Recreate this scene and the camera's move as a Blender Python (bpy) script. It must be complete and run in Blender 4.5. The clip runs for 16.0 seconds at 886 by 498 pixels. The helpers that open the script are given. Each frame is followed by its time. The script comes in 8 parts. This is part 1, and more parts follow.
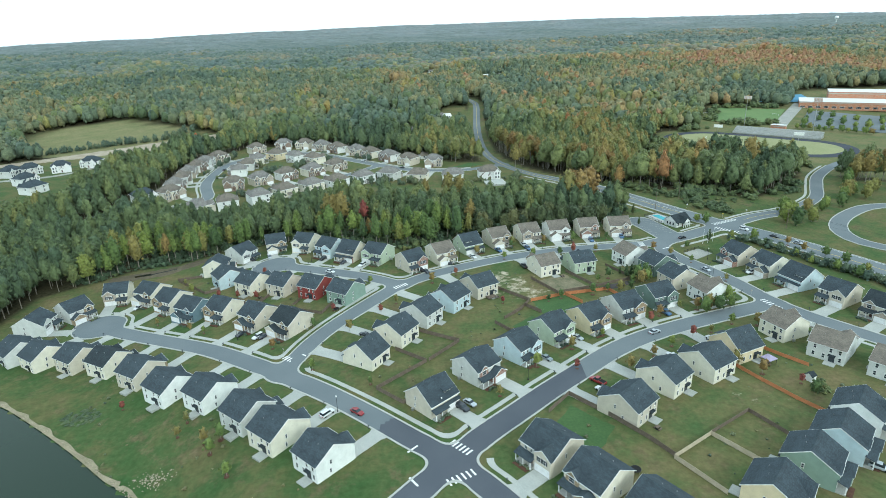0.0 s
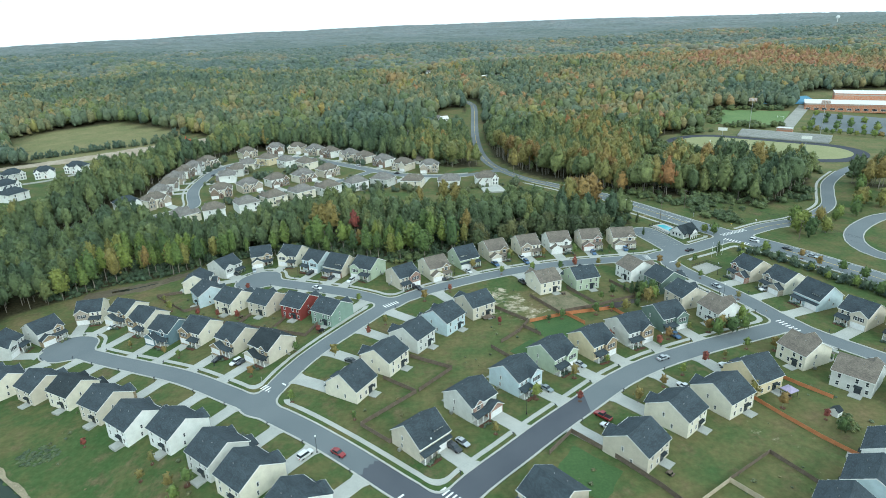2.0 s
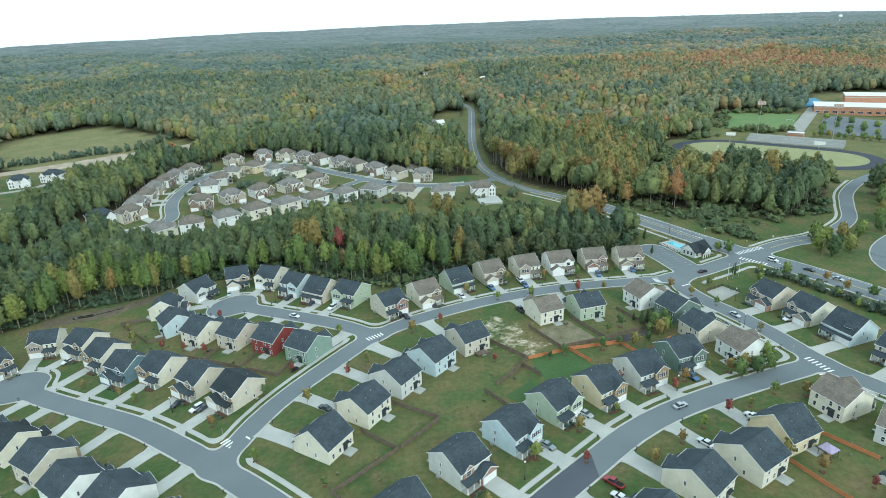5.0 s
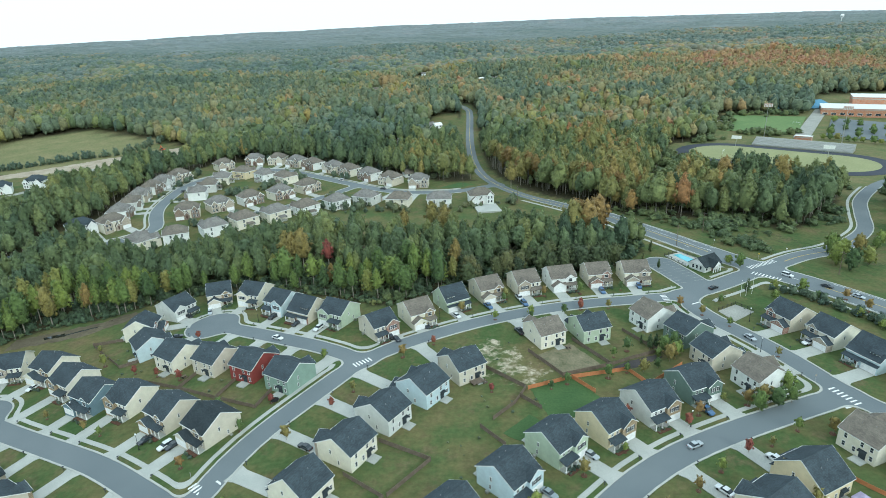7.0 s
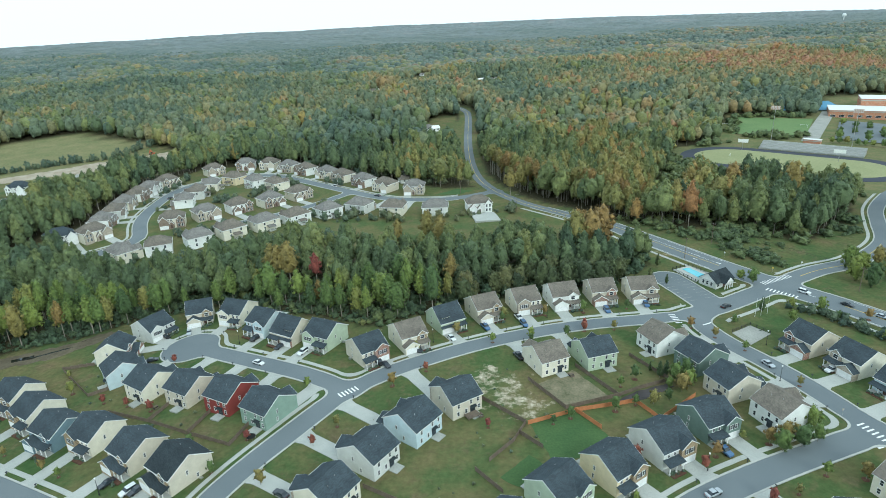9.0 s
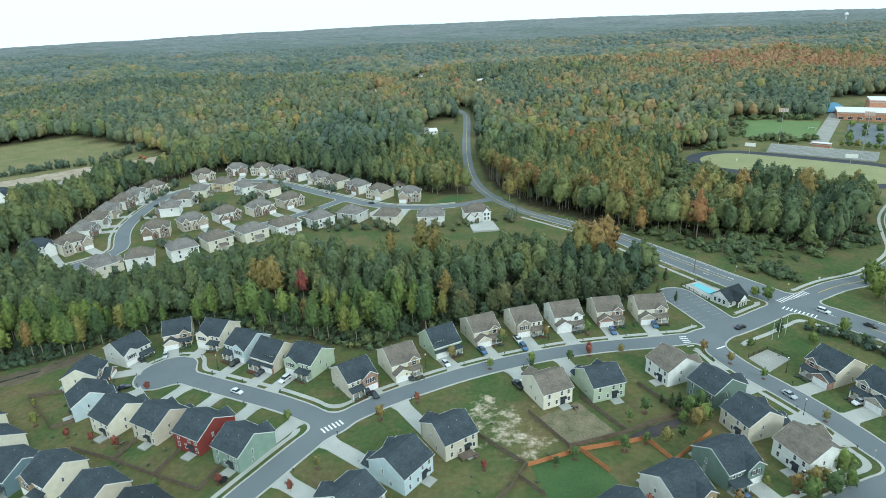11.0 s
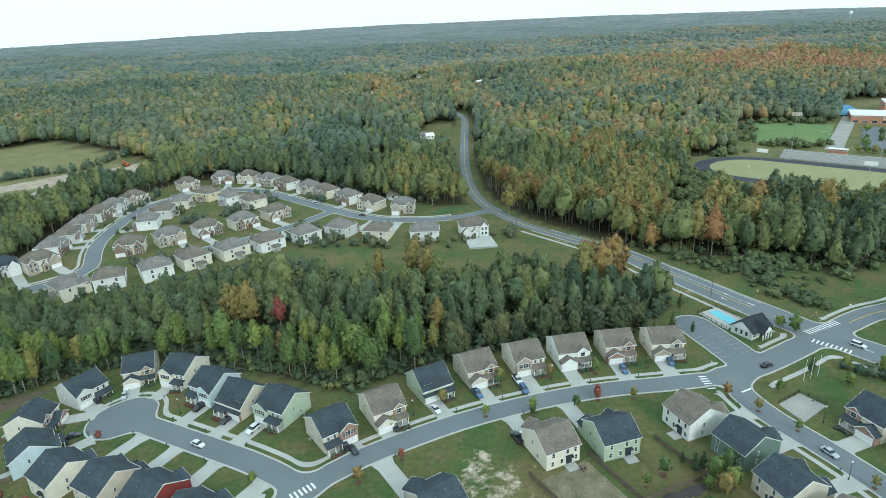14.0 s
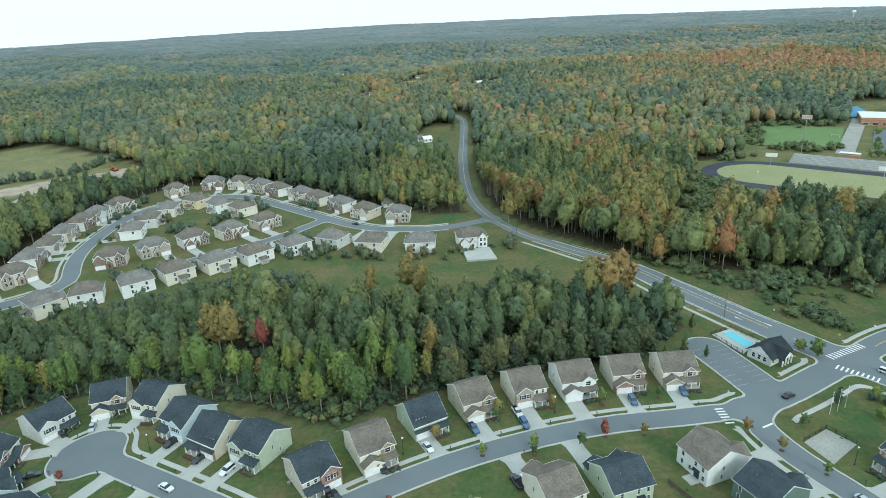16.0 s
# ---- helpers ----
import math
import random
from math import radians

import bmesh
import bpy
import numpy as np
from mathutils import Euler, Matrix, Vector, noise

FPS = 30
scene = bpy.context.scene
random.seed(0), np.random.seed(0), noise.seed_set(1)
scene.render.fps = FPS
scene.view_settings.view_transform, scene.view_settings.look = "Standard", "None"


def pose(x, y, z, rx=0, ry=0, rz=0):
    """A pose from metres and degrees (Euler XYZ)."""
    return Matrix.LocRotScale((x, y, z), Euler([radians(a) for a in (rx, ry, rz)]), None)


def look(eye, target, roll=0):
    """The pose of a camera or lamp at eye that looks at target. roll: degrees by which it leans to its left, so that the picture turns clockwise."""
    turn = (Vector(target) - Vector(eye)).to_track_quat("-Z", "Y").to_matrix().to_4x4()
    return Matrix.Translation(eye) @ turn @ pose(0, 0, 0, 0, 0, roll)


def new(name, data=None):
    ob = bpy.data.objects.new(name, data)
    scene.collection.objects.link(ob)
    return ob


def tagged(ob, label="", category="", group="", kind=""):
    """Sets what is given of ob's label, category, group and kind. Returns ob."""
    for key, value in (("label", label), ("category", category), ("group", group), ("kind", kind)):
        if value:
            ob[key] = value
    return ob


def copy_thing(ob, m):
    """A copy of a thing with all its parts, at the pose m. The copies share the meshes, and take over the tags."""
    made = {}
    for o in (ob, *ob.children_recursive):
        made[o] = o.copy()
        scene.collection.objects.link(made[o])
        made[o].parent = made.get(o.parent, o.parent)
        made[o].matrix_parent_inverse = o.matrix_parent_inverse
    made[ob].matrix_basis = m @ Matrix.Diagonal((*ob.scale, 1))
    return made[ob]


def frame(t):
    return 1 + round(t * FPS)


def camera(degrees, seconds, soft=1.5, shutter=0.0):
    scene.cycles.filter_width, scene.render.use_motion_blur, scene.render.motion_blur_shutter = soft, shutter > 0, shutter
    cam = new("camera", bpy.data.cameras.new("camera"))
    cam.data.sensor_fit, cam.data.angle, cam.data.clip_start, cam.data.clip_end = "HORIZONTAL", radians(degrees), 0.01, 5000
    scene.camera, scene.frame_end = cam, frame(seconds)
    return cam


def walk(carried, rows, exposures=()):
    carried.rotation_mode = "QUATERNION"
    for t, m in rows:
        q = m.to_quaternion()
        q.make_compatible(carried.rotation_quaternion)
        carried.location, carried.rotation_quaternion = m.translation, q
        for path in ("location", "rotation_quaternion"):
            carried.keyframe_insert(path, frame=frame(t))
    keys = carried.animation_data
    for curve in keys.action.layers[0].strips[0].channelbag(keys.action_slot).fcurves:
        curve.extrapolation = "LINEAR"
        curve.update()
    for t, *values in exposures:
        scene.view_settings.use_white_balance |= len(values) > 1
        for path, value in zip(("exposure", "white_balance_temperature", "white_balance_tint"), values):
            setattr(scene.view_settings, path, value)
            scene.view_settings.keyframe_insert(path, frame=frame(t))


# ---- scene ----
cam = camera(72.96, 16.0, soft=0.9)
PATH = [
    (0.0, look((0.00, 0.00, 108.00), (0.00, 187.46, 38.30), -2.052)),
    (1.0, look((1.50, 8.90, 108.20), (1.56, 196.36, 38.49), -2.085)),
    (2.0, look((2.98, 17.78, 108.39), (3.10, 205.24, 38.68), -2.119)),
    (3.0, look((4.44, 26.63, 108.59), (4.60, 214.08, 38.86), -2.152)),
    (4.0, look((5.88, 35.46, 108.78), (6.07, 222.91, 39.04), -2.185)),
    (5.0, look((7.31, 44.26, 108.98), (7.52, 231.70, 39.21), -2.218)),
    (6.0, look((8.72, 53.04, 109.18), (8.93, 240.47, 39.38), -2.251)),
    (7.0, look((10.11, 61.79, 109.37), (10.31, 249.21, 39.54), -2.284)),
    (8.0, look((11.48, 70.52, 109.57), (11.67, 257.92, 39.70), -2.317)),
    (9.0, look((12.84, 79.22, 109.76), (12.99, 266.60, 39.86), -2.350)),
    (10.0, look((14.18, 87.89, 109.96), (14.28, 275.26, 40.01), -2.384)),
    (11.0, look((15.50, 96.54, 110.15), (15.55, 283.89, 40.16), -2.417)),
    (12.0, look((16.80, 105.17, 110.35), (16.78, 292.50, 40.30), -2.450)),
    (13.0, look((18.09, 113.77, 110.55), (17.98, 301.08, 40.44), -2.483)),
    (14.0, look((19.36, 122.34, 110.74), (19.16, 309.63, 40.57), -2.516)),
    (15.0, look((20.61, 130.89, 110.94), (20.30, 318.15, 40.70), -2.549)),
    (16.0, look((21.84, 139.41, 111.13), (21.41, 326.65, 40.83), -2.582)),
]
walk(cam, PATH, exposures=[(0.0, 0.52, 5600, -7), (16.0, 0.39, 5600, -7)])

# ---- sky and sun: a bright overcast evening ----
SUN_AZ, SUN_EL = radians(150), radians(32)
world = bpy.data.worlds.new("sky")
scene.world = world
world.use_nodes = True
wn = world.node_tree
wn.nodes.clear()
sky = wn.nodes.new("ShaderNodeTexSky")
sky.sky_type = "NISHITA"
sky.sun_disc = False
sky.sun_elevation, sky.sun_rotation = SUN_EL, SUN_AZ
sky.air_density, sky.dust_density, sky.ozone_density, sky.altitude = 1.0, 6.0, 1.5, 100
veil = wn.nodes.new("ShaderNodeMix")
veil.data_type = "RGBA"
veil.inputs[0].default_value = 0.86
veil.inputs[7].default_value = (8.2, 8.55, 8.9, 1)
sky_bg = wn.nodes.new("ShaderNodeBackground")
sky_bg.inputs["Strength"].default_value = 0.12
sky_out = wn.nodes.new("ShaderNodeOutputWorld")
wn.links.new(sky.outputs["Color"], veil.inputs[6])
wn.links.new(veil.outputs[2], sky_bg.inputs["Color"])
wn.links.new(sky_bg.outputs["Background"], sky_out.inputs["Surface"])
sun = new("sun", bpy.data.lights.new("sun", "SUN"))
sun.data.energy, sun.data.angle, sun.data.color = 0.9, radians(16), (1.0, 0.95, 0.88)
sun.matrix_world = look((300 * math.sin(SUN_AZ), 300 * math.cos(SUN_AZ), 300 * math.tan(SUN_EL)), (0, 0, 0))


# ---- the lie of the land ----
def smooth(a, b, v):
    u = np.clip((np.asarray(v, float) - a) / (b - a), 0, 1)
    return u * u * (3 - 2 * u)


POND = [(-74, 96), (-85.2, 128.2), (-97.5, 137.2), (-114.5, 150.2), (-136.0, 165.2), (-154.9, 177.0), (-176, 186), (-222, 182), (-240, 120), (-205, 50), (-92, 50)]


def inside(x, y, poly):
    x, y = np.asarray(x, float), np.asarray(y, float)
    hit = np.zeros(x.shape, bool)
    for (x0, y0), (x1, y1) in zip(poly, poly[1:] + poly[:1]):
        if y0 == y1:
            continue
        hit ^= ((y0 > y) != (y1 > y)) & (x < (x1 - x0) * (y - y0) / (y1 - y0) + x0)
    return hit


def shore(x, y):
    """Distance to the water's edge, negative in the pond."""
    d = np.full(np.shape(x), 1e9)
    for (x0, y0), (x1, y1) in zip(POND, POND[1:] + POND[:1]):
        u = (x1 - x0, y1 - y0)
        k = np.clip(((x - x0) * u[0] + (y - y0) * u[1]) / (u[0] ** 2 + u[1] ** 2), 0, 1)
        d = np.minimum(d, np.hypot(x - x0 - k * u[0], y - y0 - k * u[1]))
    return np.where(inside(x, y, POND), -d, d)


def land(x, y):
    """Height of the ground: level, falling to the pond in the west and rising to the far ridge."""
    x, y = np.asarray(x, float), np.asarray(y, float)
    d = np.maximum(0.0, -35 - x)
    z = np.maximum(-0.10 * d * d / (d + 12), -10.0) * (1 - smooth(330, 440, y))
    far = np.hypot(x * 0.9, y)
    west = (x < -45) & (y < 225)
    if west.any():
        s = shore(np.where(west, x, 0.0), np.where(west, y, 900.0))
        z = np.where(west, z + (-9.2 - z) * (1 - smooth(0, 30, s)) - 1.8 * smooth(0, 6, -s), z)
    roll = 7 * np.sin(x / 190 + y / 310 + 1.0) + 6 * np.sin(y / 150 - x / 420) + 4 * np.sin(x / 95 + y / 120 + 2.0)
    rise = 32 + 8 * np.clip(x / 2200, -1.3, 1)
    ridge = 54 * np.clip(1 - (x / 3450) ** 2, 0, 1) * smooth(1900, 4700, far)
    level = smooth(0.9, 1.25, np.hypot((x - 283) / 105, (y - 535) / 92))
    return z + 18 * smooth(560, 900, y) * level + rise * smooth(1000, 4600, far) + ridge + roll * smooth(700, 1500, far) * (1 - 0.7 * smooth(1700, 3000, far))


def ground_at(x, y):
    return float(land(x, y))


# ---- materials ----
def shader(name, rough=0.8, metal=0.0, spec=0.3):
    m = bpy.data.materials.new(name)
    m.use_nodes = True
    nt = m.node_tree
    b = nt.nodes["Principled BSDF"]
    b.inputs["Roughness"].default_value, b.inputs["Metallic"].default_value = rough, metal
    b.inputs["Specular IOR Level"].default_value = spec
    return m, nt, b


def noise_tex(nt, scale, detail=4.0, rough=0.55, coords="Object"):
    tc = nt.nodes.new("ShaderNodeTexCoord")
    n = nt.nodes.new("ShaderNodeTexNoise")
    n.inputs["Scale"].default_value, n.inputs["Detail"].default_value = scale, detail
    n.inputs["Roughness"].default_value = rough
    nt.links.new(tc.outputs[coords], n.inputs["Vector"])
    return n.outputs["Fac"]


def ramp(nt, fac, stops):
    r = nt.nodes.new("ShaderNodeValToRGB")
    while len(r.color_ramp.elements) < len(stops):
        r.color_ramp.elements.new(0.5)
    for e, (p, c) in zip(r.color_ramp.elements, stops):
        e.position, e.color = p, (*c, 1)
    nt.links.new(fac, r.inputs["Fac"])
    return r.outputs["Color"]


def mixc(nt, fac, a, b, mode="MIX"):
    n = nt.nodes.new("ShaderNodeMix")
    n.data_type, n.blend_type = "RGBA", mode
    for k, v in ((0, fac), (6, a), (7, b)):
        if isinstance(v, bpy.types.NodeSocket):
            nt.links.new(v, n.inputs[k])
        elif isinstance(v, tuple):
            n.inputs[k].default_value = (*v, 1)
        else:
            n.inputs[k].default_value = v
    return n.outputs[2]


def bump(nt, b, height, strength, dist=0.05):
    n = nt.nodes.new("ShaderNodeBump")
    n.inputs["Strength"].default_value, n.inputs["Distance"].default_value = strength, dist
    nt.links.new(height, n.inputs["Height"])
    nt.links.new(n.outputs["Normal"], b.inputs["Normal"])


def mottled(name, dark, light, scale, fine, rough=0.85, strength=0.3, spec=0.25, metal=0.0, dist=0.05):
    """A surface that varies at two scales: broad stains and fine grain."""
    m, nt, b = shader(name, rough, metal, spec)
    broad = noise_tex(nt, scale, 3)
    grain = noise_tex(nt, fine, 5)
    c = ramp(nt, broad, [(0.3, dark), (0.7, light)])
    c = mixc(nt, 0.35, c, ramp(nt, grain, [(0.3, tuple(v * 0.7 for v in dark)), (0.7, tuple(min(1, v * 1.2) for v in light))]))
    nt.links.new(c, b.inputs["Base Color"])
    bump(nt, b, grain, strength, dist)
    return m


def siding(name, col):
    """Painted lap siding: horizontal boards 18 cm high, faintly weathered."""
    m, nt, b = shader(name, 0.7, 0, 0.25)
    tc = nt.nodes.new("ShaderNodeTexCoord")
    w = nt.nodes.new("ShaderNodeTexWave")
    w.bands_direction, w.wave_profile = "Z", "SAW"
    w.inputs["Scale"].default_value = 1.75
    nt.links.new(tc.outputs["Object"], w.inputs["Vector"])
    stain = noise_tex(nt, 0.5, 4)
    c = ramp(nt, stain, [(0.3, tuple(v * 0.88 for v in col)), (0.75, tuple(min(1, v * 1.05) for v in col))])
    c = mixc(nt, 1.0, c, ramp(nt, w.outputs["Fac"], [(0.0, (0.82, 0.82, 0.82)), (0.12, (1, 1, 1))]), "MULTIPLY")
    nt.links.new(c, b.inputs["Base Color"])
    bump(nt, b, w.outputs["Fac"], 0.35, 0.02)
    return m


def shingle(name, col):
    """Asphalt shingles: courses along the slope, blotchy granules."""
    m, nt, b = shader(name, 0.9, 0, 0.2)
    tc = nt.nodes.new("ShaderNodeTexCoord")
    br = nt.nodes.new("ShaderNodeTexBrick")
    br.inputs["Scale"].default_value = 1.0
    br.inputs["Brick Width"].default_value, br.inputs["Row Height"].default_value = 0.6, 0.22
    br.inputs["Mortar Size"].default_value = 0.012
    br.inputs["Color1"].default_value = (*[v * 0.85 for v in col], 1)
    br.inputs["Color2"].default_value = (*[v * 1.2 for v in col], 1)
    br.inputs["Mortar"].default_value = (*[v * 0.55 for v in col], 1)
    sep = nt.nodes.new("ShaderNodeSeparateXYZ")
    com = nt.nodes.new("ShaderNodeCombineXYZ")
    nt.links.new(tc.outputs["Object"], sep.inputs[0])
    nt.links.new(sep.outputs["Y"], com.inputs["X"])
    nt.links.new(sep.outputs["X"], com.inputs["Y"])
    nt.links.new(com.outputs[0], br.inputs["Vector"])
    broad = noise_tex(nt, 0.25, 4)
    c = mixc(nt, 1.0, br.outputs["Color"], ramp(nt, broad, [(0.3, (0.75, 0.75, 0.77)), (0.7, (1.2, 1.2, 1.2))]), "MULTIPLY")
    nt.links.new(c, b.inputs["Base Color"])
    bump(nt, b, noise_tex(nt, 9, 3), 0.4, 0.02)
    return m


def masonry(name, c1, c2, mortar, w, h):
    m, nt, b = shader(name, 0.85, 0, 0.2)
    tc = nt.nodes.new("ShaderNodeTexCoord")
    sep = nt.nodes.new("ShaderNodeSeparateXYZ")
    com = nt.nodes.new("ShaderNodeCombineXYZ")
    nt.links.new(tc.outputs["Object"], sep.inputs[0])
    nt.links.new(sep.outputs["Y"], com.inputs["X"])
    nt.links.new(sep.outputs["Z"], com.inputs["Y"])
    br = nt.nodes.new("ShaderNodeTexBrick")
    br.inputs["Scale"].default_value = 1.0
    br.inputs["Brick Width"].default_value, br.inputs["Row Height"].default_value = w, h
    br.inputs["Mortar Size"].default_value = h * 0.12
    for k, v in (("Color1", c1), ("Color2", c2), ("Mortar", mortar)):
        br.inputs[k].default_value = (*v, 1)
    nt.links.new(com.outputs[0], br.inputs["Vector"])
    c = mixc(nt, 1.0, br.outputs["Color"], ramp(nt, noise_tex(nt, 0.8, 4), [(0.3, (0.8, 0.8, 0.8)), (0.7, (1.1, 1.1, 1.1))]), "MULTIPLY")
    nt.links.new(c, b.inputs["Base Color"])
    bump(nt, b, br.outputs["Fac"], -0.3, 0.02)
    return m


def plain(name, col, rough=0.5, spec=0.4, metal=0.0, coat=0.0):
    """Paint, plastic or metal with slight dirt."""
    m, nt, b = shader(name, rough, metal, spec)
    c = ramp(nt, noise_tex(nt, 1.5, 5), [(0.3, tuple(v * 0.85 for v in col)), (0.7, tuple(min(1, v * 1.06) for v in col))])
    nt.links.new(c, b.inputs["Base Color"])
    b.inputs["Coat Weight"].default_value = coat
    return m


def foliage(name, stops, per_object, sheen=0.0):
    """Leaves: the hue goes from tree to tree, the shade from clump to clump."""
    m, nt, b = shader(name, 0.65, 0, 0.22)
    b.inputs["Sheen Weight"].default_value = 0.04
    b.inputs["Sheen Roughness"].default_value = 0.6
    if per_object:
        info = nt.nodes.new("ShaderNodeObjectInfo")
        fac = info.outputs["Random"]
    else:
        at = nt.nodes.new("ShaderNodeAttribute")
        at.attribute_name = "tint"
        fac = at.outputs["Fac"]
    c = ramp(nt, fac, stops)
    geo = nt.nodes.new("ShaderNodeNewGeometry")
    c = mixc(nt, 1.0, c, ramp(nt, geo.outputs["Random Per Island"], [(0.0, (0.84, 0.85, 0.85)), (1.0, (1.16, 1.15, 1.14))]), "MULTIPLY")
    c = mixc(nt, 1.0, c, ramp(nt, noise_tex(nt, 1.1, 4), [(0.3, (0.78, 0.79, 0.78)), (0.7, (1.22, 1.2, 1.16))]), "MULTIPLY")
    # coarse mottling paints lit tops and shaded hollows into the crown colour
    c = mixc(nt, 1.0, c, ramp(nt, noise_tex(nt, 0.42, 5, 0.7), [(0.34, (0.66, 0.68, 0.70)), (0.66, (1.34, 1.32, 1.26))]), "MULTIPLY")
    nt.links.new(c, b.inputs["Base Color"])
    bump(nt, b, noise_tex(nt, 1.2, 5), 0.9, 0.7)
    return m


# autumn palette from deep green over olive and ochre to rust, blue raised as painted haze
FALL = [(0.0, (0.064, 0.098, 0.076)), (0.25, (0.096, 0.128, 0.084)), (0.45, (0.138, 0.156, 0.084)), (0.62, (0.205, 0.180, 0.086)),
        (0.8, (0.270, 0.184, 0.084)), (1.0, (0.275, 0.138, 0.084))]
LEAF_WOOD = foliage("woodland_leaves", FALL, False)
# far leaf colours, cooled and greyed to carry painted haze
LEAF_FAR_HAZE = foliage("hazed_far_leaves", [(0.0, (0.076, 0.110, 0.102)), (0.35, (0.108, 0.138, 0.116)), (0.62, (0.172, 0.166, 0.116)), (1.0, (0.23, 0.155, 0.112))], False)
# leaf colours of the horizon canopy with blue-grey haze painted in
LEAF_HORIZON_HAZE = foliage("hazed_horizon_leaves", [(0.0, (0.088, 0.122, 0.118)), (0.3, (0.120, 0.146, 0.136)), (0.6, (0.138, 0.168, 0.178)), (0.85, (0.165, 0.188, 0.196)), (1.0, (0.20, 0.19, 0.186))], False)
GROVE = [(0.0, (0.062, 0.100, 0.038)), (0.35, (0.108, 0.156, 0.045)), (0.7, (0.176, 0.218, 0.052)), (0.9, (0.20, 0.190, 0.060)), (1.0, (0.22, 0.155, 0.056))]
LEAF_TREE = foliage("grove_leaves", GROVE, True)
LEAF_GROVE = foliage("grove_mass_leaves", [(0.0, (0.056, 0.086, 0.050)), (0.25, (0.095, 0.128, 0.058)), (0.45, (0.150, 0.172, 0.064)), (0.62, (0.205, 0.185, 0.062)), (0.8, (0.27, 0.180, 0.062)), (1.0, (0.27, 0.130, 0.062))], False)
LEAF_OAK = foliage("oak_leaves", [(0.0, (0.044, 0.062, 0.034)), (0.6, (0.074, 0.094, 0.042)), (1.0, (0.125, 0.120, 0.050))], True)
LEAF_RED = foliage("scarlet_leaves", [(0.0, (0.19, 0.052, 0.046)), (1.0, (0.24, 0.09, 0.055))], True)
LEAF_ORANGE = foliage("amber_leaves", [(0.0, (0.215, 0.135, 0.052)), (0.5, (0.215, 0.165, 0.056)), (1.0, (0.175, 0.170, 0.058))], True)
LEAF_SHRUB = foliage("shrub_leaves", [(0.0, (0.035, 0.065, 0.03)), (0.7, (0.06, 0.09, 0.035)), (1.0, (0.11, 0.10, 0.04))], True)
BARK = mottled("bark", (0.15, 0.13, 0.105), (0.34, 0.31, 0.26), 1.5, 9)
ASPHALT = mottled("asphalt", (0.132, 0.152, 0.164), (0.176, 0.196, 0.205), 0.05, 5, 0.9, 0.2)
ASPHALT_NEW = mottled("fresh_asphalt", (0.075, 0.083, 0.10), (0.10, 0.108, 0.125), 0.08, 5, 0.9, 0.2)
CONCRETE = mottled("concrete", (0.335, 0.345, 0.32), (0.455, 0.455, 0.42), 0.15, 4, 0.85, 0.2)
CONCRETE_OLD = mottled("stained_concrete", (0.25, 0.25, 0.225), (0.36, 0.355, 0.32), 0.12, 1.5, 0.9, 0.2)
KERB = mottled("kerb_concrete", (0.36, 0.365, 0.34), (0.47, 0.465, 0.43), 0.3, 6)
PAINT_WHITE = mottled("road_paint", (0.62, 0.62, 0.60), (0.82, 0.82, 0.80), 0.7, 8, 0.6)
PAINT_YELLOW = mottled("yellow_road_paint", (0.5, 0.36, 0.07), (0.6, 0.45, 0.1), 0.7, 8, 0.6)
TRIM = plain("white_trim", (0.80, 0.80, 0.78), 0.5)
GLASS = plain("window_glass", (0.03, 0.04, 0.05), 0.08, 0.6)
DOOR_WHITE = plain("garage_white", (0.78, 0.78, 0.77), 0.5)
DOOR_DARK = plain("door_paint", (0.09, 0.05, 0.04), 0.5)
SHUTTER = plain("shutter_paint", (0.045, 0.05, 0.06), 0.6)
BRICK = masonry("red_brick", (0.25, 0.12, 0.09), (0.33, 0.18, 0.13), (0.40, 0.37, 0.33), 0.42, 0.14)
BRICK_BROWN = masonry("brown_brick", (0.17, 0.12, 0.09), (0.25, 0.18, 0.135), (0.32, 0.28, 0.24), 0.42, 0.14)
STONE = masonry("tan_stone", (0.30, 0.25, 0.19), (0.42, 0.36, 0.28), (0.45, 0.42, 0.37), 0.7, 0.3)
SHAKE = masonry("tan_shakes", (0.36, 0.28, 0.18), (0.44, 0.35, 0.23), (0.22, 0.17, 0.11), 0.3, 0.25)
WOOD_NEW = mottled("cedar", (0.42, 0.16, 0.07), (0.55, 0.24, 0.11), 0.6, 6)
WOOD_OLD = mottled("weathered_wood", (0.11, 0.085, 0.065), (0.20, 0.16, 0.125), 0.6, 6)
WOOD_PALE = mottled("pale_wood", (0.42, 0.36, 0.26), (0.58, 0.50, 0.38), 0.6, 6)
METAL = plain("dark_metal", (0.05, 0.05, 0.055), 0.45, 0.5, 0.6)
STEEL = plain("galvanised_steel", (0.5, 0.5, 0.5), 0.4, 0.5, 0.8)
RUBBER = plain("rubber", (0.02, 0.02, 0.02), 0.85, 0.2)
MULCH = mottled("mulch", (0.07, 0.035, 0.025), (0.13, 0.07, 0.045), 0.8, 7, 0.95, 0.6)
CLAY = mottled("bare_clay", (0.25, 0.20, 0.14), (0.44, 0.38, 0.30), 0.12, 2.5, 0.95, 0.5)
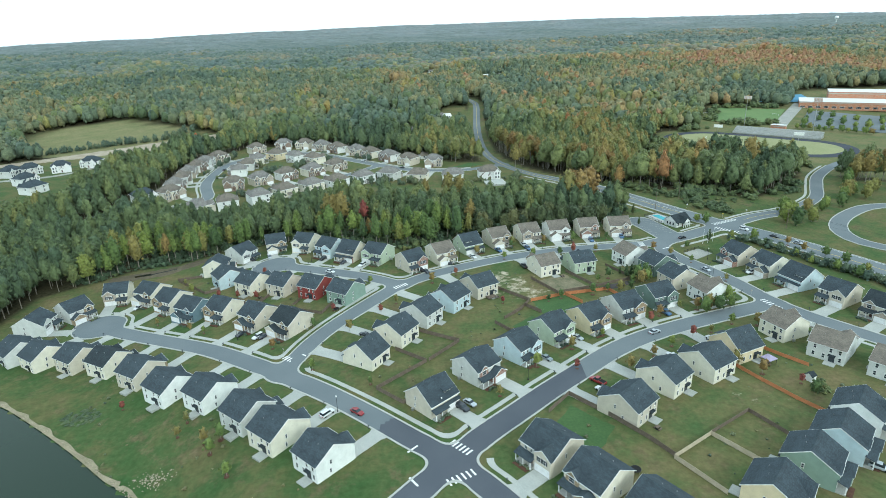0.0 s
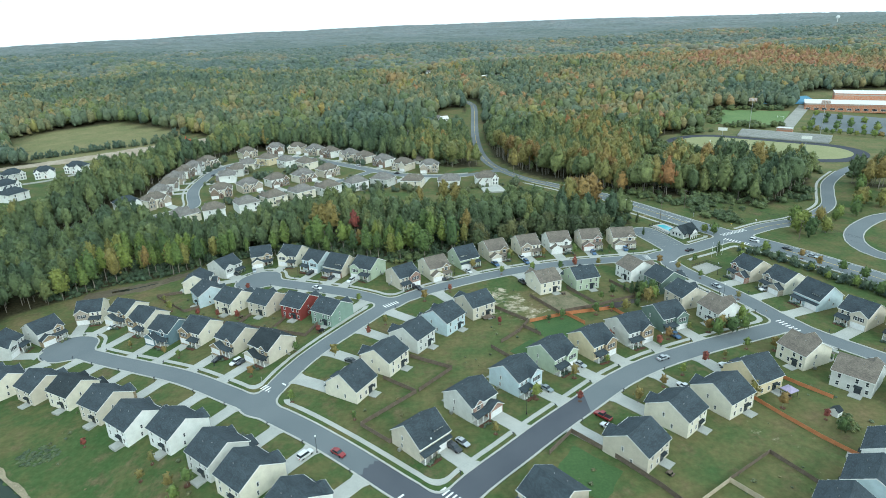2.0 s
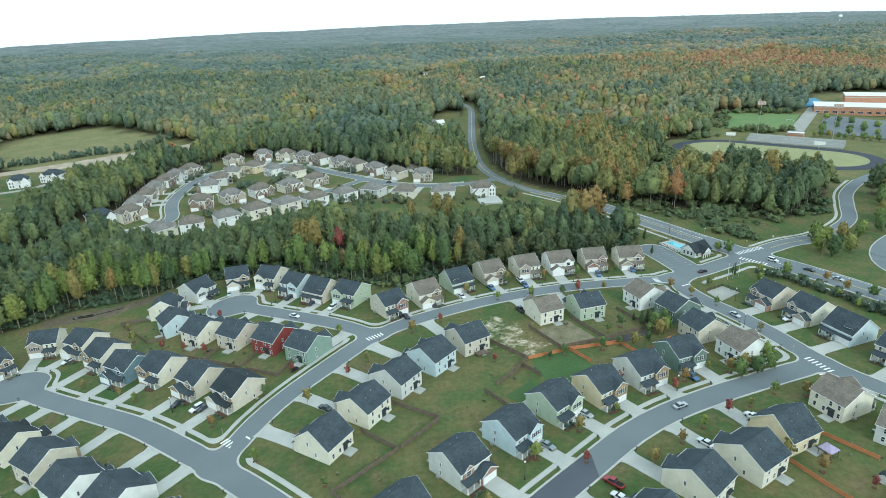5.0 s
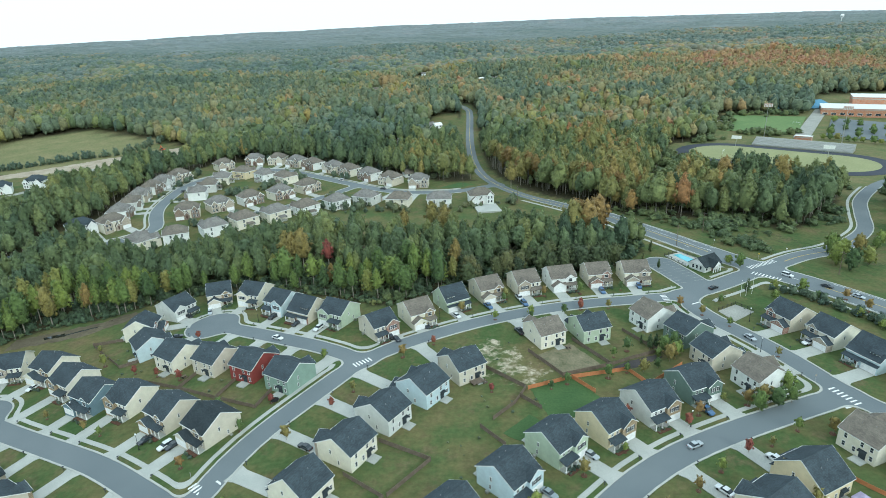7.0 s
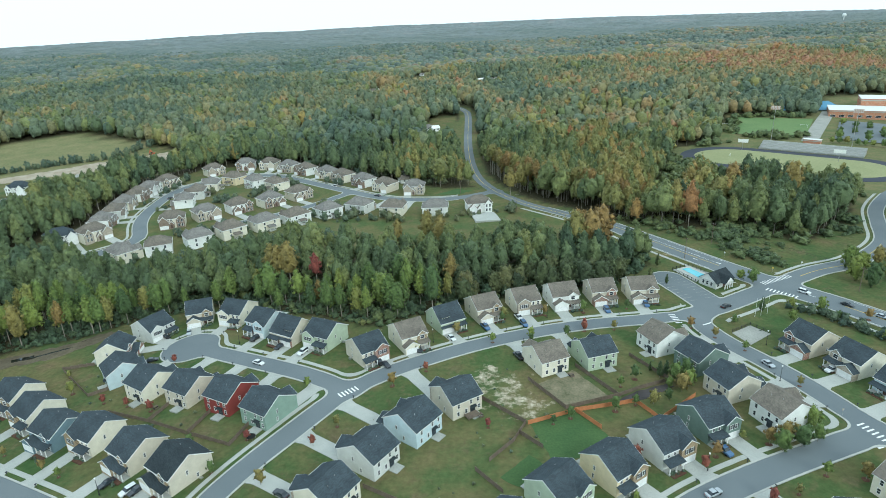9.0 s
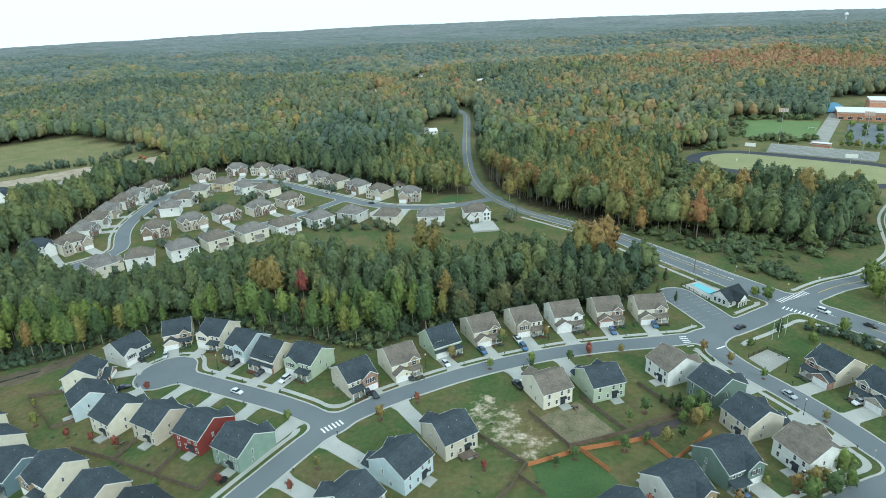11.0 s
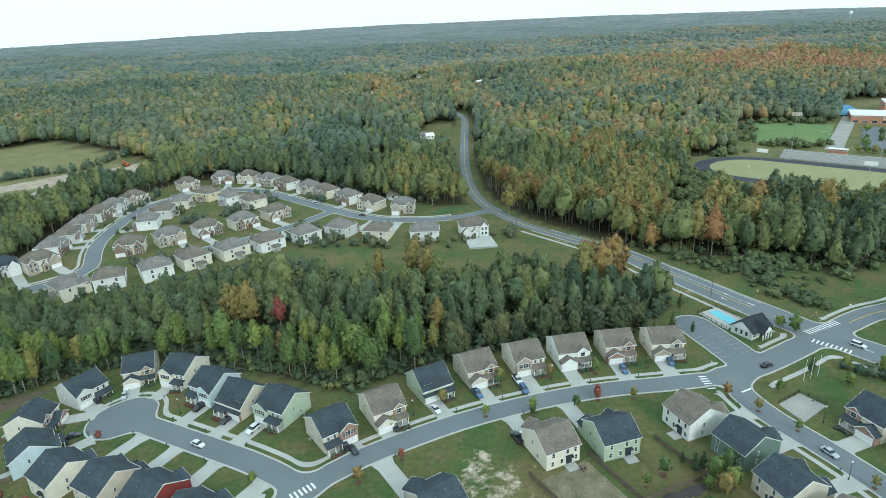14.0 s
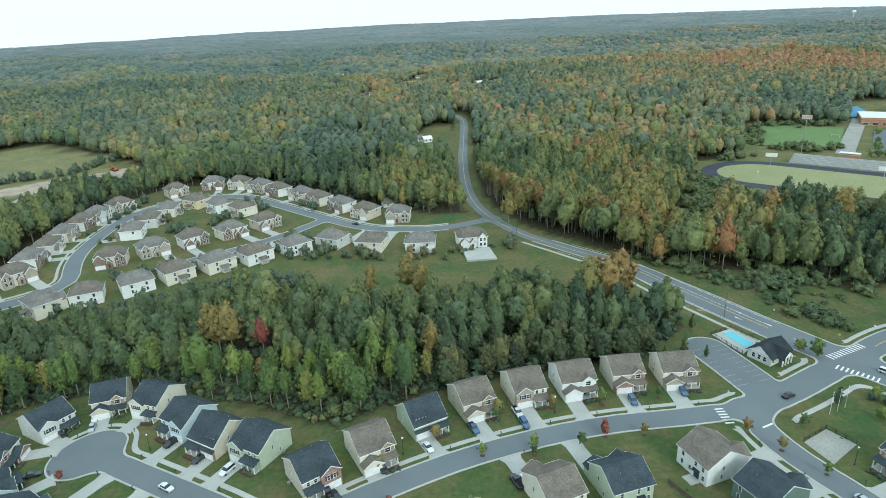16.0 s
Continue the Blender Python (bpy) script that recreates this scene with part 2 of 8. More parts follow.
SIDING = {
    "cream": siding("cream_siding", (0.74, 0.70, 0.58)),
    "tan": siding("tan_siding", (0.60, 0.55, 0.45)),
    "white": siding("white_siding", (0.80, 0.81, 0.78)),
    "grey": siding("grey_siding", (0.62, 0.63, 0.60)),
    "blue": siding("blue_siding", (0.54, 0.64, 0.68)),
    "teal": siding("slate_blue_siding", (0.16, 0.23, 0.27)),
    "green": siding("green_siding", (0.25, 0.34, 0.28)),
    "sage": siding("sage_siding", (0.46, 0.53, 0.40)),
    "moss": siding("dark_green_siding", (0.16, 0.22, 0.19)),
    "yellow": siding("yellow_siding", (0.70, 0.60, 0.40)),
    "red": siding("red_siding", (0.235, 0.052, 0.046)),
}
ROOF = {
    "charcoal": shingle("charcoal_shingles", (0.052, 0.066, 0.076)),
    "black": shingle("black_shingles", (0.034, 0.043, 0.048)),
    "brown": shingle("brown_shingles", (0.165, 0.145, 0.120)),
    "grey": shingle("grey_shingles", (0.19, 0.18, 0.165)),
}


# ---- building helpers ----
def mesh_from(name, verts, faces, material, smooth_faces=False):
    me = bpy.data.meshes.new(name)
    me.from_pydata([tuple(v) for v in verts], [], faces)
    me.materials.append(material)
    if smooth_faces:
        me.polygons.foreach_set("use_smooth", [True] * len(me.polygons))
    me.update()
    return me


def solid(name, verts, faces, material, parent=None, label="", smooth_faces=False):
    ob = new(name, mesh_from(name, verts, faces, material, smooth_faces))
    if parent is not None:
        ob.parent = parent
    return tagged(ob, label)


def part(name, bm, material, parent, label=""):
    me = bpy.data.meshes.new(name)
    bm.to_mesh(me)
    bm.free()
    me.materials.append(material)
    ob = new(name, me)
    if parent is not None:
        ob.parent = parent
    return tagged(ob, label)


BOX_FACES = [(0, 3, 2, 1), (4, 5, 6, 7), (0, 1, 5, 4), (1, 2, 6, 5), (2, 3, 7, 6), (3, 0, 4, 7)]


def box_data(x0, x1, y0, y1, z0, z1):
    return [(x0, y0, z0), (x1, y0, z0), (x1, y1, z0), (x0, y1, z0), (x0, y0, z1), (x1, y0, z1), (x1, y1, z1), (x0, y1, z1)], BOX_FACES


def join(*pieces):
    verts, faces = [], []
    for v, f in pieces:
        k = len(verts)
        verts += list(v)
        faces += [tuple(i + k for i in q) for q in f]
    return verts, faces


def slab_poly(corners, thick):
    """A flat or sloping polygon with thickness straight down."""
    n = len(corners)
    verts = [tuple(c) for c in corners] + [(c[0], c[1], c[2] - thick) for c in corners]
    faces = [tuple(range(n)), tuple(range(2 * n - 1, n - 1, -1))]
    faces += [(i, i + n, (i + 1) % n + n, (i + 1) % n) for i in range(n)]
    return verts, faces


def tube(radius, z0, z1, sides=8, x=0.0, y=0.0, top=None):
    top = radius if top is None else top
    verts = [(x + r * math.cos(2 * math.pi * i / sides), y + r * math.sin(2 * math.pi * i / sides), z)
             for r, z in ((radius, z0), (top, z1)) for i in range(sides)]
    faces = [(i, (i + 1) % sides, (i + 1) % sides + sides, i + sides) for i in range(sides)]
    faces += [tuple(range(sides - 1, -1, -1)), tuple(range(sides, 2 * sides))]
    return verts, faces


def thing(name, x, y, turn, label, category, group="", z=None):
    ob = new(name)
    ob.empty_display_size = 0.5
    ob.matrix_basis = pose(x, y, ground_at(x, y) if z is None else z, 0, 0, turn)
    return tagged(ob, label, category, group)


# ---- streets: centre lines with half widths ----
STREETS = {
    "lower": [(-150.0, 234.8), (-130.5, 223.2), (-109.8, 212.2), (-89.4, 200.9), (-69.5, 186.8), (-57.0, 177.4), (-35.2, 160.2), (-22.8, 149.8), (-11.4, 139.6), (0.6, 129.0), (10.0, 118.0), (24.0, 98.0), (40.0, 72.0), (50.0, 50.0)],
    "middle": [(-56.6, 177.4), (-50.4, 196.7), (-43.7, 209.8), (-33.8, 225.0), (-24.3, 239.7), (-18.4, 246.7), (-6.5, 256.3), (6.5, 263.6), (21.4, 270.8), (37.4, 276.7), (54.2, 281.5), (71.3, 284.5), (88.2, 285.9), (111.0, 288.5)],
    "upper": [(-83.7, 285.0), (-63.5, 272.9), (-44.8, 261.9), (-31.2, 254.1), (-19.5, 245.9)],
    "cross": [(-60.0, 50.0), (-40.0, 78.0), (-17.0, 108.0), (0.6, 129.0), (9.5, 139.1), (19.9, 148.8), (31.4, 159.6), (44.0, 170.6), (58.2, 182.8), (72.5, 191.9), (90.5, 200.1), (109.0, 207.1), (130.0, 214.6)],
    "east": [(111.0, 288.5), (109.8, 278.0), (113.0, 266.0), (118.2, 255.0), (123.2, 243.0), (127.0, 231.2), (130.5, 218.5), (136.0, 206.2), (143.4, 195.5), (151.8, 184.2), (166.0, 166.0)],
    "entry": [(111.0, 288.5), (127.5, 296.6), (143.5, 305.6), (157.0, 313.0), (179.5, 325.4), (204.0, 334.5), (232.0, 357.0), (249.0, 384.0), (264.0, 408.0), (284.0, 430.0), (305.0, 448.0), (340.0, 468.0)],
    "main": [(-90.0, 905.0), (-40.0, 885.0), (5.0, 860.0), (34.0, 832.0), (46.0, 800.0), (48.0, 765.9), (40.8, 638.3), (40.6, 544.8), (48.4, 493.8), (64.8, 455.3), (84.3, 429.5), (106.7, 403.1), (119.4, 378.3), (130.4, 357.0), (140.0, 338.4), (154.8, 313.0), (170.5, 290.0), (188.0, 258.0), (215.0, 205.0), (250.0, 140.0)],
    "far_west": [(-232.0, 366.0), (-208.0, 381.0), (-189.0, 393.4), (-174.5, 402.5), (-166.8, 416.0), (-175.0, 436.6), (-181.6, 457.2), (-185.8, 489.1), (-185.7, 518.1), (-178.7, 540.0), (-160.0, 557.1), (-138.0, 564.0), (-117.5, 558.1), (-89.5, 534.3), (-69.7, 515.9), (-51.4, 499.0), (-30.5, 481.5), (-11.7, 472.6), (20.4, 470.3), (52.0, 484.3)],
    "far_inner": [(-51.2, 497.6), (-68.9, 472.4), (-87.0, 453.2), (-104.0, 440.0), (-122.6, 427.2)],
    "lot": [(112.8, 324.5), (116.5, 311.0), (119.8, 297.0)],
    "loop": [(300.0, 337.0), (265.0, 337.2), (247.7, 334.4), (226.2, 319.4), (213.4, 304.7), (208.1, 291.3), (209.4, 277.8), (221.7, 265.6), (245.0, 262.0)],
}
HALF = {"lower": 3.6, "middle": 3.65, "upper": 3.6, "cross": 3.9, "east": 3.9, "entry": 4.5, "main": 6.8, "far_west": 4.0, "far_inner": 3.4, "loop": 4.0, "lot": 7.0}
BULBS = [(-151.0, 235.2, 10.6), (-87.0, 286.5, 10.8)]
# streets with a walk on their left (+1) or right (-1)
WALK_SIDE = {"lower": 1, "middle": 1, "upper": 1, "cross": 1, "east": -1, "entry": 1, "far_west": 1}


def spline(points, step=2.5):
    """A smooth line through the points, evenly sampled."""
    p = [np.array(q, float) for q in points]
    p = [2 * p[0] - p[1]] + p + [2 * p[-1] - p[-2]]
    out = []
    for a, b, c, d in zip(p, p[1:], p[2:], p[3:]):
        n = max(2, int(np.linalg.norm(c - b) / step))
        for i in range(n):
            t = i / n
            out.append(0.5 * (2 * b + (c - a) * t + (2 * a - 5 * b + 4 * c - d) * t * t + (3 * b - a - 3 * c + d) * t ** 3))
    out.append(p[-2])
    return np.array(out)


LINES = {k: spline(v, 6.0) for k, v in STREETS.items()}


def line_field(x, y, line):
    """Distance to a line, and the side on which the place lies."""
    best = np.full(x.shape, 1e9)
    side = np.zeros(x.shape)
    for a, b in zip(line, line[1:]):
        u = b - a
        k = np.clip(((x - a[0]) * u[0] + (y - a[1]) * u[1]) / (u @ u), 0, 1)
        d = np.hypot(x - a[0] - k * u[0], y - a[1] - k * u[1])
        near = d < best
        best = np.where(near, d, best)
        side = np.where(near, np.sign(u[0] * (y - a[1]) - u[1] * (x - a[0])), side)
    return best, side


def road_field(x, y):
    """Distance beyond the kerb (negative on the road), the wanted side for a walk (+1) and the kind of road."""
    x, y = np.asarray(x, float), np.asarray(y, float)
    f = np.full(x.shape, 1e3)
    near = np.full(x.shape, 1e3)
    walk_ok = np.zeros(x.shape)
    big = np.zeros(x.shape)
    for name, line in LINES.items():
        lo, hi = line.min(0) - 45, line.max(0) + 45
        box = (x > lo[0]) & (x < hi[0]) & (y > lo[1]) & (y < hi[1])
        if not box.any():
            continue
        d, side = np.full(x.shape, 1e3), np.zeros(x.shape)
        d[box], side[box] = line_field(x[box], y[box], line)
        half = HALF[name]
        if name == "main":
            half = 3.9 + 3.1 * (1 - smooth(370, 430, y))
        if name == "entry":
            half = 4.6 - 1.1 * smooth(195, 235, x)
        d = d - half
        closer = d < near
        near = np.where(closer, d, near)
        walk_ok = np.where(closer, (side == WALK_SIDE.get(name, 0)) * 1.0, walk_ok)
        big = np.where(closer, 1.0 if name in ("main", "entry", "loop") else 0.0, big)
        k = 2.5 if name == "lot" else 6.0
        h = np.clip(0.5 + 0.5 * (d - f) / k, 0, 1)
        f = np.where(np.abs(d - f) < k, d * (1 - h) + f * h - 0.6 * k * h * (1 - h), np.minimum(d, f))
    for cx, cy, r in BULBS:
        d = np.hypot(x - cx, y - cy) - r
        k = 5.0
        h = np.clip(0.5 + 0.5 * (d - f) / k, 0, 1)
        f = np.where(np.abs(d - f) < k, d * (1 - h) + f * h - 0.6 * k * h * (1 - h), np.minimum(d, f))
    return f, walk_ok, big




# ---- plan of the clearings ----
NEAR_SUBURB = [(-182, 60), (-200, 212), (-196, 268), (-166, 300), (-128, 316), (-95, 324), (-50, 305), (-14, 289), (11, 303), (42, 312), (78, 318), (104, 325), (120, 352), (150, 348), (262, 150), (300, 60)]
FAR_SUBURB = [(-212, 428), (-205, 404), (-196, 386), (-178, 378), (-162, 368), (-148, 362), (-128, 361), (-106, 367), (-82, 373), (-60, 377), (-46, 368), (-20, 361), (0, 357), (40, 360), (64, 374), (66, 432), (52, 500), (14, 500), (-20, 520), (-84, 572), (-140, 604), (-190, 596), (-214, 550), (-216, 480)]
WEST_SUBURB = [(-430, 372), (-292, 372), (-256, 405), (-270, 520), (-330, 545), (-430, 520)]
ROAD_VERGE = [(56, 374), (66, 356), (100, 347), (120, 352), (114, 412), (72, 452), (58, 436)]
MEADOW = [(-480, 690), (-430, 742), (-385, 765), (-280, 700), (-255, 612), (-330, 572), (-410, 596)]
WORKS = [(-236, 664), (-210, 628), (-206, 602), (-230, 575), (-250, 538), (-290, 512), (-430, 470), (-430, 548), (-350, 600), (-345, 632), (-300, 655), (-270, 690)]
EAST_GRASS = [(112, 408), (140, 392), (176, 386), (196, 362), (214, 372), (240, 395), (262, 425), (280, 420), (280, 395), (330, 380), (330, 180), (262, 150), (150, 348)]
STADIUM = [(205, 568), (222, 606), (268, 625), (276, 650), (322, 725), (405, 705), (470, 800), (660, 800), (640, 560), (470, 425), (400, 392), (318, 384), (262, 425), (232, 450), (208, 458), (186, 470), (172, 455), (160, 425), (146, 431), (160, 480), (182, 522)]
POOL_LAWN = [(97, 318), (95, 330), (108, 336), (111, 352), (112, 364), (130, 345), (122, 318)]
CLEARINGS = [NEAR_SUBURB, ROAD_VERGE, FAR_SUBURB, WEST_SUBURB, MEADOW, WORKS, EAST_GRASS, STADIUM, POOL_LAWN]
GLADES = [(-221.5, 366, 11, 11), (-202, 375, 12, 11), (-256, 462, 13, 13), (-211, 412, 14, 12), (-312, 538, 18, 16), (103, 1104, 30, 56), (-27, 1171, 36, 56), (-71, 997, 22, 56), (-11, 1279, 22, 56), (-226, 1470, 22, 56), (-185, 1515, 22, 56), (-144, 1140, 22, 56), (108, 1362, 22, 56), (47, 1092, 18, 60), (-298, 1140, 22, 56), (-306, 1269, 22, 56), (-323, 1141, 22, 56), (20, 702, 20, 76), (4, 704, 15, 13), (-22, 640, 20, 22)]


def wooded(x, y):
    """True where trees stand."""
    x, y = np.asarray(x, float), np.asarray(y, float)
    ok = np.ones(x.shape, bool)
    for poly in CLEARINGS:
        ok &= ~inside(x, y, poly)
    for cx, cy, a, b in GLADES:
        ok &= ((x - cx) / a) ** 2 + ((y - cy) / b) ** 2 > 1
    near = (x > -250) & (x < 360) & (y < 1050)
    if near.any():
        f = np.full(x.shape, 100.0)
        f[near] = road_field(x[near], y[near])[0]
        ok &= f > 6.5
    return ok & ~((x < 200) & (y < 200) & (x > -200))


# ---- ground: one sheet to the horizon ----
def axis(lo, hi, dense_lo, dense_hi, step):
    inner = list(np.arange(dense_lo, dense_hi + 0.1, step))
    down, up, s = [], [], step
    v = dense_lo
    while v > lo:
        s *= 1.16
        v -= s
        down.append(v)
    v, s = dense_hi, step
    while v < hi:
        s *= 1.16
        v += s
        up.append(v)
    return np.array(down[::-1] + inner + up)


def build_ground():
    xs = axis(-6500, 6500, -240, 300, 4.0)
    ys = axis(-400, 4950, 60, 640, 4.0)
    gx, gy = np.meshgrid(xs, ys)
    gz = land(gx, gy) - 0.06
    ny, nx = gx.shape
    idx = np.arange(nx * ny).reshape(ny, nx)
    quads = np.stack([idx[:-1, :-1], idx[:-1, 1:], idx[1:, 1:], idx[1:, :-1]], -1).reshape(-1, 4)
    me = bpy.data.meshes.new("ground")
    me.vertices.add(nx * ny)
    me.vertices.foreach_set("co", np.stack([gx, gy, gz], -1).ravel())
    me.loops.add(quads.size)
    me.loops.foreach_set("vertex_index", quads.ravel())
    me.polygons.add(len(quads))
    me.polygons.foreach_set("loop_start", np.arange(0, quads.size, 4))
    me.polygons.foreach_set("use_smooth", np.ones(len(quads), bool))
    me.update(calc_edges=True)
    # what grows where: tended lawn, woodland floor, dry meadow
    px, py = gx.ravel(), gy.ravel()
    f = np.full(px.shape, 60.0)
    near = (px > -260) & (px < 340) & (py < 660) & (py > 40)
    f[near] = road_field(px[near], py[near])[0]
    lawn = 0.72 * (1 - smooth(12, 26, f)) * inside(px, py, NEAR_SUBURB) + 0.6 * inside(px, py, EAST_GRASS) + 0.15 * inside(px, py, FAR_SUBURB) + 0.8 * inside(px, py, WEST_SUBURB) + inside(px, py, [(-190, 215), (-162, 170), (-85, 120), (-74, 80), (-20, 80), (-14, 122), (-60, 166), (-130, 206)]) * 1.0
    wood = wooded(px, py) * 1.0
    dry = inside(px, py, MEADOW) * 0.7 + inside(px, py, STADIUM) * 0.3
    bare = np.zeros(px.shape)
    for cx, cy, ra, rb, k in ((27, 254, 5, 5, 0.9), (23, 246, 4, 7, 0.85), (34, 246, 6, 4, 0.9), (30, 238, 4, 7, 0.9), (38, 235, 8, 5, 0.75), (36, 228, 6, 4, 0.7), (30, 243, 14, 14, 0.45)):
        bare = np.maximum(bare, k * np.exp(-((px - cx) / ra) ** 2 - ((py - cy) / rb) ** 2))
    bare += 0.25 * np.exp(-((px - 40) / 14) ** 2 - ((py - 108) / 8) ** 2) + 0.28 * np.exp(-((px - 92) / 12) ** 2 - ((py - 152) / 10) ** 2) + 0.8 * np.exp(-((px - 128) / 10) ** 2 - ((py - 356) / 7) ** 2)
    for key, val in (("bare", bare), ("lawn", lawn), ("wood", wood), ("dry", dry)):
        me.attributes.new(key, "FLOAT", "POINT").data.foreach_set("value", np.clip(val, 0, 1).astype(np.float32))
    m, nt, b = shader("grassland", 0.95, 0, 0.1)

    def layer(name):
        a = nt.nodes.new("ShaderNodeAttribute")
        a.attribute_name = name
        return a.outputs["Fac"]
    patch = noise_tex(nt, 0.06, 6, 0.66)
    tuft = noise_tex(nt, 0.6, 5, 0.65)
    rough_grass = ramp(nt, patch, [(0.28, (0.066, 0.108, 0.040)), (0.44, (0.094, 0.116, 0.046)), (0.56, (0.132, 0.126, 0.056)), (0.72, (0.172, 0.136, 0.072))])
    lawn_grass = ramp(nt, patch, [(0.30, (0.048, 0.094, 0.031)), (0.47, (0.070, 0.104, 0.038)), (0.58, (0.104, 0.112, 0.046)), (0.74, (0.142, 0.122, 0.059))])
    floor = ramp(nt, tuft, [(0.3, (0.030, 0.034, 0.018)), (0.7, (0.075, 0.062, 0.035))])
    meadow = ramp(nt, patch, [(0.3, (0.175, 0.180, 0.085)), (0.7, (0.26, 0.235, 0.125))])
    c = mixc(nt, layer("lawn"), rough_grass, lawn_grass)
    worn = ramp(nt, noise_tex(nt, 0.11, 6, 0.72), [(0.53, (0, 0, 0)), (0.68, (0.7, 0.7, 0.7))])
    c = mixc(nt, worn, c, ramp(nt, tuft, [(0.3, (0.125, 0.098, 0.055)), (0.7, (0.175, 0.125, 0.082))]))
    c = mixc(nt, layer("dry"), c, meadow)
    c = mixc(nt, layer("wood"), c, floor)
    add = nt.nodes.new("ShaderNodeMath")
    add.operation = "MULTIPLY_ADD"
    nt.links.new(layer("bare"), add.inputs[0])
    add.inputs[1].default_value = 0.42
    nt.links.new(noise_tex(nt, 0.28, 7, 0.7), add.inputs[2])
    clod = ramp(nt, add.outputs[0], [(0.70, (0, 0, 0)), (0.86, (0.9, 0.9, 0.9))])
    c = mixc(nt, clod, c, ramp(nt, tuft, [(0.3, (0.32, 0.26, 0.18)), (0.7, (0.58, 0.52, 0.42))]))
    c = mixc(nt, 1.0, c, ramp(nt, tuft, [(0.25, (0.72, 0.74, 0.7)), (0.75, (1.22, 1.2, 1.2))]), "MULTIPLY")
    nt.links.new(c, b.inputs["Base Color"])
    bump(nt, b, tuft, 0.5, 0.2)
    me.materials.append(m)
    tagged(new("ground", me), "rolling green and straw-coloured grassland under the suburb", "ground", kind="structure")


build_ground()


# ---- road surface, kerbs and walks, cut from the same plan ----
GRID = 1.25
RX = np.arange(-240, 345, GRID)
RY = np.arange(66, 1000, GRID)
RGX, RGY = np.meshgrid(RX, RY)
RF, RWALK, RBIG = road_field(RGX, RGY)


def field_at(x, y):
    i, j = (x - RX[0]) / GRID, (y - RY[0]) / GRID
    if not (0 <= i < len(RX) - 1 and 0 <= j < len(RY) - 1):
        return 1e3
    a, b = int(i), int(j)
    u, v = i - a, j - b
    return (RF[b, a] * (1 - u) + RF[b, a + 1] * u) * (1 - v) + (RF[b + 1, a] * (1 - u) + RF[b + 1, a + 1] * u) * v


def clip_poly(poly, value, keep_above):
    """Cut a polygon of (x, y, a, b) at a = value."""
    out = []
    for p, q in zip(poly, poly[1:] + poly[:1]):
        ip, iq = (p[2] >= value) == keep_above, (q[2] >= value) == keep_above
        if ip:
            out.append(p)
        if ip != iq:
            t = (value - p[2]) / (q[2] - p[2])
            out.append(tuple(u + (v - u) * t for u, v in zip(p, q)))
    return out


def band(lo, hi, mask, top, thick):
    """The part of the plan where lo < field < hi, as a sheet with upright edges."""
    verts, faces = [], []
    a = RF
    cmin = np.minimum.reduce([a[:-1, :-1], a[:-1, 1:], a[1:, 1:], a[1:, :-1]])
    cmax = np.maximum.reduce([a[:-1, :-1], a[:-1, 1:], a[1:, 1:], a[1:, :-1]])
    for j, i in zip(*np.nonzero((cmax > lo) & (cmin < hi) & mask[:-1, :-1])):
        poly = [(RX[i + dx], RY[j + dy], a[j + dy, i + dx]) for dx, dy in ((0, 0), (1, 0), (1, 1), (0, 1))]
        if cmin[j, i] < lo:
            poly = clip_poly(poly, lo, True)
        if poly and cmax[j, i] > hi:
            poly = clip_poly(poly, hi, False)
        if len(poly) < 3:
            continue
        k = len(verts)
        zs = land([p[0] for p in poly], [p[1] for p in poly])
        verts += [(p[0], p[1], z + top) for p, z in zip(poly, zs)]
        faces.append(tuple(range(k, k + len(poly))))
        if thick:
            n = len(poly)
            for e in range(n):
                p, q = poly[e], poly[(e + 1) % n]
                if any(abs(p[2] - v) < 1e-6 and abs(q[2] - v) < 1e-6 for v in (lo, hi)):
                    m = len(verts)
                    verts += [(q[0], q[1], verts[k + (e + 1) % n][2] - thick), (p[0], p[1], verts[k + e][2] - thick)]
                    faces.append((k + (e + 1) % n, k + e, m + 1, m))
    return verts, faces


whole = np.ones(RF.shape, bool)
# the older streets and the patch of fresh asphalt by the pond crossing
fresh = (np.hypot(RGX - 0.6, RGY - 129) < 26) | ((RGX > 0) & (RGX < 45) & (np.abs(RGY - (129 + (RGX - 0.6) * 0.955)) < 14))
fresh &= RGX + RGY * 0.9 < 200
tagged(solid("road", *band(-100, 0.0, ~fresh, 0.02, 0), ASPHALT), "worn blue-grey asphalt streets of the suburb", "road", kind="structure")
tagged(solid("road_patch", *band(-100, 0.0, fresh, 0.02, 0), ASPHALT_NEW), "fresh dark asphalt at the street crossing", "road", kind="structure")
kerbed = (RGY < 440) | (RGX < 25)
tagged(solid("kerb", *band(0.0, 0.55, kerbed, 0.16, 0.2), KERB), "pale concrete kerb along the streets", "kerb", kind="structure")
tagged(solid("pavement", *band(2.0, 3.5, (RWALK > 0) & kerbed & ~((RGX < 4) & (RGY < 128)) & ~((RGX < -8) & (RGX > -20) & (RGY < 133)), 0.05, 0.12), CONCRETE), "pale concrete walk beside the street", "pavement", kind="structure")
main_walk = (RGX > 60) & (RGY > 150) & (RBIG > 0) & (RWALK < 0.5) & (RGX + 0.57 * RGY < 330) & (RGY < 440)
tagged(solid("pavement_main", *band(4.0, 5.6, main_walk, 0.05, 0.12), CONCRETE), "concrete walk along the main road", "pavement", kind="structure")


# ---- houses ----
SHARED = {}


def shared(key, make):
    if key not in SHARED:
        SHARED[key] = make()
    return SHARED[key]


FACES = {"front": 0, "back": 180, "left": -90, "right": 90}


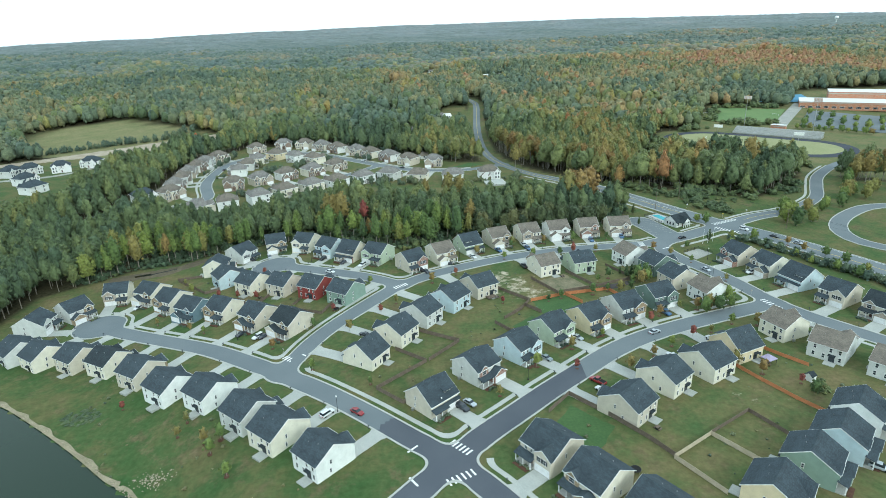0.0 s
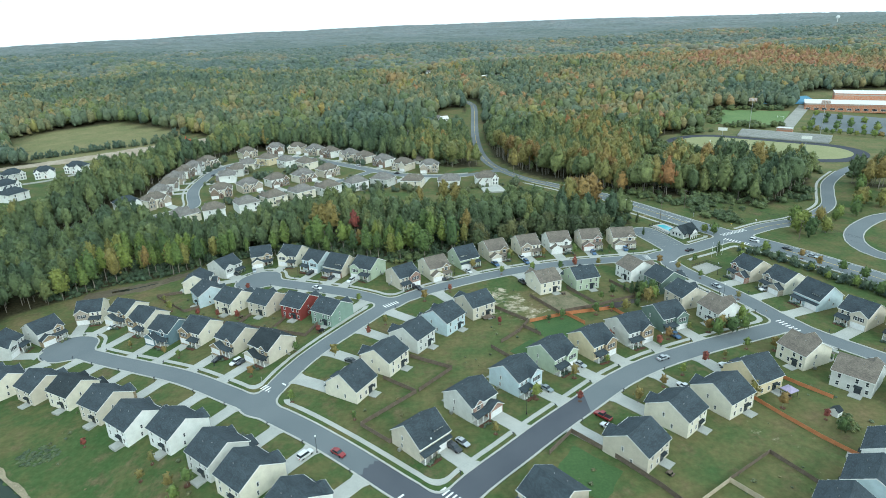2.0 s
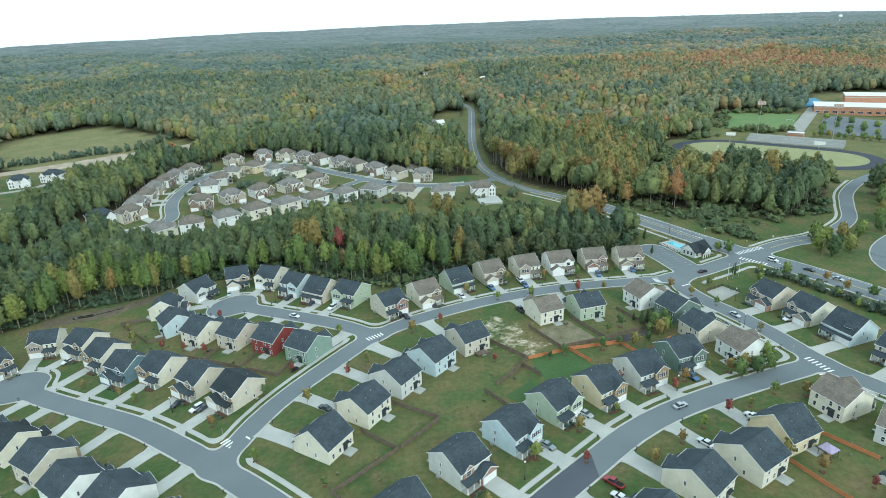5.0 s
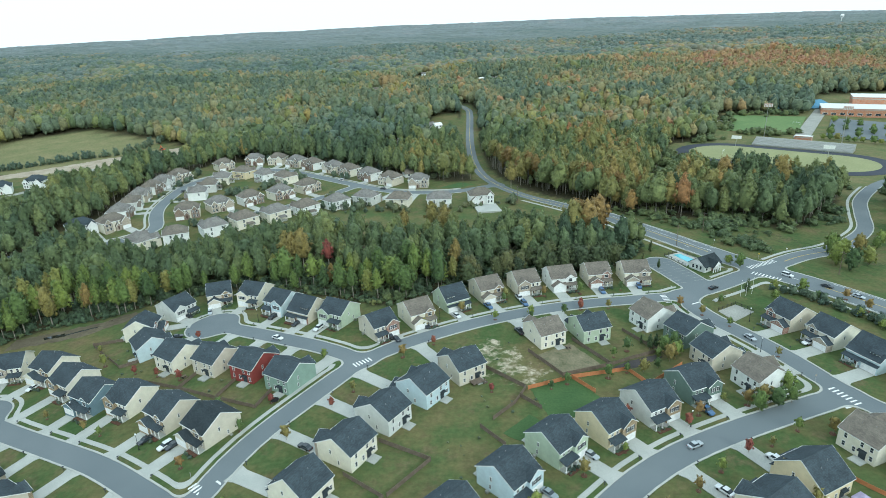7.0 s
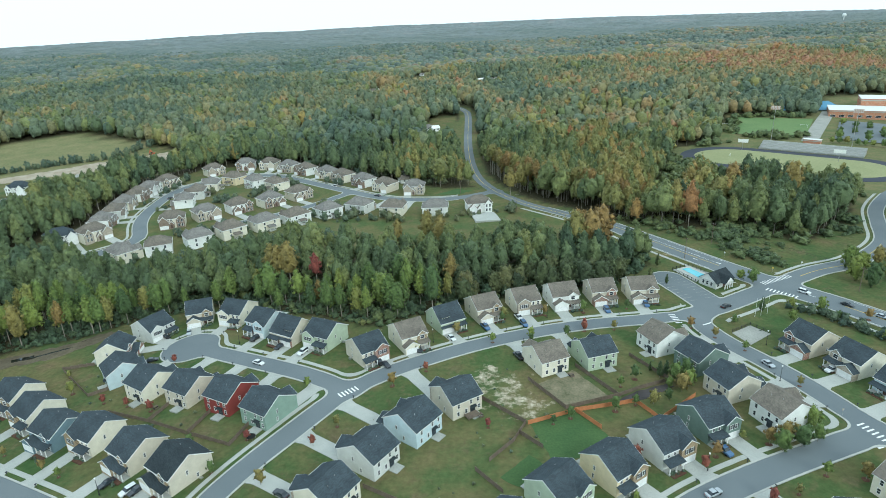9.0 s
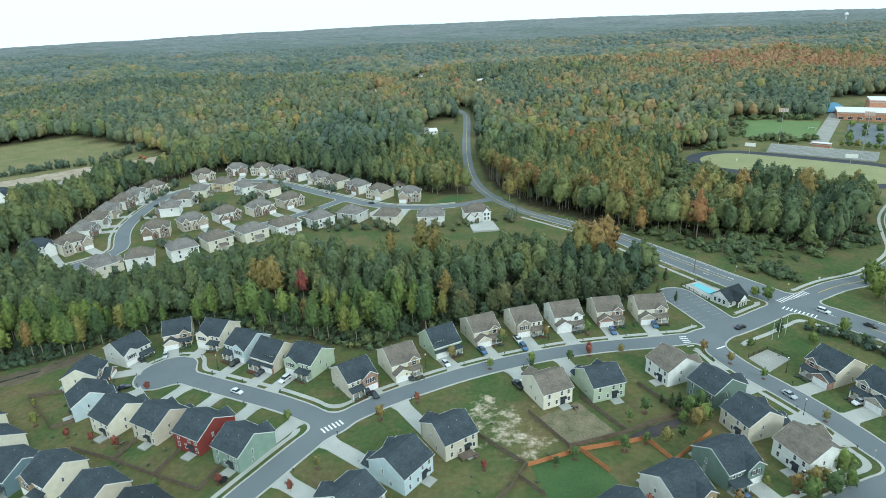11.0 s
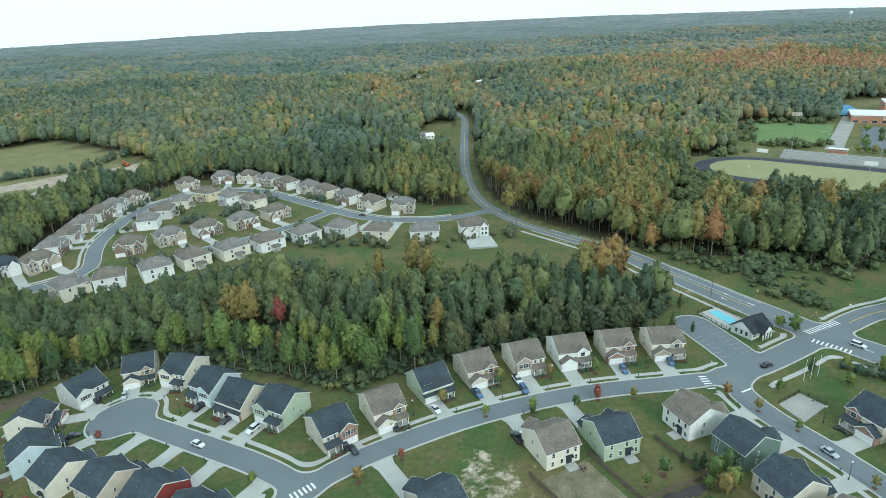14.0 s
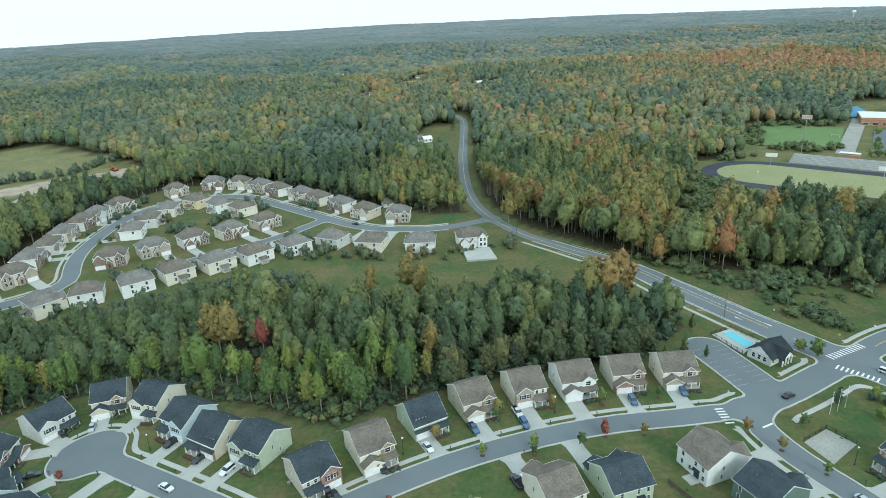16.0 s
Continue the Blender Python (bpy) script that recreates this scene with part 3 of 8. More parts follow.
def place(name, mesh, parent, x, y, z, turn, label=""):
    ob = new(name, mesh)
    ob.parent = parent
    ob.matrix_basis = pose(x, y, z, 0, 0, turn)
    return tagged(ob, label)


def window(parent, x, y, z, turn, w=0.95, h=1.5, shutters=False, far=False):
    """A sash window that stands proud of the wall, with a glazing bar; x, y, z is the middle of its sill line."""
    def frame_mesh():
        t = 0.09
        return mesh_from("window", *join(box_data(-0.03, 0.07, -w / 2, -w / 2 + t, 0, h), box_data(-0.03, 0.07, w / 2 - t, w / 2, 0, h),
                                         box_data(-0.03, 0.09, -w / 2 - 0.06, w / 2 + 0.06, -0.08, 0.0), box_data(-0.03, 0.08, -w / 2 - 0.04, w / 2 + 0.04, h, h + 0.12),
                                         box_data(-0.03, 0.06, -w / 2 + t, w / 2 - t, h / 2 - 0.035, h / 2 + 0.035)), TRIM)
    if far:
        def far_mesh():
            me = mesh_from("window", *join(box_data(-0.03, 0.05, -w / 2, w / 2, -0.06, h + 0.06), box_data(0.0, 0.06, -w / 2 + 0.1, w / 2 - 0.1, 0.04, h / 2 - 0.04), box_data(0.0, 0.06, -w / 2 + 0.1, w / 2 - 0.1, h / 2 + 0.04, h - 0.04)), TRIM)
            me.materials.append(GLASS)
            for q in me.polygons:
                q.material_index = 1 if q.index >= 6 else 0
            return me
        return place("window", shared(("far", w, h), far_mesh), parent, x, y, z, turn)
    fr = place("window", shared(("frame", w, h), frame_mesh), parent, x, y, z, turn)
    pane = shared(("pane", w, h), lambda: mesh_from("pane", *box_data(-0.03, 0.03, -w / 2 + 0.07, w / 2 - 0.07, 0.0, h), GLASS))
    place("pane", pane, fr, 0, 0, 0, 0)
    if shutters:
        sm = shared(("shutter", h), lambda: mesh_from("shutter", *join(box_data(0, 0.05, -0.19, 0.19, 0, h), box_data(0.05, 0.07, -0.19, -0.13, 0, h), box_data(0.05, 0.07, 0.13, 0.19, 0, h)), SHUTTER))
        for s in (-1, 1):
            place("shutter", sm, fr, 0.0, s * (w / 2 + 0.24), 0, 0)
    return fr


def gable_roof(x_front, x_back_eave, x_back_ridge, y0, y1, z_eave, rise, over=0.3, thick=0.16):
    """Two slopes of a roof whose ridge runs from front to back, dying into the slope behind it."""
    mid, s = (y0 + y1) / 2, rise / ((y1 - y0) / 2)
    zr, ze = z_eave + rise, z_eave - over * s
    out = []
    for ye in (y0 - over, y1 + over):
        c = [(x_front + over, ye, ze), (x_front + over, mid, zr), (x_back_ridge, mid, zr), (x_back_eave, ye, ze)]
        out.append(slab_poly([(p[0], p[1], p[2] + thick) for p in (c if ye < mid else c[::-1])], thick))
    return join(*out)


def gable_trim(x_front, y0, y1, z_eave, rise, over=0.3, deep=0.23):
    mid, s = (y0 + y1) / 2, rise / ((y1 - y0) / 2)
    x = x_front + over + 0.005
    out = []
    for sign, ye in ((1, y0 - over), (-1, y1 + over)):
        ze = z_eave - over * s
        verts = [(x, ye, ze + 0.17 - deep), (x, mid, z_eave + rise + 0.17 - deep), (x, mid, z_eave + rise + 0.17), (x, ye, ze + 0.17)]
        verts += [(v[0] + 0.05, v[1], v[2]) for v in verts]
        out.append((verts, BOX_FACES))
    return join(*out)


def house(x, y, turn, kind, side, wall_col, roof_col, w=10.8, d=11.4, accent=None, detail=2, group="houses along the streets", eave=None):
    """A two-storey frame house: front towards +x, ridge across the lot, garage on one side (side = +1 or -1 along y)."""
    words = {"cream": "cream", "tan": "tan", "white": "white", "grey": "light grey", "blue": "pale blue", "teal": "slate blue", "green": "grey-green", "sage": "sage green", "moss": "dark green", "yellow": "pale yellow", "red": "barn-red"}
    rwords = {"charcoal": "charcoal", "black": "black", "brown": "brown", "grey": "grey"}
    shape = {0: "gable over the garage", 1: "low garage wing", 2: "front dormer"}[kind]
    base = thing("house", x, y, turn, f"{words[wall_col]} house with {rwords[roof_col]} shingle roof and {shape}", "house", group)
    he = eave or (5.4 if kind != 2 else 4.5)
    slope = 0.57 if kind != 2 else 0.74
    hx, hy = d / 2, w / 2
    rise = hx * slope
    sid, roof_m = SIDING[wall_col], ROOF[roof_col]
    acc = accent or sid
    # body: pentagon ends, closed below ground
    pent = [(-hx, -1.0), (hx, -1.0), (hx, he), (0, he + rise), (-hx, he)]
    verts = [(px, -hy, pz) for px, pz in pent] + [(px, hy, pz) for px, pz in pent]
    faces = [(0, 1, 2, 3, 4), (9, 8, 7, 6, 5), (1, 6, 7, 2), (5, 0, 4, 9), (2, 7, 8, 3), (3, 8, 9, 4), (0, 5, 6, 1)]
    solid("wall", verts, faces, sid, base)
    # roof slopes with eaves
    o, g, th = 0.4, 0.3, 0.18
    ze, zr = he - o * slope, he + rise
    chev = [(hx + o, ze), (hx + o, ze + th), (0, zr + th), (-hx - o, ze + th), (-hx - o, ze), (0, zr)]
    rv = [(a, e, b) for e in (-hy - g, hy + g) for a, b in chev]
    rf = [(k, (k + 1) % 6, (k + 1) % 6 + 6, k + 6) for k in range(6)] + [(5, 2, 1, 0), (4, 3, 2, 5), (6, 7, 8, 11), (11, 8, 9, 10)]
    roof = solid("roof", rv, rf, roof_m, base)
    # white fascia, rakes and corner boards
    tr = [box_data(s * (hx + o) - 0.02, s * (hx + o) + 0.1, -hy - g, hy + g, he - o * slope - 0.04, he - o * slope + 0.16) for s in (-1, 1)]
    for yy in (-hy - g - 0.04, hy + g):
        for s in (-1, 1):
            v = [(s * (hx + o), yy, he - o * slope - 0.06), (0, yy, he + rise - 0.06), (0, yy, he + rise + th), (s * (hx + o), yy, he - o * slope + th)]
            v += [(p[0], p[1] + 0.04, p[2]) for p in v]
            tr.append((v, BOX_FACES))
    solid("eaves_trim", *join(*tr), TRIM, base, "white trim")
    gw = 5.6
    g0, g1 = (hy - gw, hy - 0.05) if side > 0 else (-hy + 0.05, -hy + gw)
    gm = (g0 + g1) / 2
    p0, p1 = (-hy + 0.1, g0) if side > 0 else (g1, hy - 0.1)
    pm = (p0 + p1) / 2
    if kind == 0:
        ext, top, rs = 1.0, he, 1.9
    elif kind == 1:
        ext, top, rs = 2.6, 2.9, 1.7
    else:
        ext, top, rs = 0.6, 2.9, 0.0
    xf = hx + ext
    # garage wing
    if kind != 2:
        prof = [(g0, -1.0), (g1, -1.0), (g1, top), (gm, top + rs), (g0, top)]
    else:
        prof = [(g0, -1.0), (g1, -1.0), (g1, top), (gm, top + 0.02), (g0, top)]
    verts = [(hx - 0.4, a, b) for a, b in prof] + [(xf, a, b) for a, b in prof]
    wing_faces = [(4, 3, 2, 1, 0), (5, 6, 7, 8, 9), (0, 1, 6, 5), (1, 2, 7, 6), (2, 3, 8, 7), (3, 4, 9, 8), (4, 0, 5, 9)]
    solid("garage_wing", verts, wing_faces, acc, base)
    if kind == 0:
        wr = gable_roof(xf, hx + o, hx - rs / slope, g0, g1, top, rs)
        solid("front_gable_roof", *wr, roof_m, base)
        solid("gable_trim", *gable_trim(xf, g0, g1, top, rs), TRIM, base, "white trim")
    elif kind == 1:
        wr = gable_roof(xf, hx, hx, g0, g1, top, rs)
        solid("garage_roof", *wr, roof_m, base)
        solid("gable_trim", *gable_trim(xf, g0, g1, top, rs), TRIM, base, "white trim")
        # small gable in the front slope
        q0, q1, r2 = pm - 1.9, pm + 1.9, 1.5
        verts = [(hx - 0.5, q0, he - 0.6), (hx - 0.5, q1, he - 0.6), (hx + 0.35, q0, he - 2.6), (hx + 0.35, q1, he - 2.6), (hx + 0.35, q1, he), (hx + 0.35, pm, he + r2), (hx + 0.35, q0, he), (hx - r2 / slope, pm, he + r2)]
        solid("front_gable", verts, [(2, 3, 4, 5, 6), (0, 2, 6), (1, 4, 3), (0, 1, 3, 2), (4, 1, 7, 5), (6, 5, 7, 0), (0, 7, 1)], SHAKE if accent is None and wall_col in ("tan", "cream") else acc, base)
        solid("front_gable_roof", *gable_roof(hx + 0.35, hx + o, hx - r2 / slope, q0, q1, he, r2), roof_m, base)
        solid("front_gable_trim", *gable_trim(hx + 0.35, q0, q1, he, r2), TRIM, base, "white trim")
        if detail > 1:
            window(base, hx + 0.35, pm, he - 1.7, 0, 1.7, 1.4)
    else:
        c = [(xf + 0.5, g0 - 0.2, 2.75), (xf + 0.5, g1 + 0.2, 2.75), (hx - 0.1, g1 + 0.2, 3.35), (hx - 0.1, g0 - 0.2, 3.35)]
        solid("garage_roof", *slab_poly(c, 0.14), roof_m, base)
        # dormer with three lights
        zb, zt = he + 0.35, he + 1.75
        xd = hx - 1.3
        xb = hx - (zt - he) / slope
        solid("dormer", *box_data(xb - 0.6, xd, gm - 1.7, gm + 1.7, zb - 0.6, zt), sid, base)
        solid("dormer_roof", *slab_poly([(xd + 0.3, gm - 2.0, zt), (xd + 0.3, gm + 2.0, zt), (xb - 1.2, gm + 2.0, zt + 0.75), (xb - 1.2, gm - 2.0, zt + 0.75)], 0.14), roof_m, base)
        for k in (-1, 0, 1):
            window(base, xd, gm + k * 1.05, zb + 0.25, 0, 0.8, 0.85)
    # garage door with four rows of panels
    prof = [(0.0, 0.02)]
    for r in range(4):
        prof += [(0.05, 0.06 + r * 0.55), (0.05, 0.52 + r * 0.55), (0.025, 0.55 + r * 0.55)]
    prof += [(0.05, 2.25), (0.0, 2.25)]
    n = len(prof)
    gv = [(xf + a, gm + s * 2.45, b) for s in (-1, 1) for a, b in prof]
    gf = [(i, i + n, (i + 1) % n + n, (i + 1) % n) for i in range(n)] + [tuple(range(n)), tuple(range(2 * n - 1, n - 1, -1))]
    solid("garage_door", gv, gf, DOOR_WHITE, base, "white panelled garage door")
    # porch
    xp = hx + 2.2
    if kind == 2:
        xp = hx + 1.8
    solid("porch_floor", *box_data(hx - 0.1, xp, p0 + 0.05, p1 - 0.05, -0.5, 0.28), CONCRETE, base)
    zl, zh = (2.75, 3.5) if kind != 2 else (2.7, 3.3)
    c = [(xp + 0.3, p0 - 0.25, zl), (xp + 0.3, p1 + 0.2, zl), (hx - 0.05, p1 + 0.2, zh), (hx - 0.05, p0 - 0.25, zh)]
    solid("porch_roof", *slab_poly(c, 0.16), roof_m, base)
    solid("porch_beam", *box_data(xp - 0.2, xp, p0 + 0.05, p1 - 0.05, zl - 0.34, zl - 0.14), TRIM, base, "white trim")
    post = shared(("post", zl), lambda: mesh_from("post", *join(box_data(-0.11, 0.11, -0.11, 0.11, 0.28, zl - 0.3), box_data(-0.17, 0.17, -0.17, 0.17, 0.28, 0.5), box_data(-0.15, 0.15, -0.15, 0.15, zl - 0.46, zl - 0.34)), TRIM))
    for k in (0, 1, 2) if detail > 1 else (0, 2):
        place("post", post, base, xp - 0.14, p0 + 0.25 + k * (p1 - p0 - 0.5) / 2, 0, 0)
    dm = shared("front_door", lambda: mesh_from("front_door", *join(box_data(0, 0.06, -0.5, 0.5, 0.28, 2.4), box_data(0.06, 0.09, -0.38, 0.38, 0.4, 1.2), box_data(0.06, 0.09, -0.38, 0.38, 1.35, 2.25)), DOOR_DARK))
    place("front_door", dm, base, hx, pm - side * -1.0, 0, 0)
    # windows
    shut = detail > 1
    if kind == 0:
        for k in (-1, 1):
            window(base, xf, gm + k * 0.85, 3.3, 0, 0.95, 1.4, shut and wall_col != "white", not shut)
        if detail > 1:
            window(base, hx, pm - 0.9, 3.6, 0, 0.95, 1.35)
            window(base, hx, pm + 1.1, 3.6, 0, 0.95, 1.35)
    elif kind == 1:
        window(base, hx, gm, 4.05, 0, 0.95, 0.95, False, not shut)
    if detail > 1:
        window(base, hx, pm + side * -0.7, 0.95, 0, 1.6, 1.5)
    rear = ((-0.38, 0.9), (0.05, 0.9), (0.32, 0.9), (-0.36, 3.45), (-0.12, 3.45), (0.3, 3.45)) if detail > 1 else ((-0.3, 0.9), (0.3, 3.45))
    for q, z in rear:
        if z + 1.4 < he:
            window(base, -hx, q * w, z, 180, 0.95, 1.35, False, not shut)
    for s, turn_w in ((-1, -90), (1, 90)):
        window(base, 1.2 * s, s * hy, 3.5, turn_w, 0.7, 1.2, False, not shut)
        if detail > 1:
            window(base, -1.5, s * hy, 1.0, turn_w, 0.7, 1.2)
    if detail > 1:
        bd = shared("back_door", lambda: mesh_from("back_door", *join(box_data(0, 0.05, -0.9, 0.9, 0.05, 2.15), box_data(0.05, 0.07, -0.8, -0.06, 0.15, 2.05), box_data(0.05, 0.07, 0.06, 0.8, 0.15, 2.05)), GLASS))
        place("back_door", bd, base, -hx, -0.17 * w, 0, 180)
        ho = shared("hood", lambda: mesh_from("door_hood", *slab_poly([(0.9, -1.1, 2.45), (0.9, 1.1, 2.45), (-0.05, 1.1, 2.8), (-0.05, -1.1, 2.8)], 0.14), ROOF["black"]))
        place("door_hood", ho, base, -hx, -0.17 * w, 0, 180)
        solid("patio", *box_data(-hx - 3.0, -hx - 0.05, -0.17 * w - 1.7, -0.17 * w + 1.7, -0.6, 0.14), CONCRETE, base)
        ac = shared("ac", lambda: mesh_from("air_conditioner", *join(box_data(-0.4, 0.4, -0.4, 0.4, 0.05, 0.8), tube(0.3, 0.8, 0.86, 8)), STEEL))
        place("air_conditioner", ac, base, -1.8, -side * (hy + 0.8), 0, 0)
        bed = shared(("bed", round(p1 - p0, 1)), lambda: mesh_from("flower_bed", *box_data(0, 1.2, -(p1 - p0) / 2 + 0.3, (p1 - p0) / 2 - 0.3, -0.3, 0.1), MULCH))
        place("flower_bed", bed, base, xp + 0.15, pm, 0, 0)
        pipe = shared("pipe", lambda: mesh_from("vent_pipe", *tube(0.06, -0.3, 0.4, 7), STEEL))
        for px, py in ((-hx * 0.42, hy * 0.35), (-hx * 0.3, -hy * 0.25)):
            place("vent_pipe", pipe, base, px, py, he + (hx + px) * slope + th, 0)
    return base, xf, gm


def driveway(x, y, turn, xf, gm, longest=30.0, wide=5.0):
    """A concrete drive from the garage down to the kerb."""
    a = radians(turn)
    ux, uy = math.cos(a), math.sin(a)
    sx, sy = x - uy * gm, y + ux * gm
    run = xf
    while field_at(sx + ux * run, sy + uy * run) > 0.45 and run < longest:
        run += 0.5
    if run >= longest:
        return
    steps = 6
    verts, faces = [], []
    for i in range(steps + 1):
        r = xf + 0.02 + (run - xf) * i / steps
        half = wide / 2 + (0.8 if i == steps else 0)
        for s in (-1, 1):
            px, py = sx + ux * r - uy * half * s, sy + uy * r + ux * half * s
            z = ground_at(px, py)
            verts += [(px, py, z + 0.10), (px, py, z - 0.2)]
    for i in range(steps):
        k = i * 4
        faces += [(k, k + 4, k + 6, k + 2), (k, k + 1, k + 5, k + 4), (k + 2, k + 6, k + 7, k + 3)]
    faces += [(0, 2, 3, 1), (steps * 4, steps * 4 + 1, steps * 4 + 3, steps * 4 + 2)]
    tagged(solid("driveway", verts, faces, CONCRETE), "pale concrete driveway from a garage to the street", "driveway", "driveways", "structure")
    DRIVES.append((x, y, turn, xf, run, gm))


DRIVES = []
# x, y, facing, kind, garage side, siding, roof
ROW_POND = [(-168.8, 209.6, 52, 0, -1, "grey", "charcoal"), (-156.5, 205.4, 57, 1, -1, "cream", "charcoal"), (-141.0, 202.2, 60, 0, -1, "tan", "charcoal"), (-125.6, 196.0, 62, 1, -1, "cream", "black"), (-108.5, 185.3, 60, 0, -1, "tan", "charcoal"), (-93.0, 172.8, 55, 1, -1, "white", "charcoal"), (-77.0, 165.9, 54, 0, -1, "white", "charcoal"), (-60.3, 152.6, 52, 1, -1, "grey", "charcoal"), (-48.6, 142.0, 51, 0, -1, "cream", "charcoal"), (-33.8, 130.0, 48, 0, -1, "white", "charcoal")]
ROW_BULB = [(-176.8, 233.0, 0, 0, -1, "grey", "charcoal"), (-167.2, 246.0, -32, 1, -1, "grey", "charcoal"), (-156.0, 264.0, -78, 0, -1, "cream", "charcoal")]
ROW_NORTH = [(-137.9, 261.0, -115, 1, -1, "cream", "charcoal"), (-123.0, 248.6, -120, 0, -1, "cream", "charcoal"), (-108.4, 236.0, -118, 1, -1, "teal", "charcoal"), (-93.8, 231.6, -119, 0, -1, "cream", "charcoal"), (-76.0, 220.6, -124, 1, -1, "tan", "charcoal"), (-60.2, 211.2, -126, 1, -1, "tan", "black")]
ROW_RED = [(-115.9, 286.3, 5, 1, 1, "cream", "charcoal"), (-104.8, 269.0, 38, 0, -1, "blue", "charcoal"), (-88.9, 257.4, 57, 0, -1, "cream", "charcoal"), (-72.6, 251.0, 60, 1, -1, "tan", "charcoal"), (-56.8, 243.8, 61, 0, -1, "red", "charcoal"), (-42.4, 234.6, 58, 0, -1, "green", "charcoal")]
ROW_BEND = [(-108.3, 302.5, -32, 0, -1, "grey", "charcoal"), (-92.3, 313.0, -72, 1, -1, "tan", "charcoal"), (-73.7, 307.5, -110, 0, -1, "cream", "charcoal"), (-58.4, 294.5, -120, 0, 1, "blue", "charcoal"), (-46.0, 284.8, -120, 2, 1, "tan", "charcoal"), (-32.1, 279.2, -120, 0, -1, "sage", "charcoal"), (-15.6, 267.3, -54, 0, 1, "tan", "charcoal"), (-1.4, 276.5, -62, 1, -1, "cream", "brown")]
ROW_MIDDLE = [(2.2, 223.9, 141, 1, 1, "blue", "charcoal"), (-9.0, 211.3, 144, 0, 1, "grey", "charcoal"), (-18.0, 197.0, 147, 0, 1, "cream", "charcoal"), (-27.6, 182.3, 149, 2, 1, "cream", "charcoal"), (15.2, 235.5, 122, 0, 1, "tan", "charcoal")]
ROW_INNER = [(46.3, 256.1, 112, 0, 1, "cream", "brown"), (63.1, 258.3, 106, 1, 1, "sage", "charcoal"), (88.6, 265.0, 20, 0, -1, "white", "brown"), (97.0, 252.3, 24, 0, -1, "moss", "charcoal"), (100.2, 236.5, 18, 1, -1, "tan", "charcoal"), (107.7, 222.0, 18, 0, 1, "white", "brown")]
ROW_WOOD = [(12.8, 288.6, -62, 2, -1, "sage", "charcoal"), (28.0, 296.5, -68, 1, -1, "tan", "brown"), (44.8, 301.5, -75, 0, -1, "cream", "brown"), (61.0, 305.0, -80, 1, -1, "white", "brown"), (77.8, 307.6, -84, 1, -1, "tan", "brown"), (94.7, 308.0, -88, 1, -1, "cream", "brown")]
ROW_EAST = [(138.6, 260.4, -160, 1, 1, "tan", "charcoal"), (145.8, 246.7, -161, 1, 1, "cream", "charcoal"), (150.8, 231.7, -160, 2, 1, "blue", "charcoal"), (157.2, 215.4, -150, 0, 1, "tan", "charcoal"), (165.5, 202.0, -146, 1, 1, "cream", "black")]
ROW_CROSS = [(-5.0, 155.2, -47, 2, 1, "tan", "charcoal"), (9.5, 171.0, -47, 1, 1, "grey", "charcoal"), (24.4, 183.0, -47, 0, 1, "blue", "charcoal"), (38.4, 195.2, -50, 0, 1, "sage", "charcoal"), (53.7, 202.4, -57, 0, 1, "yellow", "charcoal"), (69.2, 211.0, -64, 0, 1, "grey", "charcoal"), (85.4, 220.0, -68, 0, 1, "moss", "charcoal")]
ROW_SOUTH = [(26.9, 129.7, -141, 0, 1, "tan", "charcoal"), (36.1, 117.6, -143, 1, 1, "cream", "charcoal"), (47.8, 107.2, -143, 0, 1, "tan", "charcoal"), (52.6, 147.6, 132, 0, 1, "tan", "charcoal"), (68.0, 160.9, 130, 0, 1, "cream", "charcoal"), (84.5, 168.4, 122, 0, 1, "cream", "charcoal"), (98.6, 179.0, 115, 2, 1, "yellow", "charcoal")]
ROW_CORNER = [(121.5, 190.8, 22, 0, 1, "cream", "brown"), (129.5, 175.9, 42, 0, -1, "grey", "brown"), (141.0, 162.3, 40, 0, -1, "grey", "brown"), (114.5, 139.8, -42, 0, 1, "white", "charcoal"), (103.0, 129.6, -42, 1, 1, "blue", "charcoal"), (90.6, 121.2, -42, 1, 1, "green", "charcoal"), (76.1, 111.1, -42, 0, 1, "yellow", "charcoal")]
rng_h = random.Random(11)
for rowset in (ROW_POND, ROW_BULB, ROW_NORTH, ROW_RED, ROW_BEND, ROW_MIDDLE, ROW_INNER, ROW_WOOD, ROW_EAST, ROW_CROSS, ROW_SOUTH, ROW_CORNER):
    for hx_, hy_, ang, kind, side, sid_, roof_ in rowset:
        acc = rng_h.choice([None, None, SHAKE, BRICK, STONE]) if sid_ in ("tan", "cream", "yellow", "grey") else None
        _, xf_, gm_ = house(hx_, hy_, ang, kind, side, sid_, roof_, 10.6 + rng_h.uniform(-0.4, 0.7), 12.3 + rng_h.uniform(-0.6, 0.6), acc)
        driveway(hx_, hy_, ang, xf_, gm_)


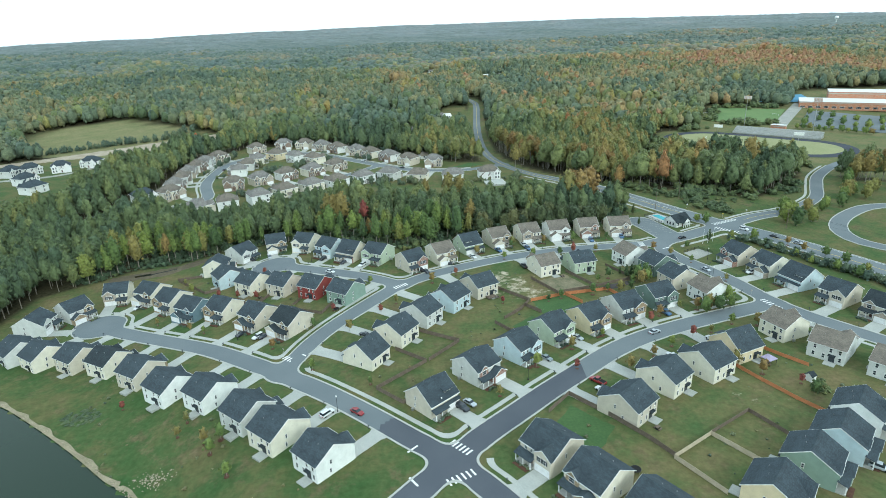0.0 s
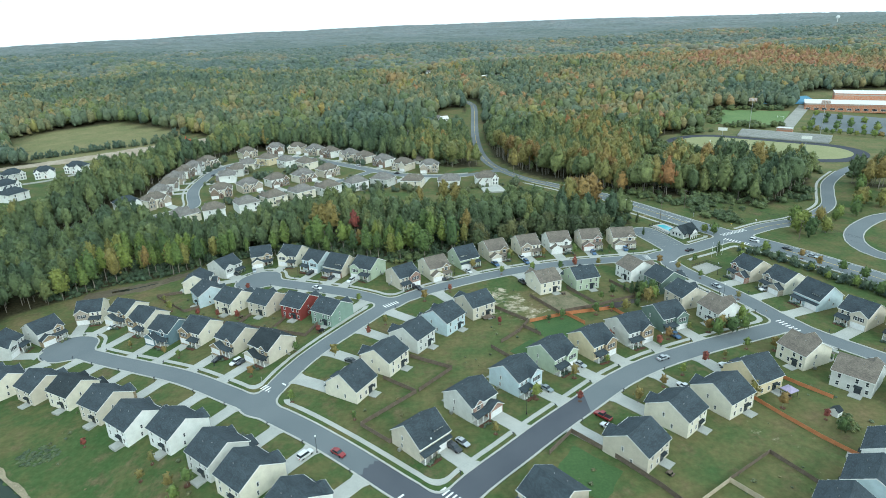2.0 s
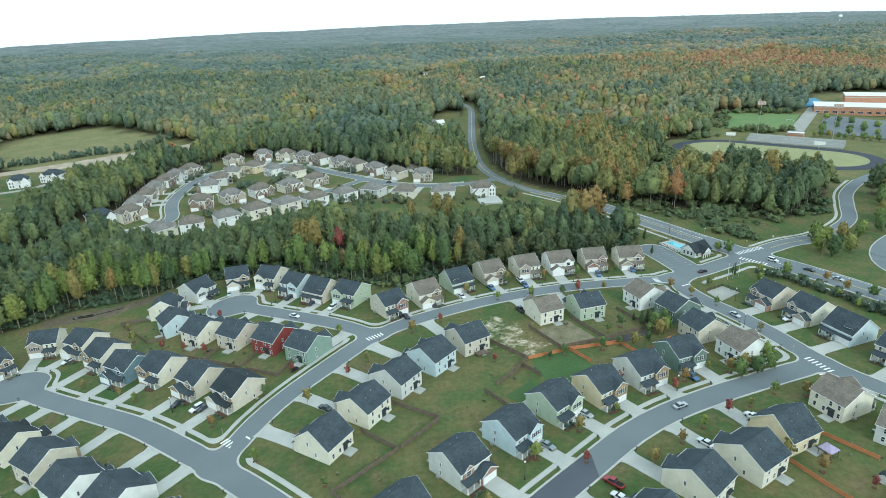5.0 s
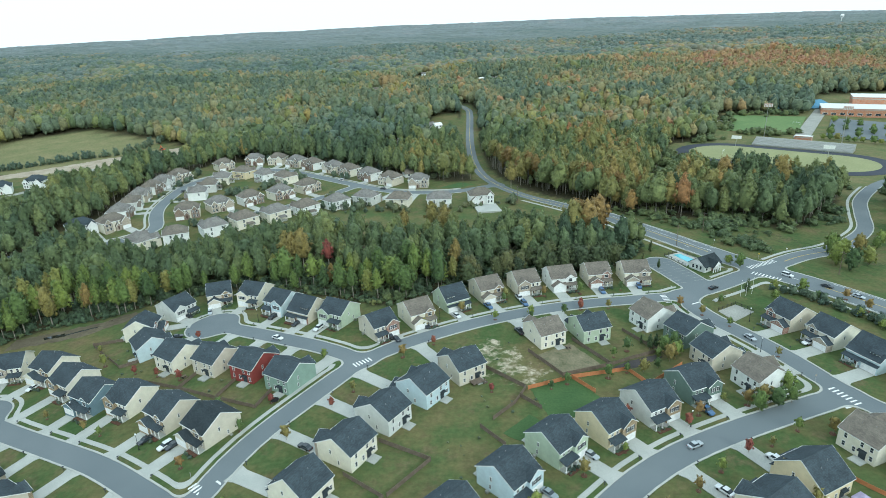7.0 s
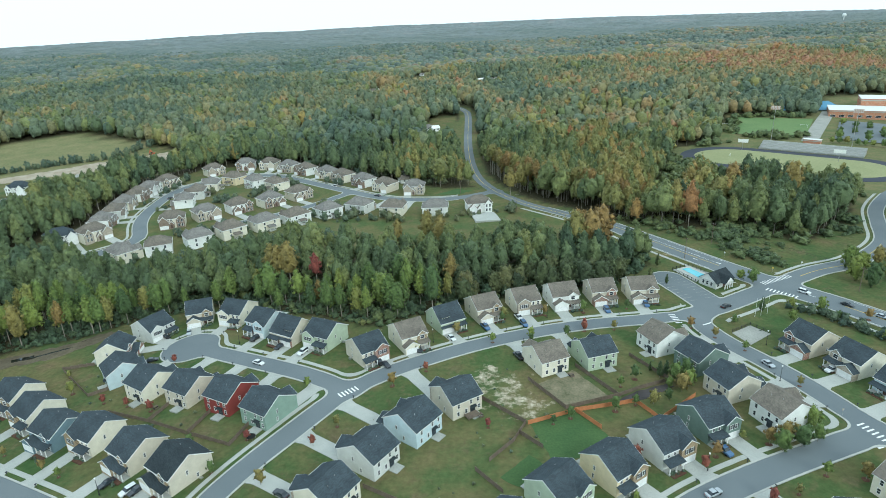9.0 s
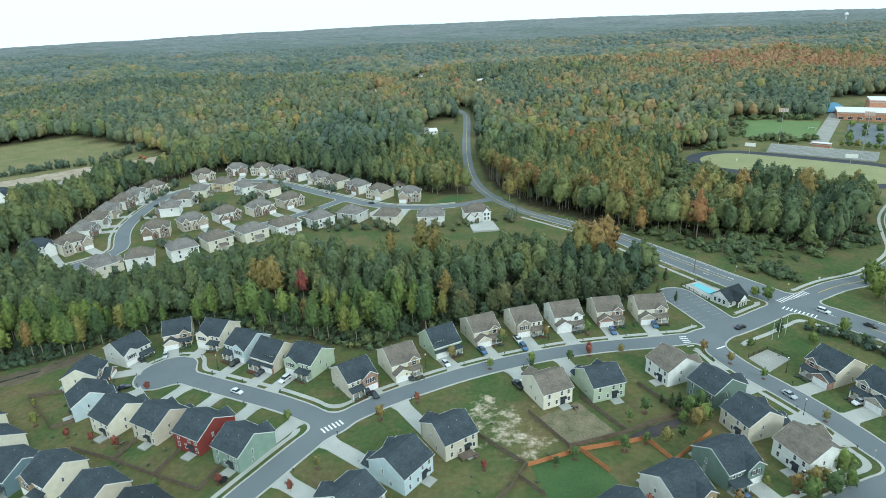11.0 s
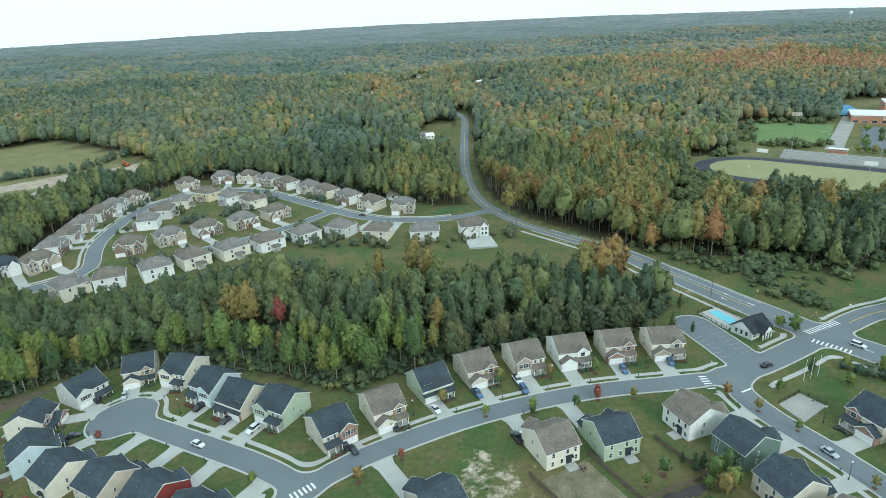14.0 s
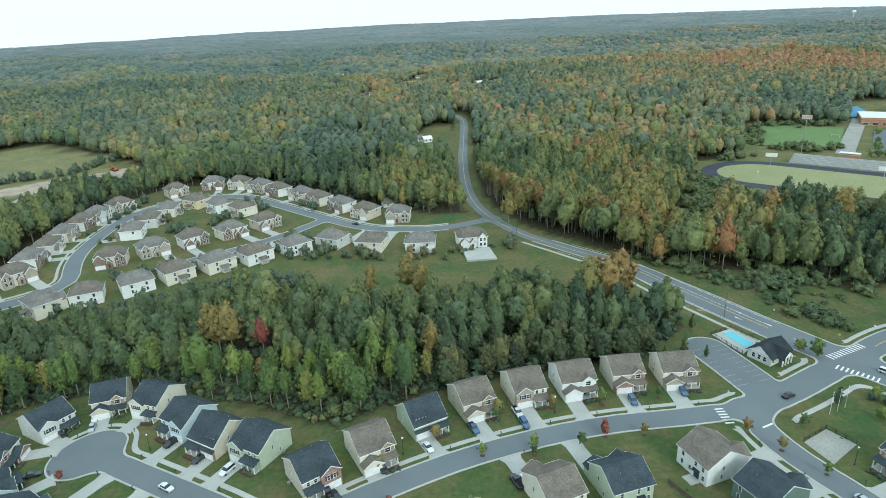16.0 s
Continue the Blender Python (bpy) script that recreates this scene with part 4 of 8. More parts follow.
# the older estate beyond the wood
def estate_house(x, y, turn, side, wall_col, roof_col, accent, rng):
    """A broad two-storey house: hipped roof, two front gables in stone or brick, garage, chimney and rear porch."""
    front = {BRICK_BROWN: "brown brick", STONE: "tan stone", None: "plain"}[accent]
    base = thing("house", x, y, turn, f"broad {wall_col} house with hipped {roof_col} roof and {front} gables", "house", "houses of the far estate")
    hx, hy, he, sl = 5.9, rng.uniform(6.8, 7.8), 5.7, 0.66
    sid, roof_m = SIDING[wall_col], ROOF[roof_col]
    acc = accent or sid
    solid("wall", *box_data(-hx, hx, -hy, hy, -1.0, he), sid, base)
    o, rise = 0.45, (hx + 0.45) * sl
    run = hy + o - (hx + o) * 0.82
    v = [(-hx - o, -hy - o, he - 0.15), (hx + o, -hy - o, he - 0.15), (hx + o, hy + o, he - 0.15), (-hx - o, hy + o, he - 0.15), (-hx - o, -hy - o, he + 0.02), (hx + o, -hy - o, he + 0.02), (hx + o, hy + o, he + 0.02), (-hx - o, hy + o, he + 0.02), (0, -run, he + rise), (0, run, he + rise)]
    solid("roof", v, [(0, 3, 2, 1), (5, 6, 9, 8), (7, 4, 8, 9), (4, 5, 8), (6, 7, 9)], roof_m, base)
    solid("eaves_trim", *join(box_data(hx + o, hx + o + 0.08, -hy - o, hy + o, he - 0.32, he + 0.06), box_data(-hx - o - 0.08, -hx - o, -hy - o, hy + o, he - 0.32, he + 0.06), box_data(-hx - o, hx + o, hy + o, hy + o + 0.08, he - 0.32, he + 0.06), box_data(-hx - o, hx + o, -hy - o - 0.08, -hy - o, he - 0.32, he + 0.06)), TRIM, base, "white trim")

    def gable(name, y0, y1, ext, top, rs, mat):
        mid = (y0 + y1) / 2
        prof = [(y0, -1.0), (y1, -1.0), (y1, top), (mid, top + rs), (y0, top)]
        vv = [(hx - 0.4, a, b) for a, b in prof] + [(hx + ext, a, b) for a, b in prof]
        solid(name, vv, [(4, 3, 2, 1, 0), (5, 6, 7, 8, 9), (0, 1, 6, 5), (1, 2, 7, 6), (2, 3, 8, 7), (3, 4, 9, 8), (4, 0, 5, 9)], mat, base)
        solid(name + "_roof", *gable_roof(hx + ext, hx + 0.2, hx - rs / sl, y0, y1, top, rs), roof_m, base)
        solid(name + "_trim", *gable_trim(hx + ext, y0, y1, top, rs, 0.3, 0.42), TRIM, base, "white trim")
    s = side
    ga = sorted((s * (hy - 5.6), s * (hy - 0.1)))
    gb = sorted((-s * (hy - 0.1), -s * (hy - 4.9)))
    gable("garage_wing", ga[0], ga[1], 2.2, 2.9 if rng.random() < 0.5 else 5.0, 2.9, acc)
    gable("front_gable", gb[0], gb[1], 1.0, 5.1, 2.8, acc)
    gable("entry_gable", s * 0.3 - 1.5, s * 0.3 + 1.5, 1.5, 3.0, 1.6, acc)
    gm = (ga[0] + ga[1]) / 2
    gd = shared("estate_garage", lambda: mesh_from("garage_door", *join(box_data(-0.04, 0.04, -2.4, 2.4, 0, 2.2), box_data(0.04, 0.07, -2.2, 2.2, 0.15, 1.0), box_data(0.04, 0.07, -2.2, 2.2, 1.15, 2.05)), DOOR_WHITE))
    place("garage_door", gd, base, hx + 2.2, gm, 0, 0)
    fd = shared("front_door", lambda: mesh_from("front_door", *join(box_data(0, 0.06, -0.5, 0.5, 0.28, 2.4), box_data(0.06, 0.09, -0.38, 0.38, 0.4, 1.2), box_data(0.06, 0.09, -0.38, 0.38, 1.35, 2.25)), DOOR_DARK))
    place("front_door", fd, base, hx + 1.5, s * 0.3, 0, 0)
    for z in (0.9, 3.5):
        for k in (-1.0, 1.0):
            window(base, hx + 1.0, (gb[0] + gb[1]) / 2 + k, z, 0, 1.2, 1.6, False, True)
        for k in (-0.5, 0.4):
            window(base, -hx, k * hy, z, 180, 1.2, 1.6, False, True)
        for e, tw in ((-1, -90), (1, 90)):
            if z > 3:
                window(base, -1.6, e * hy, z, tw, 1.1, 1.5, False, True)
    window(base, hx, s * 0.3, 4.6, 0, 1.2, 1.0, False, True)
    if rng.random() < 0.6:
        solid("rear_porch", *join(box_data(-hx - 3.0, -hx - 0.02, -2.4, 1.6, -0.6, 0.35)), CONCRETE, base)
        c = [(-hx - 3.3, -2.7, 2.6), (-hx - 3.3, 1.9, 2.6), (-hx + 0.05, 1.9, 3.3), (-hx + 0.05, -2.7, 3.3)]
        solid("rear_porch_roof", *slab_poly(c[::-1], 0.16), roof_m, base)
        pp = shared("estate_post", lambda: mesh_from("post", *box_data(-0.1, 0.1, -0.1, 0.1, 0.3, 2.6), TRIM))
        for k in (-2.3, 1.5):
            place("post", pp, base, -hx - 2.9, k, 0, 0)
    return hx + 2.2, gm


FAR_WEST = [(-194.0, 419.0, -38), (-199.0, 438.3, 14), (-201.5, 458.7, 13), (-205.3, 480.0, 7), (-206.5, 502.0, 3), (-205.5, 519.0, -8), (-200.5, 540.0, -32), (-163.0, 480.0, -167), (-163.0, 502.0, -170), (-160.0, 523.0, -173)]
FAR_SOUTH = [(-163.5, 390.0, 52), (-146.0, 397.0, 112), (-126.0, 404.0, 125), (-110.5, 414.0, 132), (-93.5, 423.5, 135), (-76.5, 432.0, 135), (-58.0, 442.0, 132)]
FAR_RIDGE = [(-175.6, 574.9, -50), (-153.0, 590.2, -80), (-131.9, 588.7, -100), (-112.7, 577.1, -120), (-95.6, 563.9, -135), (-75.5, 548.7, -135), (-61.3, 535.0, -133), (-43.6, 517.8, -133), (-26.2, 500.9, -125), (-5.1, 490.6, -94)]
FAR_YARD = [(-147.9, 541.0, 60), (-127.6, 528.3, 45), (-109.3, 517.6, 45), (-39.1, 449.5, 62), (-17.1, 440.8, 78), (9.4, 437.0, 88), (36.4, 441.9, -83)]
FAR_INNER = [(-153.5, 436.0, -72), (-137.5, 448.5, -52), (-120.5, 461.5, -48), (-102.5, 473.0, -45), (-86.5, 488.5, -45)]
FAR_COVE = [(-331.0, 520.0, -60), (-354.0, 514.0, -40), (-313.0, 537.0, -90), (-333.0, 474.0, -20), (-366.0, 506.0, -10), (-308.0, 445.0, 160), (-256.0, 462.0, -50), (-221.5, 366.0, -40), (-202.0, 375.0, -100), (-210.5, 413.5, -48)]
for rowset, sidings, roofs, fronts in (
        (FAR_WEST, ("cream", "white", "grey"), ("brown", "grey"), (STONE, BRICK_BROWN, None)), (FAR_SOUTH, ("cream", "white", "white", "cream"), ("grey", "brown"), (None, STONE)),
        (FAR_RIDGE, ("cream", "white", "tan"), ("brown", "grey"), (STONE, BRICK_BROWN, None)), (FAR_YARD, ("yellow", "white", "cream", "grey", "cream", "white", "white"), ("brown", "grey"), (None, STONE)),
        (FAR_INNER, ("cream", "tan", "white"), ("brown", "grey"), (BRICK_BROWN, STONE, BRICK_BROWN)), (FAR_COVE, ("white", "grey", "white"), ("charcoal",), (None,))):
    for n_, (hx_, hy_, ang) in enumerate(rowset):
        xf_, gm_ = estate_house(hx_, hy_, ang, rng_h.choice([-1, 1]), sidings[n_ % len(sidings)], roofs[n_ % len(roofs)], fronts[n_ % len(fronts)], rng_h)
        driveway(hx_, hy_, ang, xf_, gm_, 34.0)


# ---- trees ----
def turned(cx, cy, ang, pts):
    a = radians(ang)
    return [(cx + u * math.cos(a) - v * math.sin(a), cy + u * math.sin(a) + v * math.cos(a)) for u, v in pts]


def oval(half_long, half_wide, n=28):
    r, s = half_wide, half_long - half_wide
    return [(s + r * math.cos(t), r * math.sin(t)) for t in np.linspace(-math.pi / 2, math.pi / 2, n)] + [(-s + r * math.cos(t), r * math.sin(t)) for t in np.linspace(math.pi / 2, 3 * math.pi / 2, n)]


def ico(radius=1.0):
    t = (1 + 5 ** 0.5) / 2
    v = np.array([(-1, t, 0), (1, t, 0), (-1, -t, 0), (1, -t, 0), (0, -1, t), (0, 1, t), (0, -1, -t), (0, 1, -t), (t, 0, -1), (t, 0, 1), (-t, 0, -1), (-t, 0, 1)], float)
    v = v / np.linalg.norm(v[0]) * radius
    f = np.array([(0, 11, 5), (0, 5, 1), (0, 1, 7), (0, 7, 10), (0, 10, 11), (1, 5, 9), (5, 11, 4), (11, 10, 2), (10, 7, 6), (7, 1, 8), (3, 9, 4), (3, 4, 2), (3, 2, 6), (3, 6, 8), (3, 8, 9), (4, 9, 5), (2, 4, 11), (6, 2, 10), (8, 6, 7), (9, 8, 1)])
    return v, f


def finer(v, f):
    """Each triangle into four, on the unit ball."""
    verts, faces, mid = [tuple(p) for p in v], [], {}

    def half(i, j):
        key = (min(i, j), max(i, j))
        if key not in mid:
            p = np.array(verts[i]) + np.array(verts[j])
            mid[key] = len(verts)
            verts.append(tuple(p / np.linalg.norm(p)))
        return mid[key]
    for i, j, k in f:
        a, b, c = half(i, j), half(j, k), half(k, i)
        faces += [(i, a, c), (a, j, b), (c, b, k), (a, b, c)]
    return np.array(verts), np.array(faces)


BALL = [ico()]
BALL.append(finer(*BALL[0]))
BALL.append(finer(*BALL[1]))


OCTA = (np.array([(1, 0, 0), (-1, 0, 0), (0, 1, 0), (0, -1, 0), (0, 0, 1), (0, 0, -1)], float),
        np.array([(0, 2, 4), (2, 1, 4), (1, 3, 4), (3, 0, 4), (2, 0, 5), (1, 2, 5), (3, 1, 5), (0, 3, 5)]))


def lump(rng, ball, rough, grain):
    """An uneven rounded mass with bulges and hollows."""
    v, f = ball
    r = np.ones(len(v))
    for k in range(7):
        d = rng.normal(size=3)
        d /= np.linalg.norm(d)
        r += rough * rng.uniform(0.4, 1.0) * np.sin((v @ d) * rng.uniform(3, 8) + rng.uniform(0, 6.28))
    r += rng.uniform(-grain, grain, len(v))
    return v * np.clip(r, 0.5, 1.5)[:, None], f


def crown_template(seed, level, clumps, leaves, low, shape="round", leaf=(0.04, 0.09), size=(0.10, 0.17), aspect=0.55, heart=0.8):
    """A crown one unit high and about one unit wide: an uneven heart, boughs that stand out from it and leaf sprays over them.
    aspect: the width of the finished tree by its height; heart: the share of the width that the inner mass fills."""
    rng = np.random.RandomState(seed)
    verts, faces = [], []
    n = 0
    bend = rng.uniform(0, 6.28, 3)

    def profile(h):
        if shape == "cone":
            return 0.5 * (1 - h) ** 0.8 * min(1, h * 6) + 0.03
        if shape == "tall":
            return 0.44 * math.sin(math.pi * (0.14 + 0.84 * h)) ** 0.8 * (1.22 - 0.5 * h)
        return 0.5 * math.sin(math.pi * (0.16 + 0.78 * h)) ** 0.6
    tall = 1 - low

    def swell(a, h):
        return 1 + 0.13 * math.sin(2 * a + 7 * h + bend[0]) + 0.10 * math.sin(3 * a - 12 * h + bend[1])

    def add(v, f):
        nonlocal n
        verts.append(v)
        faces.append(f + n)
        n += len(v)

    def sprays(c, d, count):
        nrm = d + rng.normal(0, 0.45, (count, 3))
        u = np.cross(nrm, rng.normal(size=(count, 3)))
        w = np.cross(nrm, u)
        u *= rng.uniform(*leaf, (count, 1)) / np.linalg.norm(u, axis=1)[:, None] * (1, 1, aspect)
        w *= rng.uniform(*leaf, (count, 1)) / np.linalg.norm(w, axis=1)[:, None] * (1, 1, aspect)
        add(np.stack([c - u - w * 0.6, c + u - w * 0.6, c + w], 1).reshape(-1, 3), np.arange(count * 3).reshape(-1, 3))
    v, f = lump(rng, BALL[level], 0.08, 0.08)
    size_v = np.linalg.norm(v, axis=1)
    unit = v / size_v[:, None]
    ring = np.array([profile(min(1, max(0, 0.5 + 0.5 * q))) for q in unit[:, 2]]) * size_v
    flat = np.hypot(unit[:, 0], unit[:, 1])
    put = np.where(flat > 0.25, 1 / np.maximum(flat, 0.25), 0.0) * ring * heart
    add(np.stack([unit[:, 0] * put, unit[:, 1] * put, low + tall * (0.5 + 0.48 * unit[:, 2])], -1), f)
    for i in range(clumps):
        h = ((i + rng.uniform(0.1, 0.9)) / clumps) ** 0.9
        a = i * 2.4 + rng.uniform(-0.5, 0.5)
        wide = profile(h) * swell(a, h)
        big = rng.uniform(*size)
        out = max(0.0, wide - big * 0.5)
        mid = np.array([out * math.cos(a), out * math.sin(a), low + tall * (0.05 + 0.90 * h)])
        span = np.array([big, big, big * aspect * rng.uniform(0.9, 1.5)])
        v, f = lump(rng, OCTA, 0.10, 0.15)
        add(v * span * 0.9 + mid, f)
        if leaves:
            d = rng.normal(size=(leaves, 3)) + (0.5 * math.cos(a), 0.5 * math.sin(a), 0.5)
            d /= np.linalg.norm(d, axis=1)[:, None]
            sprays(mid + d * span * rng.uniform(0.7, 1.3, (leaves, 1)), d, leaves)
    return np.concatenate(verts), np.concatenate(faces)


def raw_mesh(name, verts, tris, material, tint=None):
    me = bpy.data.meshes.new(name)
    me.vertices.add(len(verts))
    me.vertices.foreach_set("co", np.ascontiguousarray(verts, np.float32).ravel())
    me.loops.add(tris.size)
    me.loops.foreach_set("vertex_index", np.ascontiguousarray(tris, np.int32).ravel())
    me.polygons.add(len(tris))
    me.polygons.foreach_set("loop_start", np.arange(0, tris.size, 3, dtype=np.int32))
    me.polygons.foreach_set("use_smooth", np.ones(len(tris), bool))
    me.update(calc_edges=True)
    if tint is not None:
        me.attributes.new("tint", "FLOAT", "POINT").data.foreach_set("value", np.ascontiguousarray(tint, np.float32))
    me.materials.append(material)
    return me


def woodland(name, x, y, height, width, tint, templates, label, sink=0.0, material=None):
    """Many trees joined into one mass."""
    rng = np.random.RandomState(len(x))
    pick = rng.randint(0, len(templates), len(x))
    z = land(x, y)
    vs, fs, ts, n = [], [], [], 0
    for k, (tv, tf) in enumerate(templates):
        sel = np.nonzero(pick == k)[0]
        if not len(sel):
            continue
        a = rng.uniform(0, 6.28, len(sel))
        ca, sa = np.cos(a)[:, None], np.sin(a)[:, None]
        vx = (tv[None, :, 0] * ca - tv[None, :, 1] * sa) * width[sel, None] + x[sel, None]
        vy = (tv[None, :, 0] * sa + tv[None, :, 1] * ca) * width[sel, None] + y[sel, None]
        vz = tv[None, :, 2] * height[sel, None] + z[sel, None] - sink
        vs.append(np.stack([vx, vy, vz], -1).reshape(-1, 3))
        fs.append((tf[None] + (np.arange(len(sel)) * len(tv))[:, None, None] + n).reshape(-1, 3))
        ts.append(np.repeat(tint[sel], len(tv)))
        n += len(sel) * len(tv)
    tagged(new(name, raw_mesh(name, np.concatenate(vs), np.concatenate(fs), material or LEAF_WOOD, np.concatenate(ts))), label, "woodland", kind="stuff")


def scatter(x0, x1, y0, y1, gap, seed, jitter=0.42):
    rng = np.random.RandomState(seed)
    gx, gy = np.meshgrid(np.arange(x0, x1, gap), np.arange(y0, y1, gap))
    x, y = gx.ravel() + rng.uniform(-jitter, jitter, gx.size) * gap, gy.ravel() + rng.uniform(-jitter, jitter, gx.size) * gap
    return x, y


def waves(x, y, seed, lam):
    """Slow patches over the land, about -1 to 1."""
    rng = np.random.RandomState(seed)
    out = np.zeros(x.shape)
    for _ in range(6):
        a, l = rng.uniform(0, 6.28), lam * rng.uniform(0.6, 1.6)
        out += np.sin((x * math.cos(a) + y * math.sin(a)) * 6.28 / l + rng.uniform(0, 6.28))
    return out / 2.6


def hue(x, y, seed):
    """Autumn colour by place: greener west and near, more rust towards the east."""
    rng = np.random.RandomState(seed)
    t = 0.30 + 0.13 * waves(x, y, 5, 420) + 0.11 * waves(x, y, 6, 110) + rng.normal(0, 0.12, x.shape)
    t += 0.08 * smooth(20, 200, x) * smooth(380, 460, y) * (1 - smooth(1100, 2000, y)) + 0.12 * smooth(200, 700, x) * smooth(500, 900, y) * (1 - smooth(1100, 2200, y))
    t += 0.22 * np.exp(-((x + 262) / 38) ** 2 - ((y - 432) / 40) ** 2) + 0.20 * np.exp(-((x + 215) / 60) ** 2 - ((y - 715) / 40) ** 2)
    t += 0.11 * smooth(750, 1200, y) * smooth(-500, 300, x)
    t += 0.22 * np.clip(waves(x, y, 12, 500), 0, 1) * smooth(500, 800, y)
    t = np.where(rng.uniform(size=x.shape) < 0.06 * smooth(20, 120, x), t + 0.3, t)
    return np.clip(t, 0.02, 0.98)


def in_view(x, y):
    """A generous wedge ahead of and beside the path."""
    return np.abs(x - 10) < 90 + 0.77 * np.maximum(y + 10, 0)


def near_trunks(x, y, h):
    """Thin pale trunks under the crowns, one mass."""
    z = land(x, y)
    r = 0.012 * h
    vs = np.stack([np.stack([x + r * a * k, y + r * b * k, z + t * h - 0.3], -1) for t, k in ((0, 1.0), (0.75, 0.5)) for a, b in ((1, 0), (-0.5, 0.87), (-0.5, -0.87))], 1)
    tri = np.array([(0, 1, 4), (0, 4, 3), (1, 2, 5), (1, 5, 4), (2, 0, 3), (2, 3, 5)])
    fs = tri[None] + (np.arange(len(x)) * 6)[:, None, None]
    tagged(new("wood_trunks", raw_mesh("wood_trunks", vs.reshape(-1, 3), fs.reshape(-1, 3), BARK)), "thin pale trunks below the woodland crowns", "tree trunks", kind="stuff")
    

T_NEAR = [crown_template(s, 1, 17, 12, (0.20, 0.30, 0.24, 0.38)[s % 4], ("tall", "round", "tall", "tall", "tall", "tall")[s % 6], (0.03, 0.065)) for s in range(12)]
T_MID = [crown_template(20 + s, 0, 5, 3, 0.06, ("round", "tall")[s % 2], (0.05, 0.10), (0.13, 0.21), 0.7, 0.9) for s in range(12)]
T_FAR = [crown_template(40 + s, 0, 0, 0, 0.05, "round", heart=1.0) for s in range(10)]
T_BUSH = [crown_template(80 + s, 0, 9, 9, 0.0, "round", (0.05, 0.10), (0.14, 0.22), 0.8) for s in range(4)]
T_SHRUB = [crown_template(90 + s, 0, 5, 5, 0.0, "round", (0.08, 0.16), (0.18, 0.28), 0.9) for s in range(4)]

x, y = scatter(-330, 380, 200, 620, 6.5, 1)
ok = wooded(x, y) & in_view(x, y)
strip = (y < 402) & (x > -185) & (x < 125)
sel = ok & ~strip
# the edge beside the main road belongs to single tall trees
edge = (y > 420) & (y < 560) & (x > 44) & (x < 130)
sel[edge] &= road_field(x[edge], y[edge])[0] > 13
rng_w = np.random.RandomState(9)
h = rng_w.uniform(13, 20, x.shape) + 5 * waves(x, y, 8, 45) + 3 * smooth(60, 110, x)
h = np.clip(h, 9, 26)
near_trunks(x[sel], y[sel], h[sel])
woodland("near_woods", x[sel], y[sel], h[sel], (h * rng_w.uniform(0.38, 0.55, x.shape))[sel], hue(x, y, 2)[sel], T_NEAR, "autumn woodland of green, ochre and rust trees beyond the suburb", 0.0, LEAF_GROVE)
STRIP = [(px, py) for px, py in zip(x[ok & strip], y[ok & strip])]
x, y = scatter(-1000, 1050, 620, 1300, 9.0, 3)
ok = wooded(x, y) & in_view(x, y)
h = np.clip(rng_w.uniform(12, 20, x.shape) + 4 * waves(x, y, 18, 70), 8, 25)
x, y, h = x[ok], y[ok], h[ok]
wide = h * rng_w.uniform(0.60, 0.86, x.shape)
# the blue-raised palette takes over with distance, haze carried by leaf colour
near_kind = rng_w.uniform(size=x.shape) + 0.3 * waves(x, y, 17, 150) > smooth(480, 860, y)
for name, sel, leaf_m, text in (("middle_poplars", near_kind, LEAF_GROVE, "mixed yellow-green autumn woodland in the middle distance"), ("middle_oaks", ~near_kind, LEAF_WOOD, "dense mixed oak and pine woodland in the middle distance")):
    woodland(name, x[sel], y[sel], h[sel], wide[sel], hue(x, y, 4)[sel], T_MID, text, 0.0, leaf_m)
x2, y2 = scatter(-900, -330, 300, 620, 8.0, 13)
ok = wooded(x2, y2) & in_view(x2, y2)
h = rng_w.uniform(12, 19, x2.shape)
woodland("west_woods", x2[ok], y2[ok], h[ok], (h * rng_w.uniform(0.55, 0.72, x2.shape))[ok], hue(x2, y2, 14)[ok], T_MID, "green and rust woodland to the west")
x3, y3 = scatter(380, 1000, 300, 620, 8.0, 15)
ok = wooded(x3, y3) & in_view(x3, y3)
h = rng_w.uniform(13, 20, x3.shape)
woodland("east_woods", x3[ok], y3[ok], h[ok], (h * rng_w.uniform(0.55, 0.72, x3.shape))[ok], hue(x3, y3, 16)[ok], T_MID, "rust-coloured woodland to the east")
x, y = scatter(-2000, 2000, 1300, 2500, 14.0, 5)
ok = wooded(x, y) & in_view(x, y)
x, y = x[ok], y[ok]
h = rng_w.uniform(9, 21, x.shape)
wide = rng_w.uniform(14, 22, x.shape)
# haze put into leaf colour: blue-green crowns among the oaks, more of them farther off
hazed_far = rng_w.uniform(size=x.shape) + 0.35 * waves(x, y, 19, 260) < 0.25 + 0.75 * smooth(1200, 2100, y)
for name, sel, leaf_m, text in (("far_oaks", ~hazed_far, LEAF_WOOD, "far rolling oak woods in autumn colours"), ("far_pines", hazed_far, LEAF_FAR_HAZE, "far woods with blue-green haze painted into their leaves")):
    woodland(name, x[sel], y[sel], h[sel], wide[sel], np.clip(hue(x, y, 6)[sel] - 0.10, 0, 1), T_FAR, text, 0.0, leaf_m)


